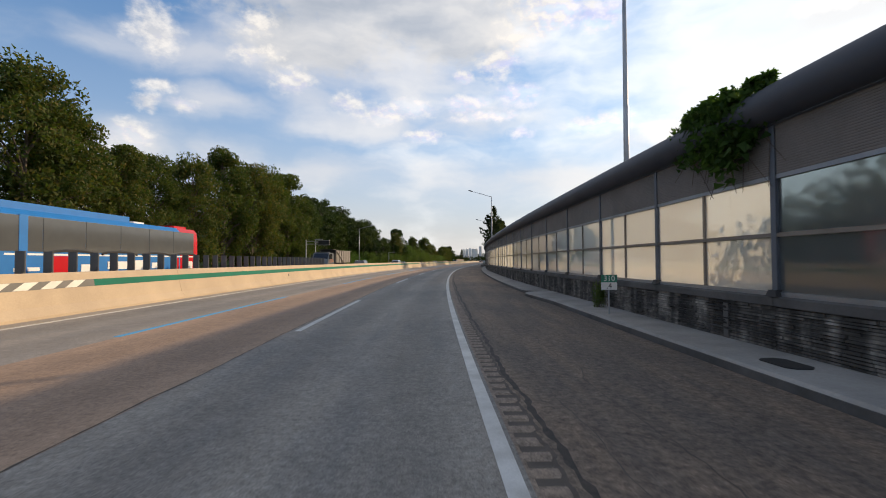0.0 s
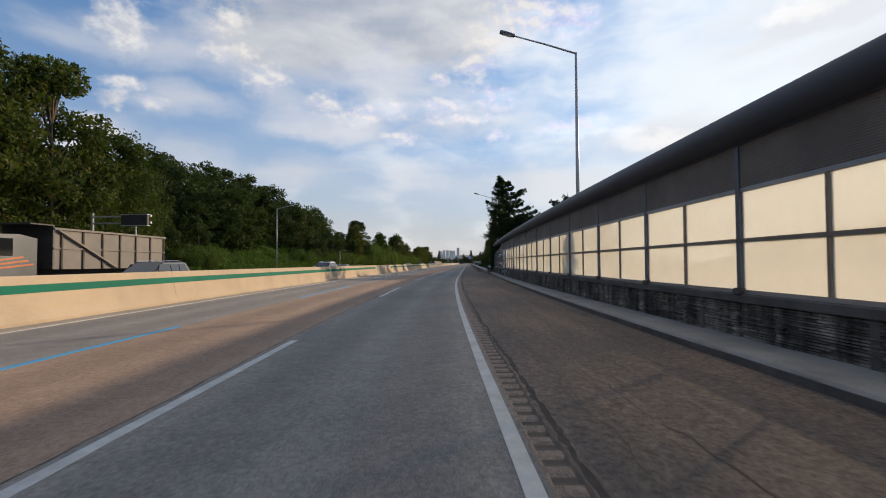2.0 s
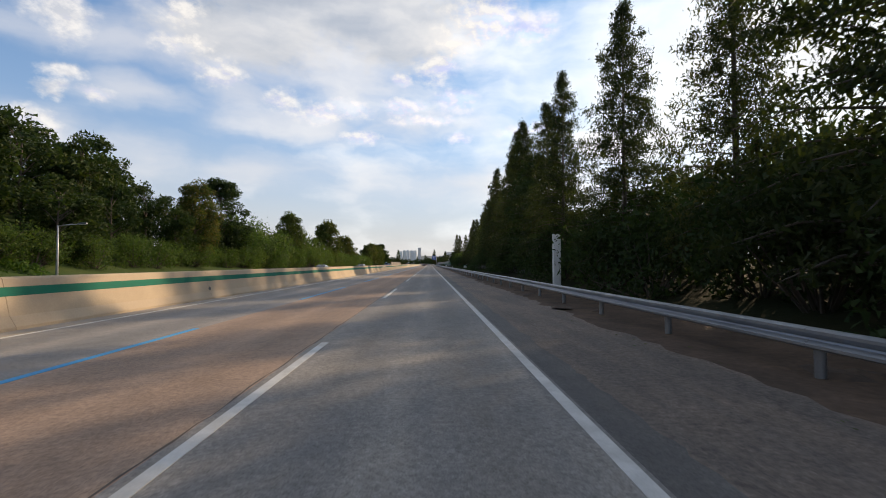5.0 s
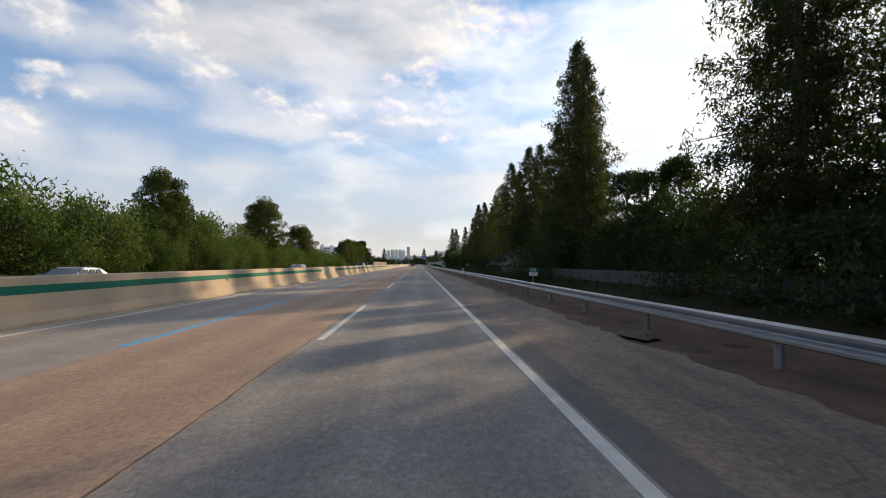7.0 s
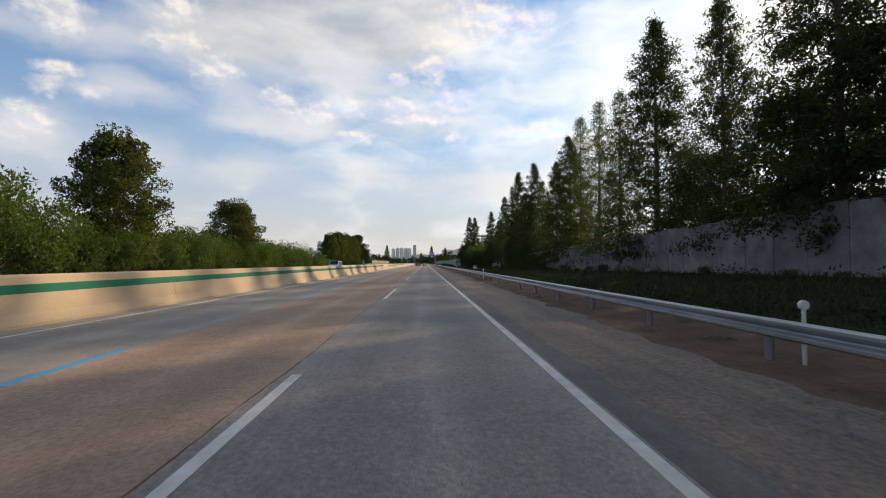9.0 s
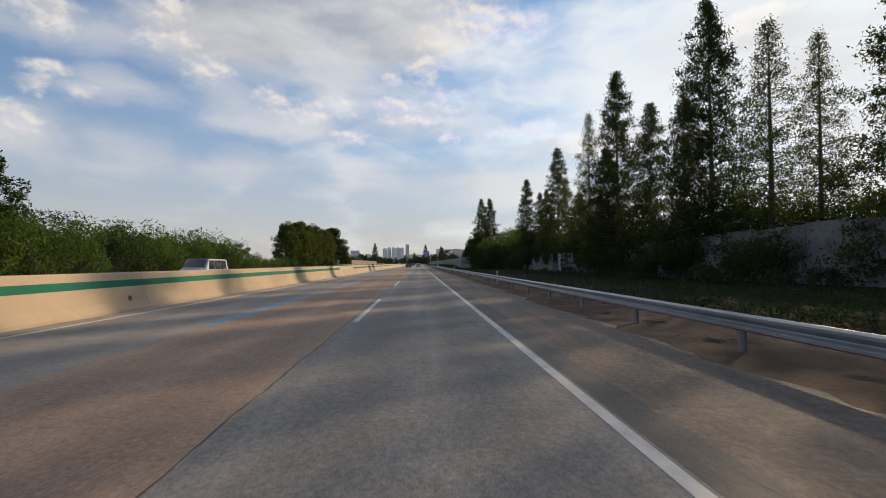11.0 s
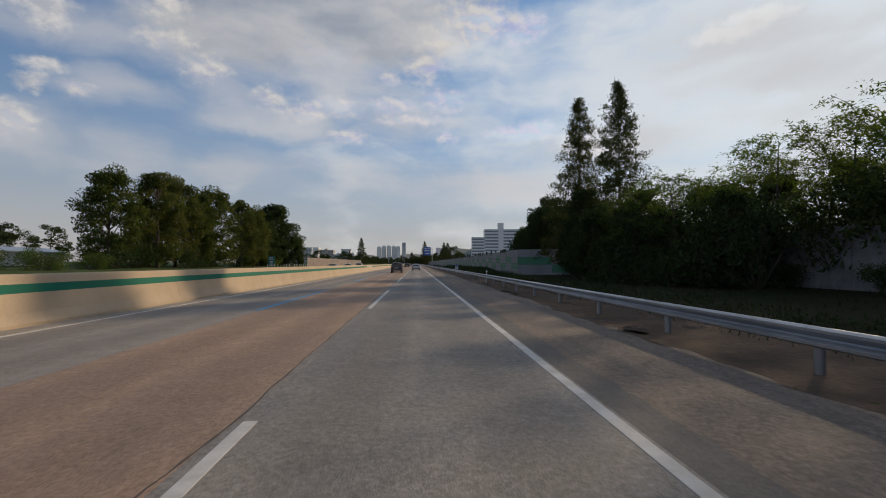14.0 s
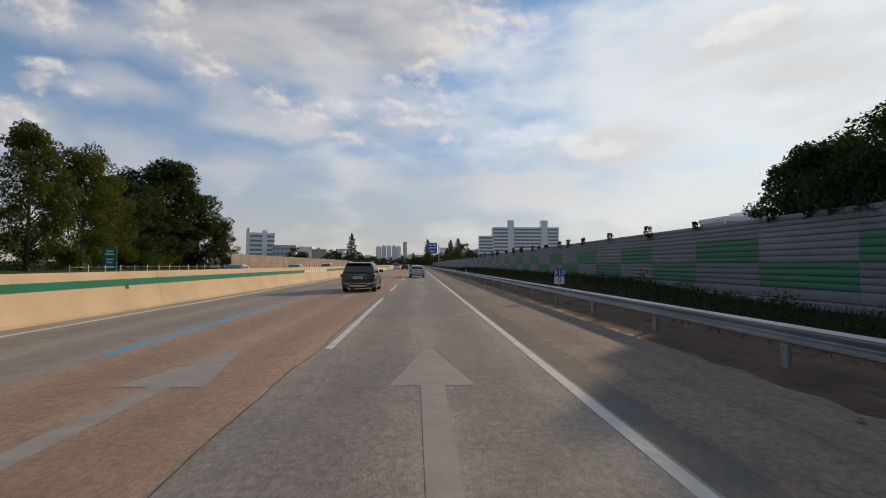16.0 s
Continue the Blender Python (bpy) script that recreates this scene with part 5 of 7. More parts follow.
# ---- lamps and signs ----
def street_lamp(s, d, tall, reach, rise, label):
    m = frame_at(s, d)
    ob = thing("street_lamp", label, "street lamp", m, "street lamps")
    part("pole", Solid().tube([m @ Vector((0, 0, -0.2)), m @ Vector((0, 0, tall * 0.5)), m @ Vector((0, 0, tall))], [0.11, 0.085, 0.055], 12).mesh("pole", M_POLE, True), ob)
    part("base_flange", Solid().box(-0.2, 0.2, -0.2, 0.2, 0.0, 0.06, m, cut=0.03).mesh("base_flange", M_POLE), ob)
    part("arm", Solid().tube([m @ Vector((0, 0, tall - 0.05)), m @ Vector((reach * 0.5, 0, tall + rise * 0.5)), m @ Vector((reach, 0, tall + rise))], [0.045, 0.04, 0.035], 8).mesh("arm", M_POLE, True), ob)
    k = 1 if reach > 0 else -1
    m2 = m @ Matrix.Translation((reach, 0, tall + rise)) @ Matrix.Rotation(-math.atan2(rise, abs(reach)) * k, 4, "Y")
    hd = part("lamp_head", Solid().loft([[m2 @ Vector((k * x, y * w, z)) for y, z in ((-1, 0.02), (-0.8, 0.08), (0.8, 0.08), (1, 0.02), (0.8, -0.05), (-0.8, -0.05))] for x, w in ((-0.08, 0.05), (0.05, 0.11), (0.45, 0.14), (0.66, 0.09))]).mesh("lamp_head", M_STEEL), ob, "grey lamp head")
    part("lens", Solid().box(0.08, 0.5, -0.1, 0.1, -0.065, -0.05, m2 @ Matrix.Diagonal((k, 1, 1, 1))).mesh("lens", M_WHITE), hd)
    return ob


for s in (15.1, 73.3, 125.3):
    street_lamp(s, 5.75, 11.6, -3.0, 0.85, "tall grey street lamp with a single long arm behind the wall")
street_lamp(126.0, -30.3, 10.6, 3.2, 0.7, "tall grey street lamp on the far roadside")
street_lamp(166.5, -31.1, 4.7, 1.6, 0.1, "short white lamp post on the far roadside")
street_lamp(20.0, -30.3, 10.6, 3.2, 0.7, "tall grey street lamp on the far roadside")

m = frame_at(93.4, -30.0)
cct = thing("camera_pole", "grey roadside pole with two level boxes on arms", "pole", m)
part("pole", Solid().tube([m @ Vector((0, 0, -0.2)), m @ Vector((0, 0, 6.2))], [0.1, 0.07], 10).mesh("pole", M_POLE, True), cct)
for z in (5.45, 6.1):
    part("arm_box", Solid().box(-0.2, 1.5, -0.12, 0.12, z - 0.08, z + 0.1, m, cut=0.02).mesh("arm_box", M_POLE), cct)


def marker(s, d, foot, top, bottom, rows, group):
    """A kilometre plate on a thin post, facing the traffic."""
    m = frame_at(s, d)
    ob = thing("kilometre_marker", "small kilometre plate, %s, on a thin post" % rows[2], "road sign", m, group)
    half = 0.22
    part("post", Solid().tube([m @ Vector((0, 0.03, foot - 0.1)), m @ Vector((0, 0.03, top))], 0.025, 8).mesh("post", M_GALV), ob)
    mid = 0.5 * (top + bottom)
    up = part("upper_plate", Solid().box(-half, half, -0.012, 0.0, mid, top, m, cut=0.004).mesh("upper_plate", rows[3]), ob, rows[4])
    lo = part("lower_plate", Solid().box(-half, half, -0.012, 0.0, bottom, mid - 0.002, m, cut=0.004).mesh("lower_plate", M_WHITE), ob, "white plate")
    for host, body, z, mat in ((up, rows[0], 0.5 * (mid + top), M_WHITE), (lo, rows[1], 0.5 * (mid + bottom), M_INK)):
        t_ = lettering(body, (top - bottom) * 0.52, mat)
        t_.transform(m @ Matrix.Translation((0, -0.014, z)))
        part("lettering", t_, host)
    return ob


GREEN_UP = (M_SIGN_GREEN, "green plate with white digits")
marker(12.73, 4.25, 0.04, 1.15, 0.74, ("310", ".4", "green over white", *GREEN_UP), "kilometre markers")
marker(120.2, 4.2, 0.0, 1.24, 0.90, ("310", ".3", "green over white", *GREEN_UP), "kilometre markers")
marker(203.5, 4.2, 0.0, 1.34, 0.95, ("310", ".2", "green over white", *GREEN_UP), "kilometre markers")
marker(288.2, 4.2, 0.0, 1.30, 0.90, ("310", ".1", "green over white", *GREEN_UP), "kilometre markers")
marker(432.3, 4.2, 0.0, 1.40, 0.75, ("310", "0", "blue over white", M_SIGN_BLUE, "blue plate with white digits"), "kilometre markers")

m = frame_at(96.85, 4.6)
pl = thing("low_sign_plate", "low pale plate with unreadable lettering bars on a short post", "road sign", m)
part("post", Solid().tube([m @ Vector((0, 0.03, 0.1)), m @ Vector((0, 0.03, 0.8))], 0.03, 8).mesh("post", M_GALV), pl)
part("plate", Solid().box(-0.22, 0.22, -0.01, 0.0, 0.60, 0.82, m, cut=0.004).mesh("plate", M_POLE), pl)
for x in (-0.13, 0.0, 0.13):
    part("bar", Solid().box(x - 0.045, x + 0.045, -0.016, -0.011, 0.66, 0.76, m).mesh("bar", M_STEEL), pl)

for s in (238.5, 278.0, 317.8, 360.2, 400.0, 470.0):
    m = frame_at(s, 3.95)
    ob = thing("delineator", "white round reflector on a short post behind the rail", "delineator", m, "delineators along the rail")
    part("post", Solid().tube([m @ Vector((0, 0, -0.1)), m @ Vector((0, 0, 0.85))], 0.03, 8).mesh("post", M_WHITE), ob)
    part("reflector", Solid().tube([m @ Vector((0, -0.03, 0.92)), m @ Vector((0, 0.03, 0.92))], 0.075, 14).mesh("reflector", M_WHITE), ob)

m = frame_at(459.3, -32.1)
sg = thing("route_sign", "teal roadside sign with white lettering bars", "road sign", m)
part("panel", Solid().box(-0.68, 0.68, -0.03, 0.03, 0.85, 3.0, m, cut=0.01).mesh("panel", M_SIGN_TEAL), sg)
for z, w in ((2.60, 0.32), (2.30, 0.45), (1.80, 0.36), (1.50, 0.30), (1.05, 0.45)):
    part("bar", Solid().box(-w, w, -0.045, -0.031, z, z + 0.17, m).mesh("bar", M_WHITE), sg)
for x in (-0.5, 0.5):
    part("post", Solid().tube([m @ Vector((x, 0.08, -0.2)), m @ Vector((x, 0.08, 2.9))], 0.05, 8).mesh("post", M_GALV), sg)

m = frame_at(88.5, -26.4)
vm = thing("message_sign", "dark electronic message board on an arm over the far verge", "road sign", m)
part("cabinet", Solid().box(-1.1, 1.1, -0.15, 0.15, 4.80, 5.62, m, cut=0.04).mesh("cabinet", M_PLASTIC_BLACK), vm, "black switched-off display box")
for z in (4.76, 5.66):
    part("edge_strip", Solid().box(-1.15, 1.15, -0.2, 0.2, z - 0.03, z + 0.03, m).mesh("edge_strip", M_POLE), vm)
part("post", Solid().tube([m @ Vector((-3.6, 0, -0.2)), m @ Vector((-3.6, 0, 5.8))], [0.14, 0.10], 10).mesh("post", M_POLE), vm)
part("arm", Solid().tube([m @ Vector((-3.6, 0, 5.5)), m @ Vector((-1.0, 0, 5.5))], 0.07, 8).tube([m @ Vector((-3.6, 0, 4.95)), m @ Vector((-1.0, 0, 4.95))], 0.07, 8).mesh("arm", M_POLE), vm)

m = frame_at(577.0, 2.9)
gs = thing("direction_sign", "large blue direction sign on a tall roadside post", "road sign", m)
part("panel", Solid().box(-1.65, 1.6, -0.05, 0.05, 5.45, 9.3, m, cut=0.03).mesh("panel", M_SIGN_BLUE), gs)
for z, a0, a1 in ((8.3, -1.2, -0.1), (8.3, 0.2, 1.2), (7.3, -1.2, 0.3), (7.3, 0.5, 1.2), (6.1, -0.9, 0.9)):
    part("bar", Solid().box(a0, a1, -0.07, -0.051, z, z + 0.4, m).mesh("bar", M_WHITE), gs)
part("post", Solid().tube([m @ Vector((2.3, 0.2, -0.2)), m @ Vector((2.3, 0.2, 8.6))], [0.2, 0.14], 12).mesh("post", M_POLE, True), gs)
part("arm", Solid().tube([m @ Vector((2.3, 0.2, 8.2)), m @ Vector((-1.4, 0.15, 8.2))], 0.09, 8).tube([m @ Vector((2.3, 0.2, 6.6)), m @ Vector((-1.4, 0.15, 6.6))], 0.09, 8).mesh("arm", M_POLE), gs)

m = frame_at(156.0, 6.0)
bd = thing("white_cabinet", "tall narrow white roadside cabinet by the trees", "cabinet", m)
part("body", Solid().box(-0.22, 0.22, -0.15, 0.15, 0.3, 3.3, m, cut=0.03).mesh("body", M_WHITE), bd)
part("foot", Solid().box(-0.26, 0.26, -0.2, 0.2, -0.05, 0.3, m).mesh("foot", M_CAP), bd)


# ---- vehicles ----
def gloss(name, color, rough=0.22, metal=0.0):
    m = material(name, color, tuple(0.9 * c for c in color), 2.0, rough, 0.0, 60, 0.04, metal, rough_var=0.03)
    m.node_tree.nodes["Principled BSDF"].inputs["Coat Weight"].default_value = 0.6
    m.node_tree.nodes["Principled BSDF"].inputs["Coat Roughness"].default_value = 0.08
    return m


P_SUV = gloss("dark_blue_grey_paint", (0.020, 0.023, 0.033), 0.28, 0.1)
P_WHITE = gloss("white_car_paint", (0.70, 0.70, 0.69))
P_SILVER = gloss("silver_car_paint", (0.42, 0.44, 0.47), 0.3, 0.6)
P_BLACK = gloss("black_car_paint", (0.018, 0.018, 0.02))
P_GREY = gloss("grey_car_paint", (0.16, 0.17, 0.18), 0.3, 0.4)
P_BUS = gloss("bus_blue_paint", (0.003, 0.150, 0.45), 0.5)
P_RED = gloss("bus_red_paint", (0.50, 0.012, 0.02))
for p_ in (P_BUS, P_RED):
    p_.node_tree.nodes["Principled BSDF"].inputs["Coat Weight"].default_value = 0.1
    p_.node_tree.nodes["Principled BSDF"].inputs["Specular IOR Level"].default_value = 0.2
M_CARGLASS = gloss("tinted_car_glass", (0.012, 0.013, 0.015), 0.06)
M_BUSGLASS = gloss("grey_coach_glass", (0.075, 0.080, 0.082), 0.16)
M_TYRE = material("tyre_rubber", (0.02, 0.02, 0.02), (0.03, 0.03, 0.03), 3.0, 0.85, 0.001, 40, 0.2)
M_RIM = material("alloy_rim", (0.45, 0.46, 0.47), (0.38, 0.39, 0.40), 3.0, 0.3, 0.0, 40, 0.08, 0.9)
M_CHROME = material("chrome_trim", (0.70, 0.70, 0.70), (0.62, 0.62, 0.62), 3.0, 0.18, 0.0, 40, 0.05, 1.0)
M_TAIL = gloss("red_tail_lens", (0.16, 0.008, 0.010), 0.15)
M_CLEAR = gloss("clear_lamp_lens", (0.55, 0.55, 0.56), 0.12)
M_BED = material("grey_tipper_steel", (0.15, 0.138, 0.128), (0.20, 0.18, 0.162), 0.8, 0.65, 0.001, 20, 0.15)


def wheel(parent, x, y, r, w):
    side = 1 if x > 0 else -1
    ty = Solid()
    rings = []
    for dx, rr in ((0.0, 0.62), (0.0, 0.94), (0.04, 1.0), (w - 0.04, 1.0), (w, 0.94), (w, 0.62)):
        rings.append([(x - side * dx, y + r * rr * math.cos(2 * math.pi * k / 24), r + r * rr * math.sin(2 * math.pi * k / 24)) for k in range(24)])
    ty.loft(rings)
    wh = local("wheel", ty.mesh("wheel", M_TYRE), parent)
    rim = Solid()
    for k in range(5):
        a = 2 * math.pi * k / 5
        rim.box(-0.05, 0.05, 0.0, r * 0.6, -0.012, 0.012, Matrix.Translation((x + side * 0.008, y, r)) @ Matrix.Rotation(radians(90) * side, 4, "Y") @ Matrix.Rotation(a, 4, "Z"))
    rim.tube([(x - side * 0.06, y, r), (x + side * 0.012, y, r)], r * 0.17, 12)
    local("rim", rim.mesh("rim", M_RIM), wh, "alloy rim")


def car(name, label, paint, L, W, H, belt, kind="suv", lit=False):
    """A car standing on the origin, rear bumper at y = 0, nose towards +y."""
    ob = thing(name, label, "car")
    hw, low = W / 2, 0.22
    # lower body: (y, half width, underside, belt)
    if kind == "sedan":
        st = [(0.0, 0.86, 0.34, belt - 0.16), (0.10, 0.95, 0.26, belt - 0.02), (0.7, 0.99, low, belt + 0.02), (L * 0.5, 1.0, low, belt - 0.03), (L * 0.78, 0.99, low, belt - 0.10), (L - 0.25, 0.93, 0.24, belt - 0.26), (L, 0.78, 0.32, belt - 0.42)]
        gh = [(0.62, belt + 0.0), (1.25, H - 0.08), (1.9, H), (2.5, H - 0.01), (3.55, belt - 0.05)]
    else:
        st = [(0.0, 0.88, 0.36, belt - 0.10), (0.08, 0.96, 0.28, belt), (0.6, 1.0, low, belt + 0.02), (L * 0.5, 1.0, low, belt - 0.02), (L * 0.74, 0.99, low, belt - 0.04), (L - 0.25, 0.94, 0.26, belt - 0.18), (L, 0.80, 0.34, belt - 0.36)]
        gh = [(0.10, belt), (0.42, H - 0.06), (0.9, H), (L * 0.52, H - 0.02), (L * 0.745, belt - 0.04)]
    rings = []
    for y, k, z0, z1 in st:
        w = hw * k
        half = [(w * 0.88, z0), (w * 0.985, z0 + 0.10), (w, z0 + 0.45 * (z1 - z0)), (w * 0.985, z1 - 0.10), (w * 0.93, z1 - 0.02), (w * 0.80, z1)]
        rings.append([(x, y, z) for x, z in half] + [(-x, y, z) for x, z in reversed(half)])
    local("body", Solid().loft(rings).mesh("body", paint, True), ob)
    rings = []
    for i, (y, z) in enumerate(gh):
        k = (z - belt) / max(H - belt, 0.01)
        wb, wt = hw * 0.92, hw * (0.92 - 0.17 * max(k, 0.0))
        rings.append([(wb, y, belt - 0.06), (wt, y, max(z - 0.07, belt - 0.05)), (wt * 0.88, y, max(z, belt - 0.04)), (-wt * 0.88, y, max(z, belt - 0.04)), (-wt, y, max(z - 0.07, belt - 0.05)), (-wb, y, belt - 0.06)])
    local("cabin", Solid().loft(rings).mesh("cabin", paint, False), ob)
    top_w, base_w = hw * 0.70, hw * 0.86

    def pane(name_, pts):
        local(name_, Solid().plate(pts, 0.012).mesh(name_, M_CARGLASS), ob, "dark tinted glass")
    (y0, z0), (y1, z1) = gh[0], gh[1]
    e = 0.025
    pane("rear_window", [(-base_w * 0.95, y0 + 0.10 * (y1 - y0) - e, z0 + 0.10 * (z1 - z0)), (-top_w, y0 + 0.86 * (y1 - y0) - e, z0 + 0.86 * (z1 - z0)), (top_w, y0 + 0.86 * (y1 - y0) - e, z0 + 0.86 * (z1 - z0)), (base_w * 0.95, y0 + 0.10 * (y1 - y0) - e, z0 + 0.10 * (z1 - z0))][::-1])
    (y0, z0), (y1, z1) = gh[-1], gh[-2]
    pane("windscreen", [(-base_w, y0 - 0.08 * (y0 - y1) + e, z0 + 0.08 * (z1 - z0)), (-top_w, y0 - 0.88 * (y0 - y1) + e, z0 + 0.88 * (z1 - z0)), (top_w, y0 - 0.88 * (y0 - y1) + e, z0 + 0.88 * (z1 - z0)), (base_w, y0 - 0.08 * (y0 - y1) + e, z0 + 0.08 * (z1 - z0))])
    ya, yb = gh[1][0] + 0.08, gh[-2][0] + 0.35 * (gh[-1][0] - gh[-2][0])
    cuts_ = [ya, ya + 0.30 * (yb - ya), ya + 0.63 * (yb - ya), yb]
    for side in (1, -1):
        for i in range(3):
            a0, a1 = cuts_[i] + 0.04, cuts_[i + 1] - 0.02
            zt = H - 0.13
            xb, xt = hw * 0.925, hw * 0.77
            q = [(side * xb, a0 - (0.10 if i == 0 else 0), belt + 0.03), (side * xb, a1 + (0.30 if i == 2 else 0), belt + 0.03), (side * xt, a1, zt), (side * xt, a0 + (0.06 if i == 0 else 0), zt)]
            pane("side_window", q if side > 0 else q[::-1])
        local("mirror", Solid().box(side * hw * 0.96, side * (hw + 0.20), L * 0.64, L * 0.64 + 0.12, belt + 0.02, belt + 0.18).mesh("mirror", paint), ob)
        local("sill", Solid().box(side * hw * 0.90, side * hw * 1.005, L * 0.24, L * 0.72, 0.22, 0.36).mesh("sill", M_PLASTIC_BLACK), ob, "black lower trim")
        tl = Solid().loft([[(side * hw * 0.99, 0.10, belt - 0.20), (side * hw * 0.99, 0.10, belt - 0.05), (side * hw * 0.50, 0.02, belt - 0.09), (side * hw * 0.50, 0.02, belt - 0.16)], [(side * hw * 1.01, -0.01, belt - 0.20), (side * hw * 1.01, -0.01, belt - 0.06), (side * hw * 0.50, -0.035, belt - 0.09), (side * hw * 0.50, -0.035, belt - 0.16)]])
        local("tail_light", tl.mesh("tail_light", M_TAIL), ob, "red tail light")
        hl = Solid().box(side * hw * 0.45, side * hw * 0.86, L - 0.16, L + 0.005, belt - 0.44, belt - 0.30)
        local("headlight", hl.mesh("headlight", M_CLEAR), ob, "clear headlight")
        for y, r in ((0.20 * L, 0.36 if kind != "sedan" else 0.33), (0.80 * L, 0.36 if kind != "sedan" else 0.33)):
            arch = Solid().tube([(side * (hw - 0.03), y + 1.16 * r * math.cos(a), r + 1.16 * r * math.sin(a)) for a in [math.pi * k / 10 for k in range(11)]], 0.05, 6)
            local("wheel_arch", arch.mesh("wheel_arch", M_PLASTIC_BLACK), ob)
            wheel(ob, side * (hw - 0.005), y, r, 0.24)
        if kind == "suv":
            local("roof_rail", Solid().tube([(side * hw * 0.66, 0.75, H - 0.01), (side * hw * 0.66, 1.0, H + 0.05), (side * hw * 0.66, L * 0.48, H + 0.04), (side * hw * 0.66, L * 0.55, H - 0.03)], 0.02, 6).mesh("roof_rail", M_CHROME if kind == "suv" else M_PLASTIC_BLACK), ob)
        local("bumper_trim", Solid().tube([(side * hw * 0.96, 0.02, 0.56), (side * hw * 0.70, -0.035, 0.50), (side * hw * 0.55, -0.04, 0.42)], 0.022, 6).mesh("bumper_trim", M_CHROME), ob, "chrome corner trim")
        local("exhaust", Solid().tube([(side * hw * 0.6, -0.02, 0.30), (side * hw * 0.6, 0.2, 0.30)], 0.045, 8).mesh("exhaust", M_CHROME), ob)
    local("skid_plate", Solid().box(-hw * 0.50, hw * 0.50, -0.05, 0.04, 0.33, 0.40, cut=0.02).mesh("skid_plate", M_CHROME), ob, "silver skid strip")
    local("reflector_strip", Solid().box(-hw * 0.84, hw * 0.84, -0.045, 0.02, 0.50, 0.53).mesh("reflector_strip", M_CHROME), ob, "thin bright strip across the bumper")
    local("rear_bumper", Solid().box(-hw * 0.90, hw * 0.90, -0.03, 0.12, 0.30, 0.47, cut=0.03).mesh("rear_bumper", M_PLASTIC_BLACK), ob, "black lower bumper")
    plate = local("number_plate", Solid().box(-0.26, 0.26, -0.05, -0.03, belt - 0.30, belt - 0.18, cut=0.005).mesh("number_plate", M_WHITE), ob, "white plate with dark bars")
    for i in range(5):
        local("bar", Solid().box(-0.2 + 0.085 * i, -0.15 + 0.085 * i, -0.054, -0.05, belt - 0.275, belt - 0.205).mesh("bar", M_INK), plate)
    local("trim_strip", Solid().box(-hw * 0.5, hw * 0.5, -0.045, -0.02, belt - 0.10, belt - 0.075).mesh("trim_strip", M_CHROME), ob, "thin chrome strip")
    if kind == "suv":
        local("spoiler", Solid().box(-hw * 0.68, hw * 0.68, 0.20, 0.62, H - 0.10, H - 0.045, cut=0.03).mesh("spoiler", paint), ob)
        local("brake_light", Solid().box(-0.18, 0.18, 0.185, 0.2, H - 0.095, H - 0.065).mesh("brake_light", M_TAIL), ob, "thin red light")
        local("fin", Solid().plate([(0, 0.75, H - 0.01), (0, 0.95, H - 0.01), (0, 0.78, H + 0.08)], 0.03).mesh("fin", P_BLACK), ob)
    local("grille", Solid().box(-hw * 0.4, hw * 0.4, L - 0.06, L + 0.012, 0.42, belt - 0.40).mesh("grille", M_PLASTIC_BLACK), ob)
    return ob


def stand(ob, s, d, turn=0.0):
    ob.matrix_basis = frame_at(s, d, 0.0, turn)
    return ob


stand(car("suv", "dark grey five-door suv with red tail lights on the road", P_SUV, 4.77, 1.89, 1.68, 1.06), 438.1, -5.3)
stand(car("sedan", "silver grey sedan driving ahead in the lane", P_SILVER, 4.75, 1.82, 1.45, 0.95, "sedan"), 467.0, -2.15)
stand(car("suv", "dark blue suv far ahead in the lane", P_BLACK, 4.6, 1.87, 1.66, 1.04), 545.0, -5.9)
stand(car("sedan", "white sedan far ahead on the road", P_WHITE, 4.7, 1.82, 1.45, 0.95, "sedan"), 585.0, -2.2)
stand(car("sedan", "black sedan far ahead on the road", P_BLACK, 4.8, 1.84, 1.46, 0.95, "sedan"), 640.0, -5.6)
stand(car("suv", "white suv far ahead in the bus lane", P_WHITE, 4.7, 1.88, 1.72, 1.06), 560.0, -8.9)
FAR = 180.0
stand(car("suv", "white off-roader on the far carriageway", P_WHITE, 4.6, 1.88, 1.76, 1.10), 107.0, -15.6, FAR)
stand(car("sedan", "dark sedan on the far carriageway", P_BLACK, 4.8, 1.84, 1.42, 0.94, "sedan"), 114.0, -15.5, FAR)
stand(car("sedan", "pale car on the far carriageway", P_SILVER, 4.8, 1.84, 1.45, 0.95, "sedan"), 207.0, -19.0, FAR)
stand(car("suv", "grey car on the far carriageway", P_GREY, 4.9, 1.84, 1.52, 0.98), 250.4, -19.0, FAR)
stand(car("sedan", "silver car roof beyond the barrier", P_SILVER, 4.8, 1.84, 1.46, 0.95, "sedan"), 459.0, -19.0, FAR)
stand(car("sedan", "white car beyond the barrier", P_WHITE, 4.8, 1.84, 1.50, 0.95, "sedan"), 480.0, -19.0, FAR)
stand(car("suv", "white van-like car beyond the barrier", P_WHITE, 4.8, 1.88, 1.70, 1.05), 502.0, -19.0, FAR)


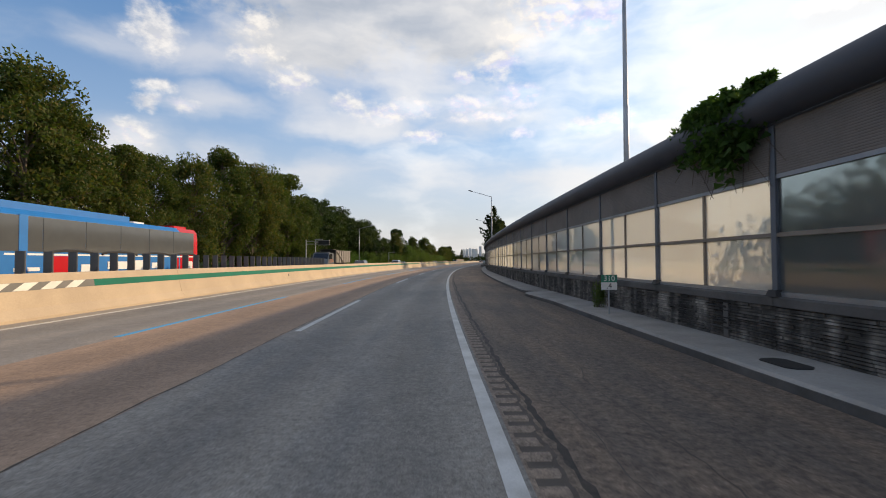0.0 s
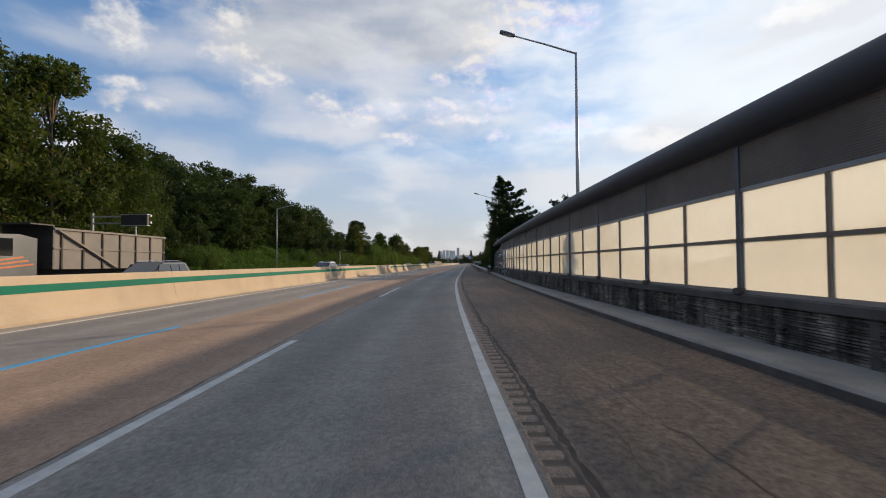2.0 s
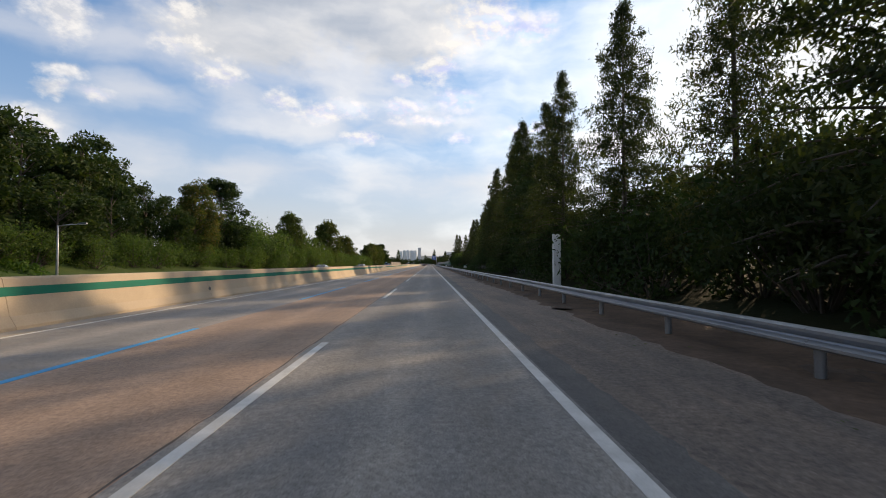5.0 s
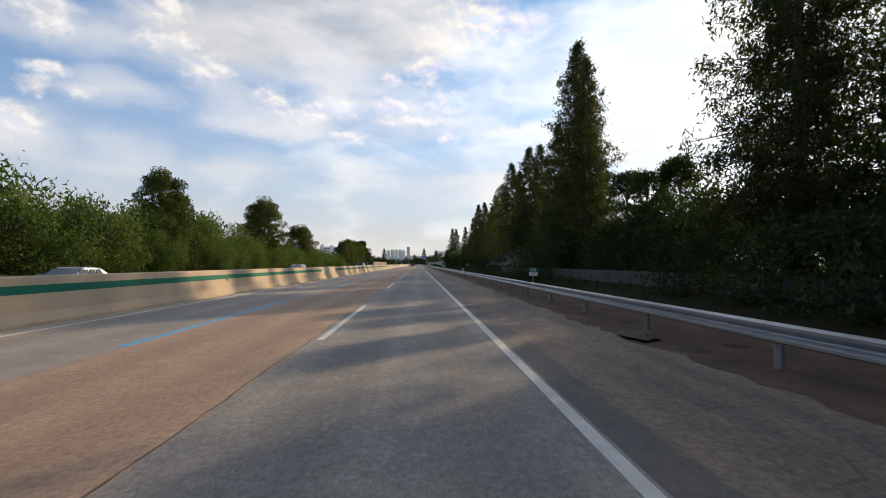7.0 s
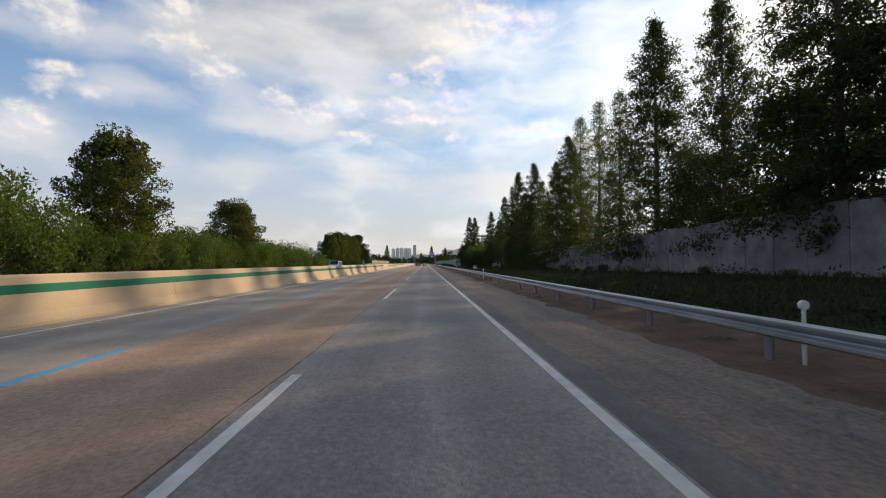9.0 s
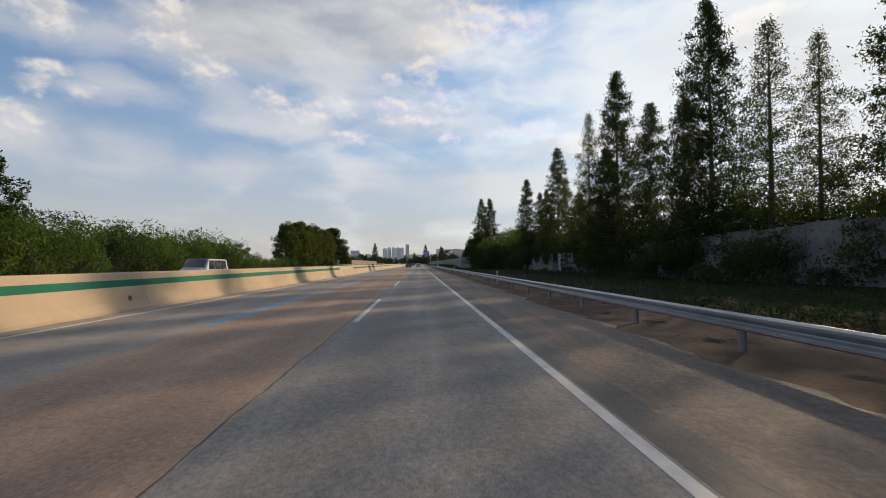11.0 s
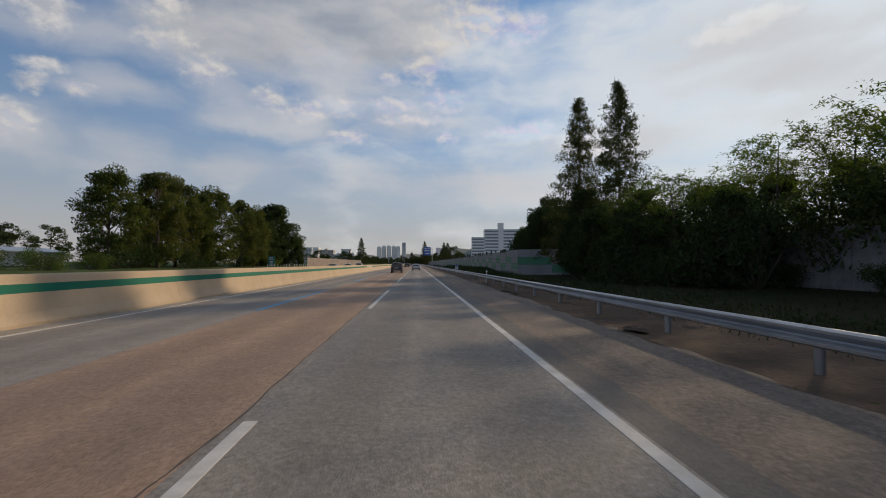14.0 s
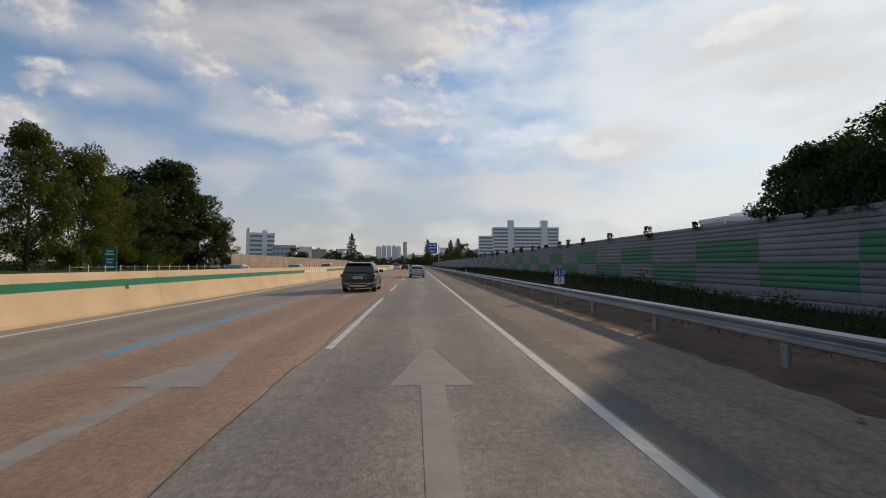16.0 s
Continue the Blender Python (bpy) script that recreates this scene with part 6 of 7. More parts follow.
def van(s, d):
    ob = thing("van", "silver minivan on the far carriageway", "van")
    L, hw, H, belt = 5.15, 0.96, 1.93, 1.08
    rings = []
    for y, z in ((0.0, H - 0.12), (0.12, H - 0.02), (3.3, H), (4.1, belt + 0.16), (5.0, belt - 0.15), (L, belt - 0.35)):
        rings.append([(hw * 0.9, y, 0.25), (hw, y, 0.4), (hw, y, min(belt, z - 0.06)), (hw * 0.86, y, z - 0.05), (hw * 0.74, y, z), (-hw * 0.74, y, z), (-hw * 0.86, y, z - 0.05), (-hw, y, min(belt, z - 0.06)), (-hw, y, 0.4), (-hw * 0.9, y, 0.25)])
    local("body", Solid().loft(rings).mesh("body", P_SILVER), ob)
    for side in (1, -1):
        for y0, y1 in ((0.3, 1.3), (1.4, 2.4), (2.5, 3.25)):
            q = [(side * (hw + 0.004), y0, belt + 0.05), (side * (hw + 0.004), y1 + (0.3 if y1 > 3 else 0), belt + 0.05), (side * (hw * 0.875 + 0.01), y1, H - 0.12), (side * (hw * 0.875 + 0.01), y0, H - 0.12)]
            local("side_window", Solid().plate(q if side > 0 else q[::-1], 0.01).mesh("side_window", M_CARGLASS), ob, "dark tinted glass")
        for y in (0.95, 4.15):
            wheel(ob, side * hw, y, 0.34, 0.22)
        local("headlight", Solid().box(side * 0.5, side * 0.9, L - 0.1, L + 0.01, 0.68, 0.84).mesh("headlight", M_CLEAR), ob)
    local("windscreen", Solid().plate([(-0.8, 4.06, belt + 0.22), (0.8, 4.06, belt + 0.22), (0.68, 3.36, H - 0.03), (-0.68, 3.36, H - 0.03)], 0.02).mesh("windscreen", M_CARGLASS), ob, "dark tinted glass")
    return stand(ob, s, d, FAR)


van(323.4, -19.0)


def bus(s, d):
    """A long coach, rear at y = 0."""
    ob = thing("coach_bus", "blue and red city coach with dark windows on the far carriageway", "bus")
    L, hw, H = 11.9, 1.25, 3.22

    def ring(y, k=1.0):
        return [(hw * 0.98 * k, y, 0.35), (hw * k, y, 0.6), (hw * k, y, 2.6), (hw * 0.97 * k, y, H - 0.18), (hw * 0.85 * k, y, H), (-hw * 0.85 * k, y, H), (-hw * 0.97 * k, y, H - 0.18), (-hw * k, y, 2.6), (-hw * k, y, 0.6), (-hw * 0.98 * k, y, 0.35)]
    local("body", Solid().loft([ring(1.7), ring(6.0), ring(L - 0.5), ring(L - 0.12, 0.985), ring(L, 0.93)]).mesh("body", P_BUS), ob, "blue coachwork")
    local("rear_body", Solid().loft([ring(0.0, 0.95), ring(0.12, 0.995), ring(1.695)]).mesh("rear_body", P_RED), ob, "red rear section")
    local("roof_unit", Solid().box(-0.85, 0.85, 4.6, 10.9, H - 0.02, H + 0.26, cut=0.2).mesh("roof_unit", P_BUS), ob, "blue roof fairing")
    local("roof_hatch", Solid().box(-0.5, 0.5, 3.2, 4.1, H - 0.01, H + 0.14, cut=0.1).mesh("roof_hatch", M_WHITE), ob, "white roof hatch")
    local("roof_unit", Solid().box(-0.8, 0.8, 0.25, 1.6, H - 0.02, H + 0.14, cut=0.15).mesh("roof_unit", P_RED), ob, "red rear roof unit")
    for side in (1, -1):
        y = 0.5
        while y < 11.4:
            w = 1.80
            local("side_window", Solid().box(side * (hw - 0.02), side * (hw + 0.012), y, min(y + w - 0.02, 11.75), 1.92, 3.02).mesh("side_window", M_BUSGLASS), ob, "grey tinted glass")
            y += w
        local("pillar", Solid().box(side * (hw - 0.02), side * (hw + 0.022), 10.05, 10.35, 0.6, 3.05).mesh("pillar", P_BUS), ob, "blue window pillar")
        local("waist_stripe", Solid().box(side * (hw - 0.02), side * (hw + 0.006), 0.1, 10.8, 1.80, 1.86).mesh("waist_stripe", M_WHITE), ob, "white stripe")
        for y0, y1, z0, z1, mat, lab in ((8.2, 9.1, 1.0, 1.78, P_RED, "red panel"), (7.2, 7.9, 1.2, 1.5, M_WHITE, ""), (5.4, 6.6, 1.3, 1.6, M_WHITE, ""), (4.2, 5.1, 1.25, 1.65, M_WHITE, ""), (3.2, 3.9, 1.3, 1.55, M_WHITE, ""), (9.6, 10.5, 1.3, 1.42, M_WHITE, ""), (0.6, 1.2, 1.25, 1.6, M_WHITE, ""), (1.8, 2.4, 0.9, 1.78, P_RED, "red panel")):
            local("lettering_bar" if mat is M_WHITE else "side_panel", Solid().box(side * (hw - 0.02), side * (hw + 0.010 + (0.004 if mat is M_WHITE else 0)), y0, y1, z0, z1).mesh("bar", mat), ob, lab)
        for k in range(4):
            y = 1.2 + 2.35 * k
            arch = Solid().tube([(side * (hw + 0.01), y + 1.0 * math.cos(a), 1.86 + 0.12 * math.sin(a)) for a in [math.pi * j / 8 for j in range(9)]], 0.05, 5)
            local("window_swag", arch.mesh("window_swag", M_PLASTIC_BLACK), ob, "dark curved trim")
        for y in (2.6, 9.1):
            wheel(ob, side * (hw + 0.005), y, 0.48, 0.3)
        local("mirror", Solid().tube([(side * hw, L - 0.1, 2.9), (side * (hw + 0.3), L + 0.35, 2.7)], 0.03, 6).box(side * (hw + 0.18), side * (hw + 0.42), L + 0.28, L + 0.42, 2.2, 2.72).mesh("mirror", M_PLASTIC_BLACK), ob)
    local("windscreen", Solid().box(-1.1, 1.1, L - 0.02, L + 0.02, 1.2, 3.0, cut=0.005).mesh("windscreen", M_CARGLASS), ob, "dark glass")
    return stand(ob, s, d, FAR)


bus(24.4, -14.35)


M_STRIPE = gloss("orange_flash_paint", (0.55, 0.16, 0.05), 0.4)


def tipper(s, d):
    ob = thing("tipper_truck", "large tipper truck with a grey ribbed steel bed", "truck")
    hw = 1.24
    bed = Solid().box(-hw, -hw + 0.06, 0, 8.4, 1.35, 3.30).box(hw - 0.06, hw, 0, 8.4, 1.35, 3.30).box(-hw, hw, 0, 0.07, 1.35, 3.25).box(-hw + 0.06, hw - 0.06, 0.07, 8.33, 1.35, 1.45)
    local("bed", bed.mesh("bed", M_BED), ob, "grey-brown steel bed")
    local("bulkhead", Solid().box(-hw, hw, 8.33, 8.42, 1.35, 3.45).box(-hw, hw, 8.42, 9.6, 3.39, 3.45).mesh("bulkhead", M_PLASTIC_BLACK), ob, "dark bed front with a guard over the cab")
    for side in (1, -1):
        for k in range(7):
            y = 0.1 + 1.3 * k
            local("rib", Solid().box(side * hw, side * (hw + 0.06), y, y + 0.09, 1.35, 3.28).mesh("rib", M_BARK), ob, "dark upright rib")
        local("top_rail", Solid().box(side * (hw - 0.04), side * (hw + 0.08), 0, 8.4, 3.22, 3.32).mesh("top_rail", M_BED), ob)
        local("waist_rail", Solid().box(side * (hw - 0.02), side * (hw + 0.05), 0, 8.4, 2.30, 2.38).mesh("waist_rail", M_BED), ob)
        local("prop", Solid().tube([(side * (hw + 0.1), 4.4, 1.4), (side * (hw + 0.1), 8.2, 3.2)], 0.06, 6).mesh("prop", M_GUTTER), ob, "pale diagonal prop")
        for y in (1.2, 2.6, 7.6, 10.8):
            wheel(ob, side * (hw + 0.02), y, 0.52, 0.32)
        local("chassis_rail", Solid().box(side * 0.35, side * 0.5, 0.2, 11.4, 0.8, 1.34).mesh("chassis_rail", M_PLASTIC_BLACK), ob)
        local("side_window", Solid().box(side * (hw - 0.03), side * (hw + 0.012), 10.4, 11.3, 1.95, 2.7).mesh("side_window", M_CARGLASS), ob, "dark glass")
        local("mirror", Solid().box(side * (hw + 0.05), side * (hw + 0.22), 11.8, 11.9, 1.9, 2.6).mesh("mirror", M_PLASTIC_BLACK), ob)
        local("headlight", Solid().box(side * 0.72, side * 1.12, 12.2, 12.34, 0.85, 1.08, cut=0.03).mesh("headlight", M_CLEAR), ob, "clear headlight")
        stripe = Solid()
        for k in range(3):
            stripe.plate([(side * (hw + 0.012), 9.4 + 0.25 * k, 1.55 + 0.16 * k), (side * (hw + 0.012), 11.4, 1.35 + 0.16 * k), (side * (hw + 0.012), 11.4, 1.43 + 0.16 * k), (side * (hw + 0.012), 9.4 + 0.25 * k, 1.63 + 0.16 * k)], 0.004)
        local("side_stripe", stripe.mesh("side_stripe", M_STRIPE), ob, "orange and white flashes on the cab side")
    rings = [[(hw * k, y, 0.6), (hw * k, y, z), (-hw * k, y, z), (-hw * k, y, 0.6)] for y, z, k in ((9.2, 2.75, 0.98), (10.1, 2.9, 1.0), (11.5, 2.85, 1.0), (12.1, 1.95, 0.99), (12.3, 1.2, 0.97))]
    local("cab", Solid().loft(rings).mesh("cab", P_GREY), ob, "dark silver cab")
    local("roof_visor", Solid().box(-1.1, 1.1, 10.9, 11.5, 2.86, 3.02, cut=0.05).mesh("roof_visor", P_GREY), ob)
    local("windscreen", Solid().plate([(-1.12, 12.14, 1.98), (1.12, 12.14, 1.98), (1.10, 11.56, 2.78), (-1.10, 11.56, 2.78)], 0.03).mesh("windscreen", M_CARGLASS), ob, "dark glass")
    local("grille", Solid().box(-0.6, 0.6, 12.2, 12.34, 0.9, 1.5, cut=0.03).mesh("grille", M_PLASTIC_BLACK), ob, "black grille")
    return stand(ob, s, d, FAR)


tipper(81.0, -20.2)
stand(car("suv", "dark blue-grey suv on the opposite carriageway", P_SUV, 4.7, 1.88, 1.7, 1.06), 77.0, -15.6, FAR)

# ---- buildings ----
# pale walls and windows are lightened further: distance haze put into their colours
M_BWALL = material("hazed_pale_render", (0.86, 0.84, 0.82), (0.80, 0.79, 0.78), 0.05, 0.8, 0.0, 1.5, 0.06)
M_BGREY = material("grey_render", (0.52, 0.53, 0.55), (0.46, 0.47, 0.49), 0.05, 0.8, 0.0, 1.5, 0.06)
M_BBROWN = material("brownish_render", (0.50, 0.43, 0.37), (0.42, 0.36, 0.32), 0.05, 0.8, 0.0, 1.5, 0.08)
M_BGLASS = material("window_glass_far", (0.22, 0.235, 0.26), (0.27, 0.285, 0.31), 0.2, 0.3, 0.0, 1.0, 0.2)
M_BROWN = material("brown_screen_panel", (0.22, 0.165, 0.13), (0.17, 0.13, 0.105), 0.3, 0.7, 0.0, 6, 0.15, objects=0.1)


M_BGLASS_PALE = material("hazed_window_far", (0.60, 0.61, 0.63), (0.66, 0.67, 0.69), 0.2, 0.4, 0.0, 1.0, 0.1)


def block_of_floors(name, label, s, d, w, deep, tall, floors, wall_mat, bays=0, turn=0.0, towers=()):
    """A building on its base: walls, and window rows storey by storey, on a flat roof."""
    m = frame_at(s, d, 0.0, turn)
    ob = thing(name, label, "building", m)
    part("wall", Solid().box(-w / 2, w / 2, 0, deep, -0.3, tall, m).mesh("wall", wall_mat), ob)
    part("parapet", Solid().box(-w / 2 - 0.2, w / 2 + 0.2, -0.2, deep + 0.2, tall, tall + 1.0, m).mesh("parapet", wall_mat), ob)
    step = tall / floors
    for i in range(floors):
        z0, z1 = step * (i + 0.32), step * (i + 0.80)
        row = Solid()
        n = bays or 1
        for k in range(n):
            x0 = -w / 2 + w * (k + (0.16 if bays else 0.01)) / n
            x1 = -w / 2 + w * (k + (0.84 if bays else 0.99)) / n
            row.box(x0, x1, -0.12, 0.05, z0, z1, m)
        row.box(-w / 2 - 0.12, -w / 2 + 0.05, 1.0, deep - 1.0, z0, z1, m).box(w / 2 - 0.05, w / 2 + 0.12, 1.0, deep - 1.0, z0, z1, m)
        part("glazing", row.mesh("glazing", M_BGLASS_PALE if name.startswith("apartment") else M_BGLASS), ob)
    for x0, x1, z1 in towers:
        part("stair_tower", Solid().box(x0, x1, -0.8, deep * 0.6, -0.2, z1, m).mesh("stair_tower", wall_mat), ob, "pale stair tower")
    return ob


block_of_floors("hospital_block", "large pale banded building with two stair towers far off", 945, 122, 76, 18, 44.5, 11, M_BWALL, 0, -4, ((-20.5, -14, 53.5), (18, 25, 53.5)))
block_of_floors("office_wing", "lower pale banded wing beside the large building", 950, 77, 17, 16, 34.5, 9, M_BWALL, 0, -4)
for k, (d, tall) in enumerate(((-64, 27), (-56, 29), (-48, 29), (-40, 29), (-33, 28))):
    block_of_floors("apartment_block", "pale high-rise apartment block on the horizon", 1130 + 6 * (k % 2), d, 6.6, 14, tall, 11, M_BWALL, 3, 0, ((-1.5, 1.5, tall + 2.5),))
block_of_floors("apartment_tower", "slim grey-blue apartment tower on the horizon", 1130, -23, 6, 12, 35, 13, M_BGREY, 3)
block_of_floors("apartment_block", "grey blocks low on the horizon", 1135, -118, 16, 14, 24, 8, M_BGREY, 5)
block_of_floors("apartment_block", "grey blocks low on the horizon", 1150, -96, 12, 14, 18, 6, M_BWALL, 4)
block_of_floors("office_building", "striped glass and white office building beyond the screen", 718, -104, 17, 20, 20.5, 7, M_BWALL, 0, 18, ((-8.4, -6.4, 24.0), (1.0, 4.0, 23.0)))
block_of_floors("office_building", "low grey building beside the office block", 715, -88, 14, 18, 12.5, 4, M_BGREY, 6, 10)
block_of_floors("apartment_block", "low pale block beyond the road", 1000, -150, 30, 16, 22, 7, M_BWALL, 8)
block_of_floors("apartment_block", "pale low block among trees far ahead", 1050, 40, 26, 14, 24, 8, M_BWALL, 7)
block_of_floors("flat_building", "white stepped building top behind the metal screen", 557, 106, 18, 14, 16.8, 6, M_BWALL, 0, 0, ((-2, 5.5, 19.4),))

for d, w, tall, mat in ((-128, 20, 13, M_BBROWN), (-106, 15, 16, M_BBROWN), (-92, 12, 11, M_BGREY), (-150, 22, 15, M_BGREY), (-80, 11, 13, M_BWALL)):
    block_of_floors("low_building", "low brownish block among others along the horizon", 905, d, w, 12, tall, max(3, int(tall / 3.2)), mat, int(w / 3), 0, ((-2.0, 1.0, tall + 2.5),))

m = frame_at(402, -52)
sh = thing("white_shed", "long low white building beyond the bushes", "building", m)
part("wall", Solid().box(-6, 0, 0, 28, -0.3, 3.0, m).mesh("wall", M_WHITE), sh)
part("roof", Solid().loft([[m @ Vector(p) for p in ((-6.3, y, 3.0), (-3, y, 3.6), (0.3, y, 3.0), (0.3, y, 2.85), (-6.3, y, 2.85))] for y in (-0.3, 28.3)]).mesh("roof", M_WHITE), sh, "white metal roof")
for y in (3, 9, 15, 21):
    part("window", Solid().box(-0.04, 0.03, y, y + 2.0, 1.2, 2.2, m).mesh("window", M_BGLASS), sh)
part("door", Solid().box(-0.04, 0.03, 25.2, 26.4, 0.0, 2.1, m).mesh("door", M_BGREY), sh)

brown = thing("far_noise_screen", "brown slatted noise screen along the far carriageway", "noise wall", frame_at(520, -31))
for b in range(30):
    s0 = 486.0 + 4.0 * b
    part("upright", Solid().box(-0.08, 0.08, -0.08, 0.08, -0.2, 3.2, frame_at(s0, -31.0)).mesh("upright", M_STEEL), brown)
    for r in range(6):
        part("slat_panel", slab("slat_panel", s0 + 0.05, s0 + 3.95, -31.03, -30.95, 0.1 + 0.5 * r, 0.58 + 0.5 * r, M_BROWN, 4), brown)

fence = thing("roadside_fence", "low post and wire fence along the far verge", "fence", frame_at(470, -30.6))
for b in range(16):
    part("post", Solid().tube([road(452 + 2.2 * b, -30.6, -0.1), road(452 + 2.2 * b, -30.6, 1.35)], 0.04, 6).mesh("post", M_WHITE if b % 4 else M_GALV), fence)
part("wire", Solid().tube([road(452 + 11 * b, -30.6, 1.15) for b in range(4)], 0.012, 4).mesh("wire", M_GALV), fence)

# wooded ridge on the skyline
rid = []
rf = []
N = 60
for i in range(N + 1):
    x = -260 + 900 * i / N
    hgt = 20 + 26 * math.exp(-((x - 170) / 130) ** 2) + 5 * math.sin(i * 0.9) + 4 * noise.noise((x * 0.02, 0, 0))
    for k, (yy, zz) in enumerate(((0, -1), (60, 0.5), (120, 1.0), (260, -0.05))):
        rid.append(frame_at(1420 + yy, x) @ Vector((0, 0, hgt * zz if zz > 0 else -1)))
    if i:
        for k in range(3):
            a0 = (i - 1) * 4 + k
            rf.append((a0, a0 + 4, a0 + 5, a0 + 1))
# the ridge's blue-grey tone has distance haze mixed into it
structure("wooded_ridge", mesh_of("wooded_ridge", rid, rf, material("hazed_distant_woods", (0.10, 0.13, 0.13), (0.14, 0.16, 0.16), 0.02, 0.95, 0.0, 0.3, 0.25), smooth=True), "blue-green wooded ridge on the horizon")
# a low wooded hill beside the road, seen through the noise wall
rid, rf = [], []
for i in range(81):
    k = i / 80
    hgt = 12.5 * math.sin(math.pi * k) ** 0.45 + 2.2 * noise.noise((i * 0.33, 3.0, 0)) + 1.3 * noise.noise((i * 0.9, 8.0, 0))
    for d, z in ((140, 0.0), (156, 0.7), (170, 1.0), (186, 0.75), (205, 0.0)):
        rid.append(road(100 + 260 * k, d, max(hgt, 0.5) * z - 0.4 + (noise.noise((i * 1.3, d, 1)) if z else 0)))
    if i:
        for j in range(4):
            a0 = (i - 1) * 5 + j
            rf.append((a0, a0 + 5, a0 + 6, a0 + 1))
# greyed woodland green, with haze put into the colour
structure("wooded_hill", mesh_of("wooded_hill", rid, rf, material("hazed_hillside_woods", (0.055, 0.07, 0.06), (0.075, 0.09, 0.075), 0.05, 0.95, 0.0, 0.6, 0.35), smooth=True), "low wooded hill beyond the noise wall")

# ---- trees and bushes ----
PLANES = Kind([(broad_tree("plane_tree", "tall plane tree with green and rusty brown leaves", 101, 16.0, 4.5, L_PLANE, 104, 180, 0.36, 0.06), 16.0),
               (broad_tree("plane_tree", "tall plane tree with green and rusty brown leaves", 102, 16.0, 4.2, L_PLANE, 98, 180, 0.36, 0.06), 16.0),
               (broad_tree("plane_tree", "tall plane tree with green and rusty brown leaves", 103, 16.0, 4.8, L_PLANE, 106, 176, 0.36, 0.06), 16.0)], "plane trees along the far roadside")
DARKS = Kind([(broad_tree("broadleaf_tree", "dense dark green broad-leaved tree", 111, 14.0, 4.3, L_DARK, 84, 185, 0.34, 0.06), 14.0),
              (broad_tree("broadleaf_tree", "dense dark green broad-leaved tree", 112, 14.0, 3.9, L_DARK, 78, 185, 0.34, 0.06), 14.0)], "dark broad-leaved trees")
FORESTS = Kind([(broad_tree("hillside_tree", "wild green tree on the wooded bank", 121, 10.0, 3.6, L_FOREST, 46, 95, 0.42, 0.05), 10.0),
                (broad_tree("hillside_tree", "wild green tree on the wooded bank", 122, 10.0, 3.2, L_FOREST, 42, 95, 0.42, 0.05), 10.0),
                (broad_tree("hillside_tree", "wild green tree on the wooded bank", 123, 10.0, 3.9, L_DARK, 46, 95, 0.42, 0.05), 10.0)], "trees on the wooded bank")
FIRS = Kind([(feather_fir("dawn_redwood", "tall pointed conifer with feathery dark green sprays", 131, 17.0, 4.3, L_FIR, 165, 29, 0.21), 17.0),
             (feather_fir("dawn_redwood", "tall pointed conifer with feathery dark green sprays", 132, 17.0, 4.0, L_FIR, 160, 28, 0.21), 17.0),
             (feather_fir("dawn_redwood", "thin pointed conifer with sparse sprays and gaps", 133, 17.0, 3.3, L_FIR_LIGHT, 135, 22, 0.17), 17.0)], "dawn redwoods along the verge")
PINES = Kind([(layered_pine("pine_tree", "dark spreading pine leaning over the noise wall", 141, 12.0, 4.7, (-2.4, 0.8), 0.36), 12.0),
              (layered_pine("pine_tree", "flat-topped dark pine with level limbs and tufted needles", 142, 10.0, 5.4, (-0.8, 0.5), 0.62, True), 10.0)], "pines behind the wall")
BUSHES = Kind([(bush("bush", "leafy green roadside bush", 151, 3.0, 2.2, L_BUSH, 24, 170, 0.17, 0.35), 3.0),
               (bush("bush", "leafy green roadside bush", 152, 3.0, 2.6, L_BUSH, 26, 170, 0.17, 0.35), 3.0),
               (bush("bush", "dark green roadside bush", 153, 3.0, 2.2, L_DARK, 20, 140, 0.20, 0.4), 3.0)], "roadside bushes")
SMALLS = Kind([(spray_tree("young_tree", "light green young tree with airy feathered leaves", 161, 8.0, 2.7, L_YOUNG, 44, 9, 11, 0.175), 9.0),
               (spray_tree("young_tree", "light green young tree with airy feathered leaves", 162, 8.0, 2.4, L_YOUNG, 42, 9, 11, 0.175), 9.0),
               (spray_tree("young_tree", "light green young tree with airy feathered leaves", 163, 8.0, 3.0, L_YOUNG, 48, 9, 11, 0.175), 9.0)], "young trees over the wall")

rng = random.Random(77)


def ground_left(s, d):
    pr = hill(s)
    for (d0, z0), (d1, z1) in zip(pr, pr[1:]):
        if d0 <= d <= d1:
            return z0 + (z1 - z0) * (d - d0) / (d1 - d0) - 0.1
    return 0.0


def ground_right(s, d):
    pr = verge(s)
    for (d0, z0), (d1, z1) in zip(pr, pr[1:]):
        if d0 <= d <= d1:
            return z0 + (z1 - z0) * (d - d0) / (d1 - d0) - 0.08
    return 0.0


# plane trees on the left: (along, across, top)
for i, (s, d, top) in enumerate(((18, -34, 17), (27, -35, 17.5), (36.5, -34, 17.6), (41.5, -35.5, 16), (47, -34, 13.6), (53, -35, 14.2), (59, -34, 15.2), (67.5, -34.5, 18.2), (75, -34, 17.6), (82, -35, 18.6), (89, -34, 18.6), (96, -34.5, 14.6), (101, -36, 12.4))):
    z = ground_left(s, d)
    PLANES.put(i % 3, s, d, z, top - z, 47 * i, 1.0)
for i, (s, d) in enumerate(((22, -40), (33, -41), (45, -40), (57, -41), (70, -41), (83, -41), (94, -41))):
    z = ground_left(s, d)
    DARKS.put(i % 2, s, d, z, 12.5, 61 * i, 1.25)
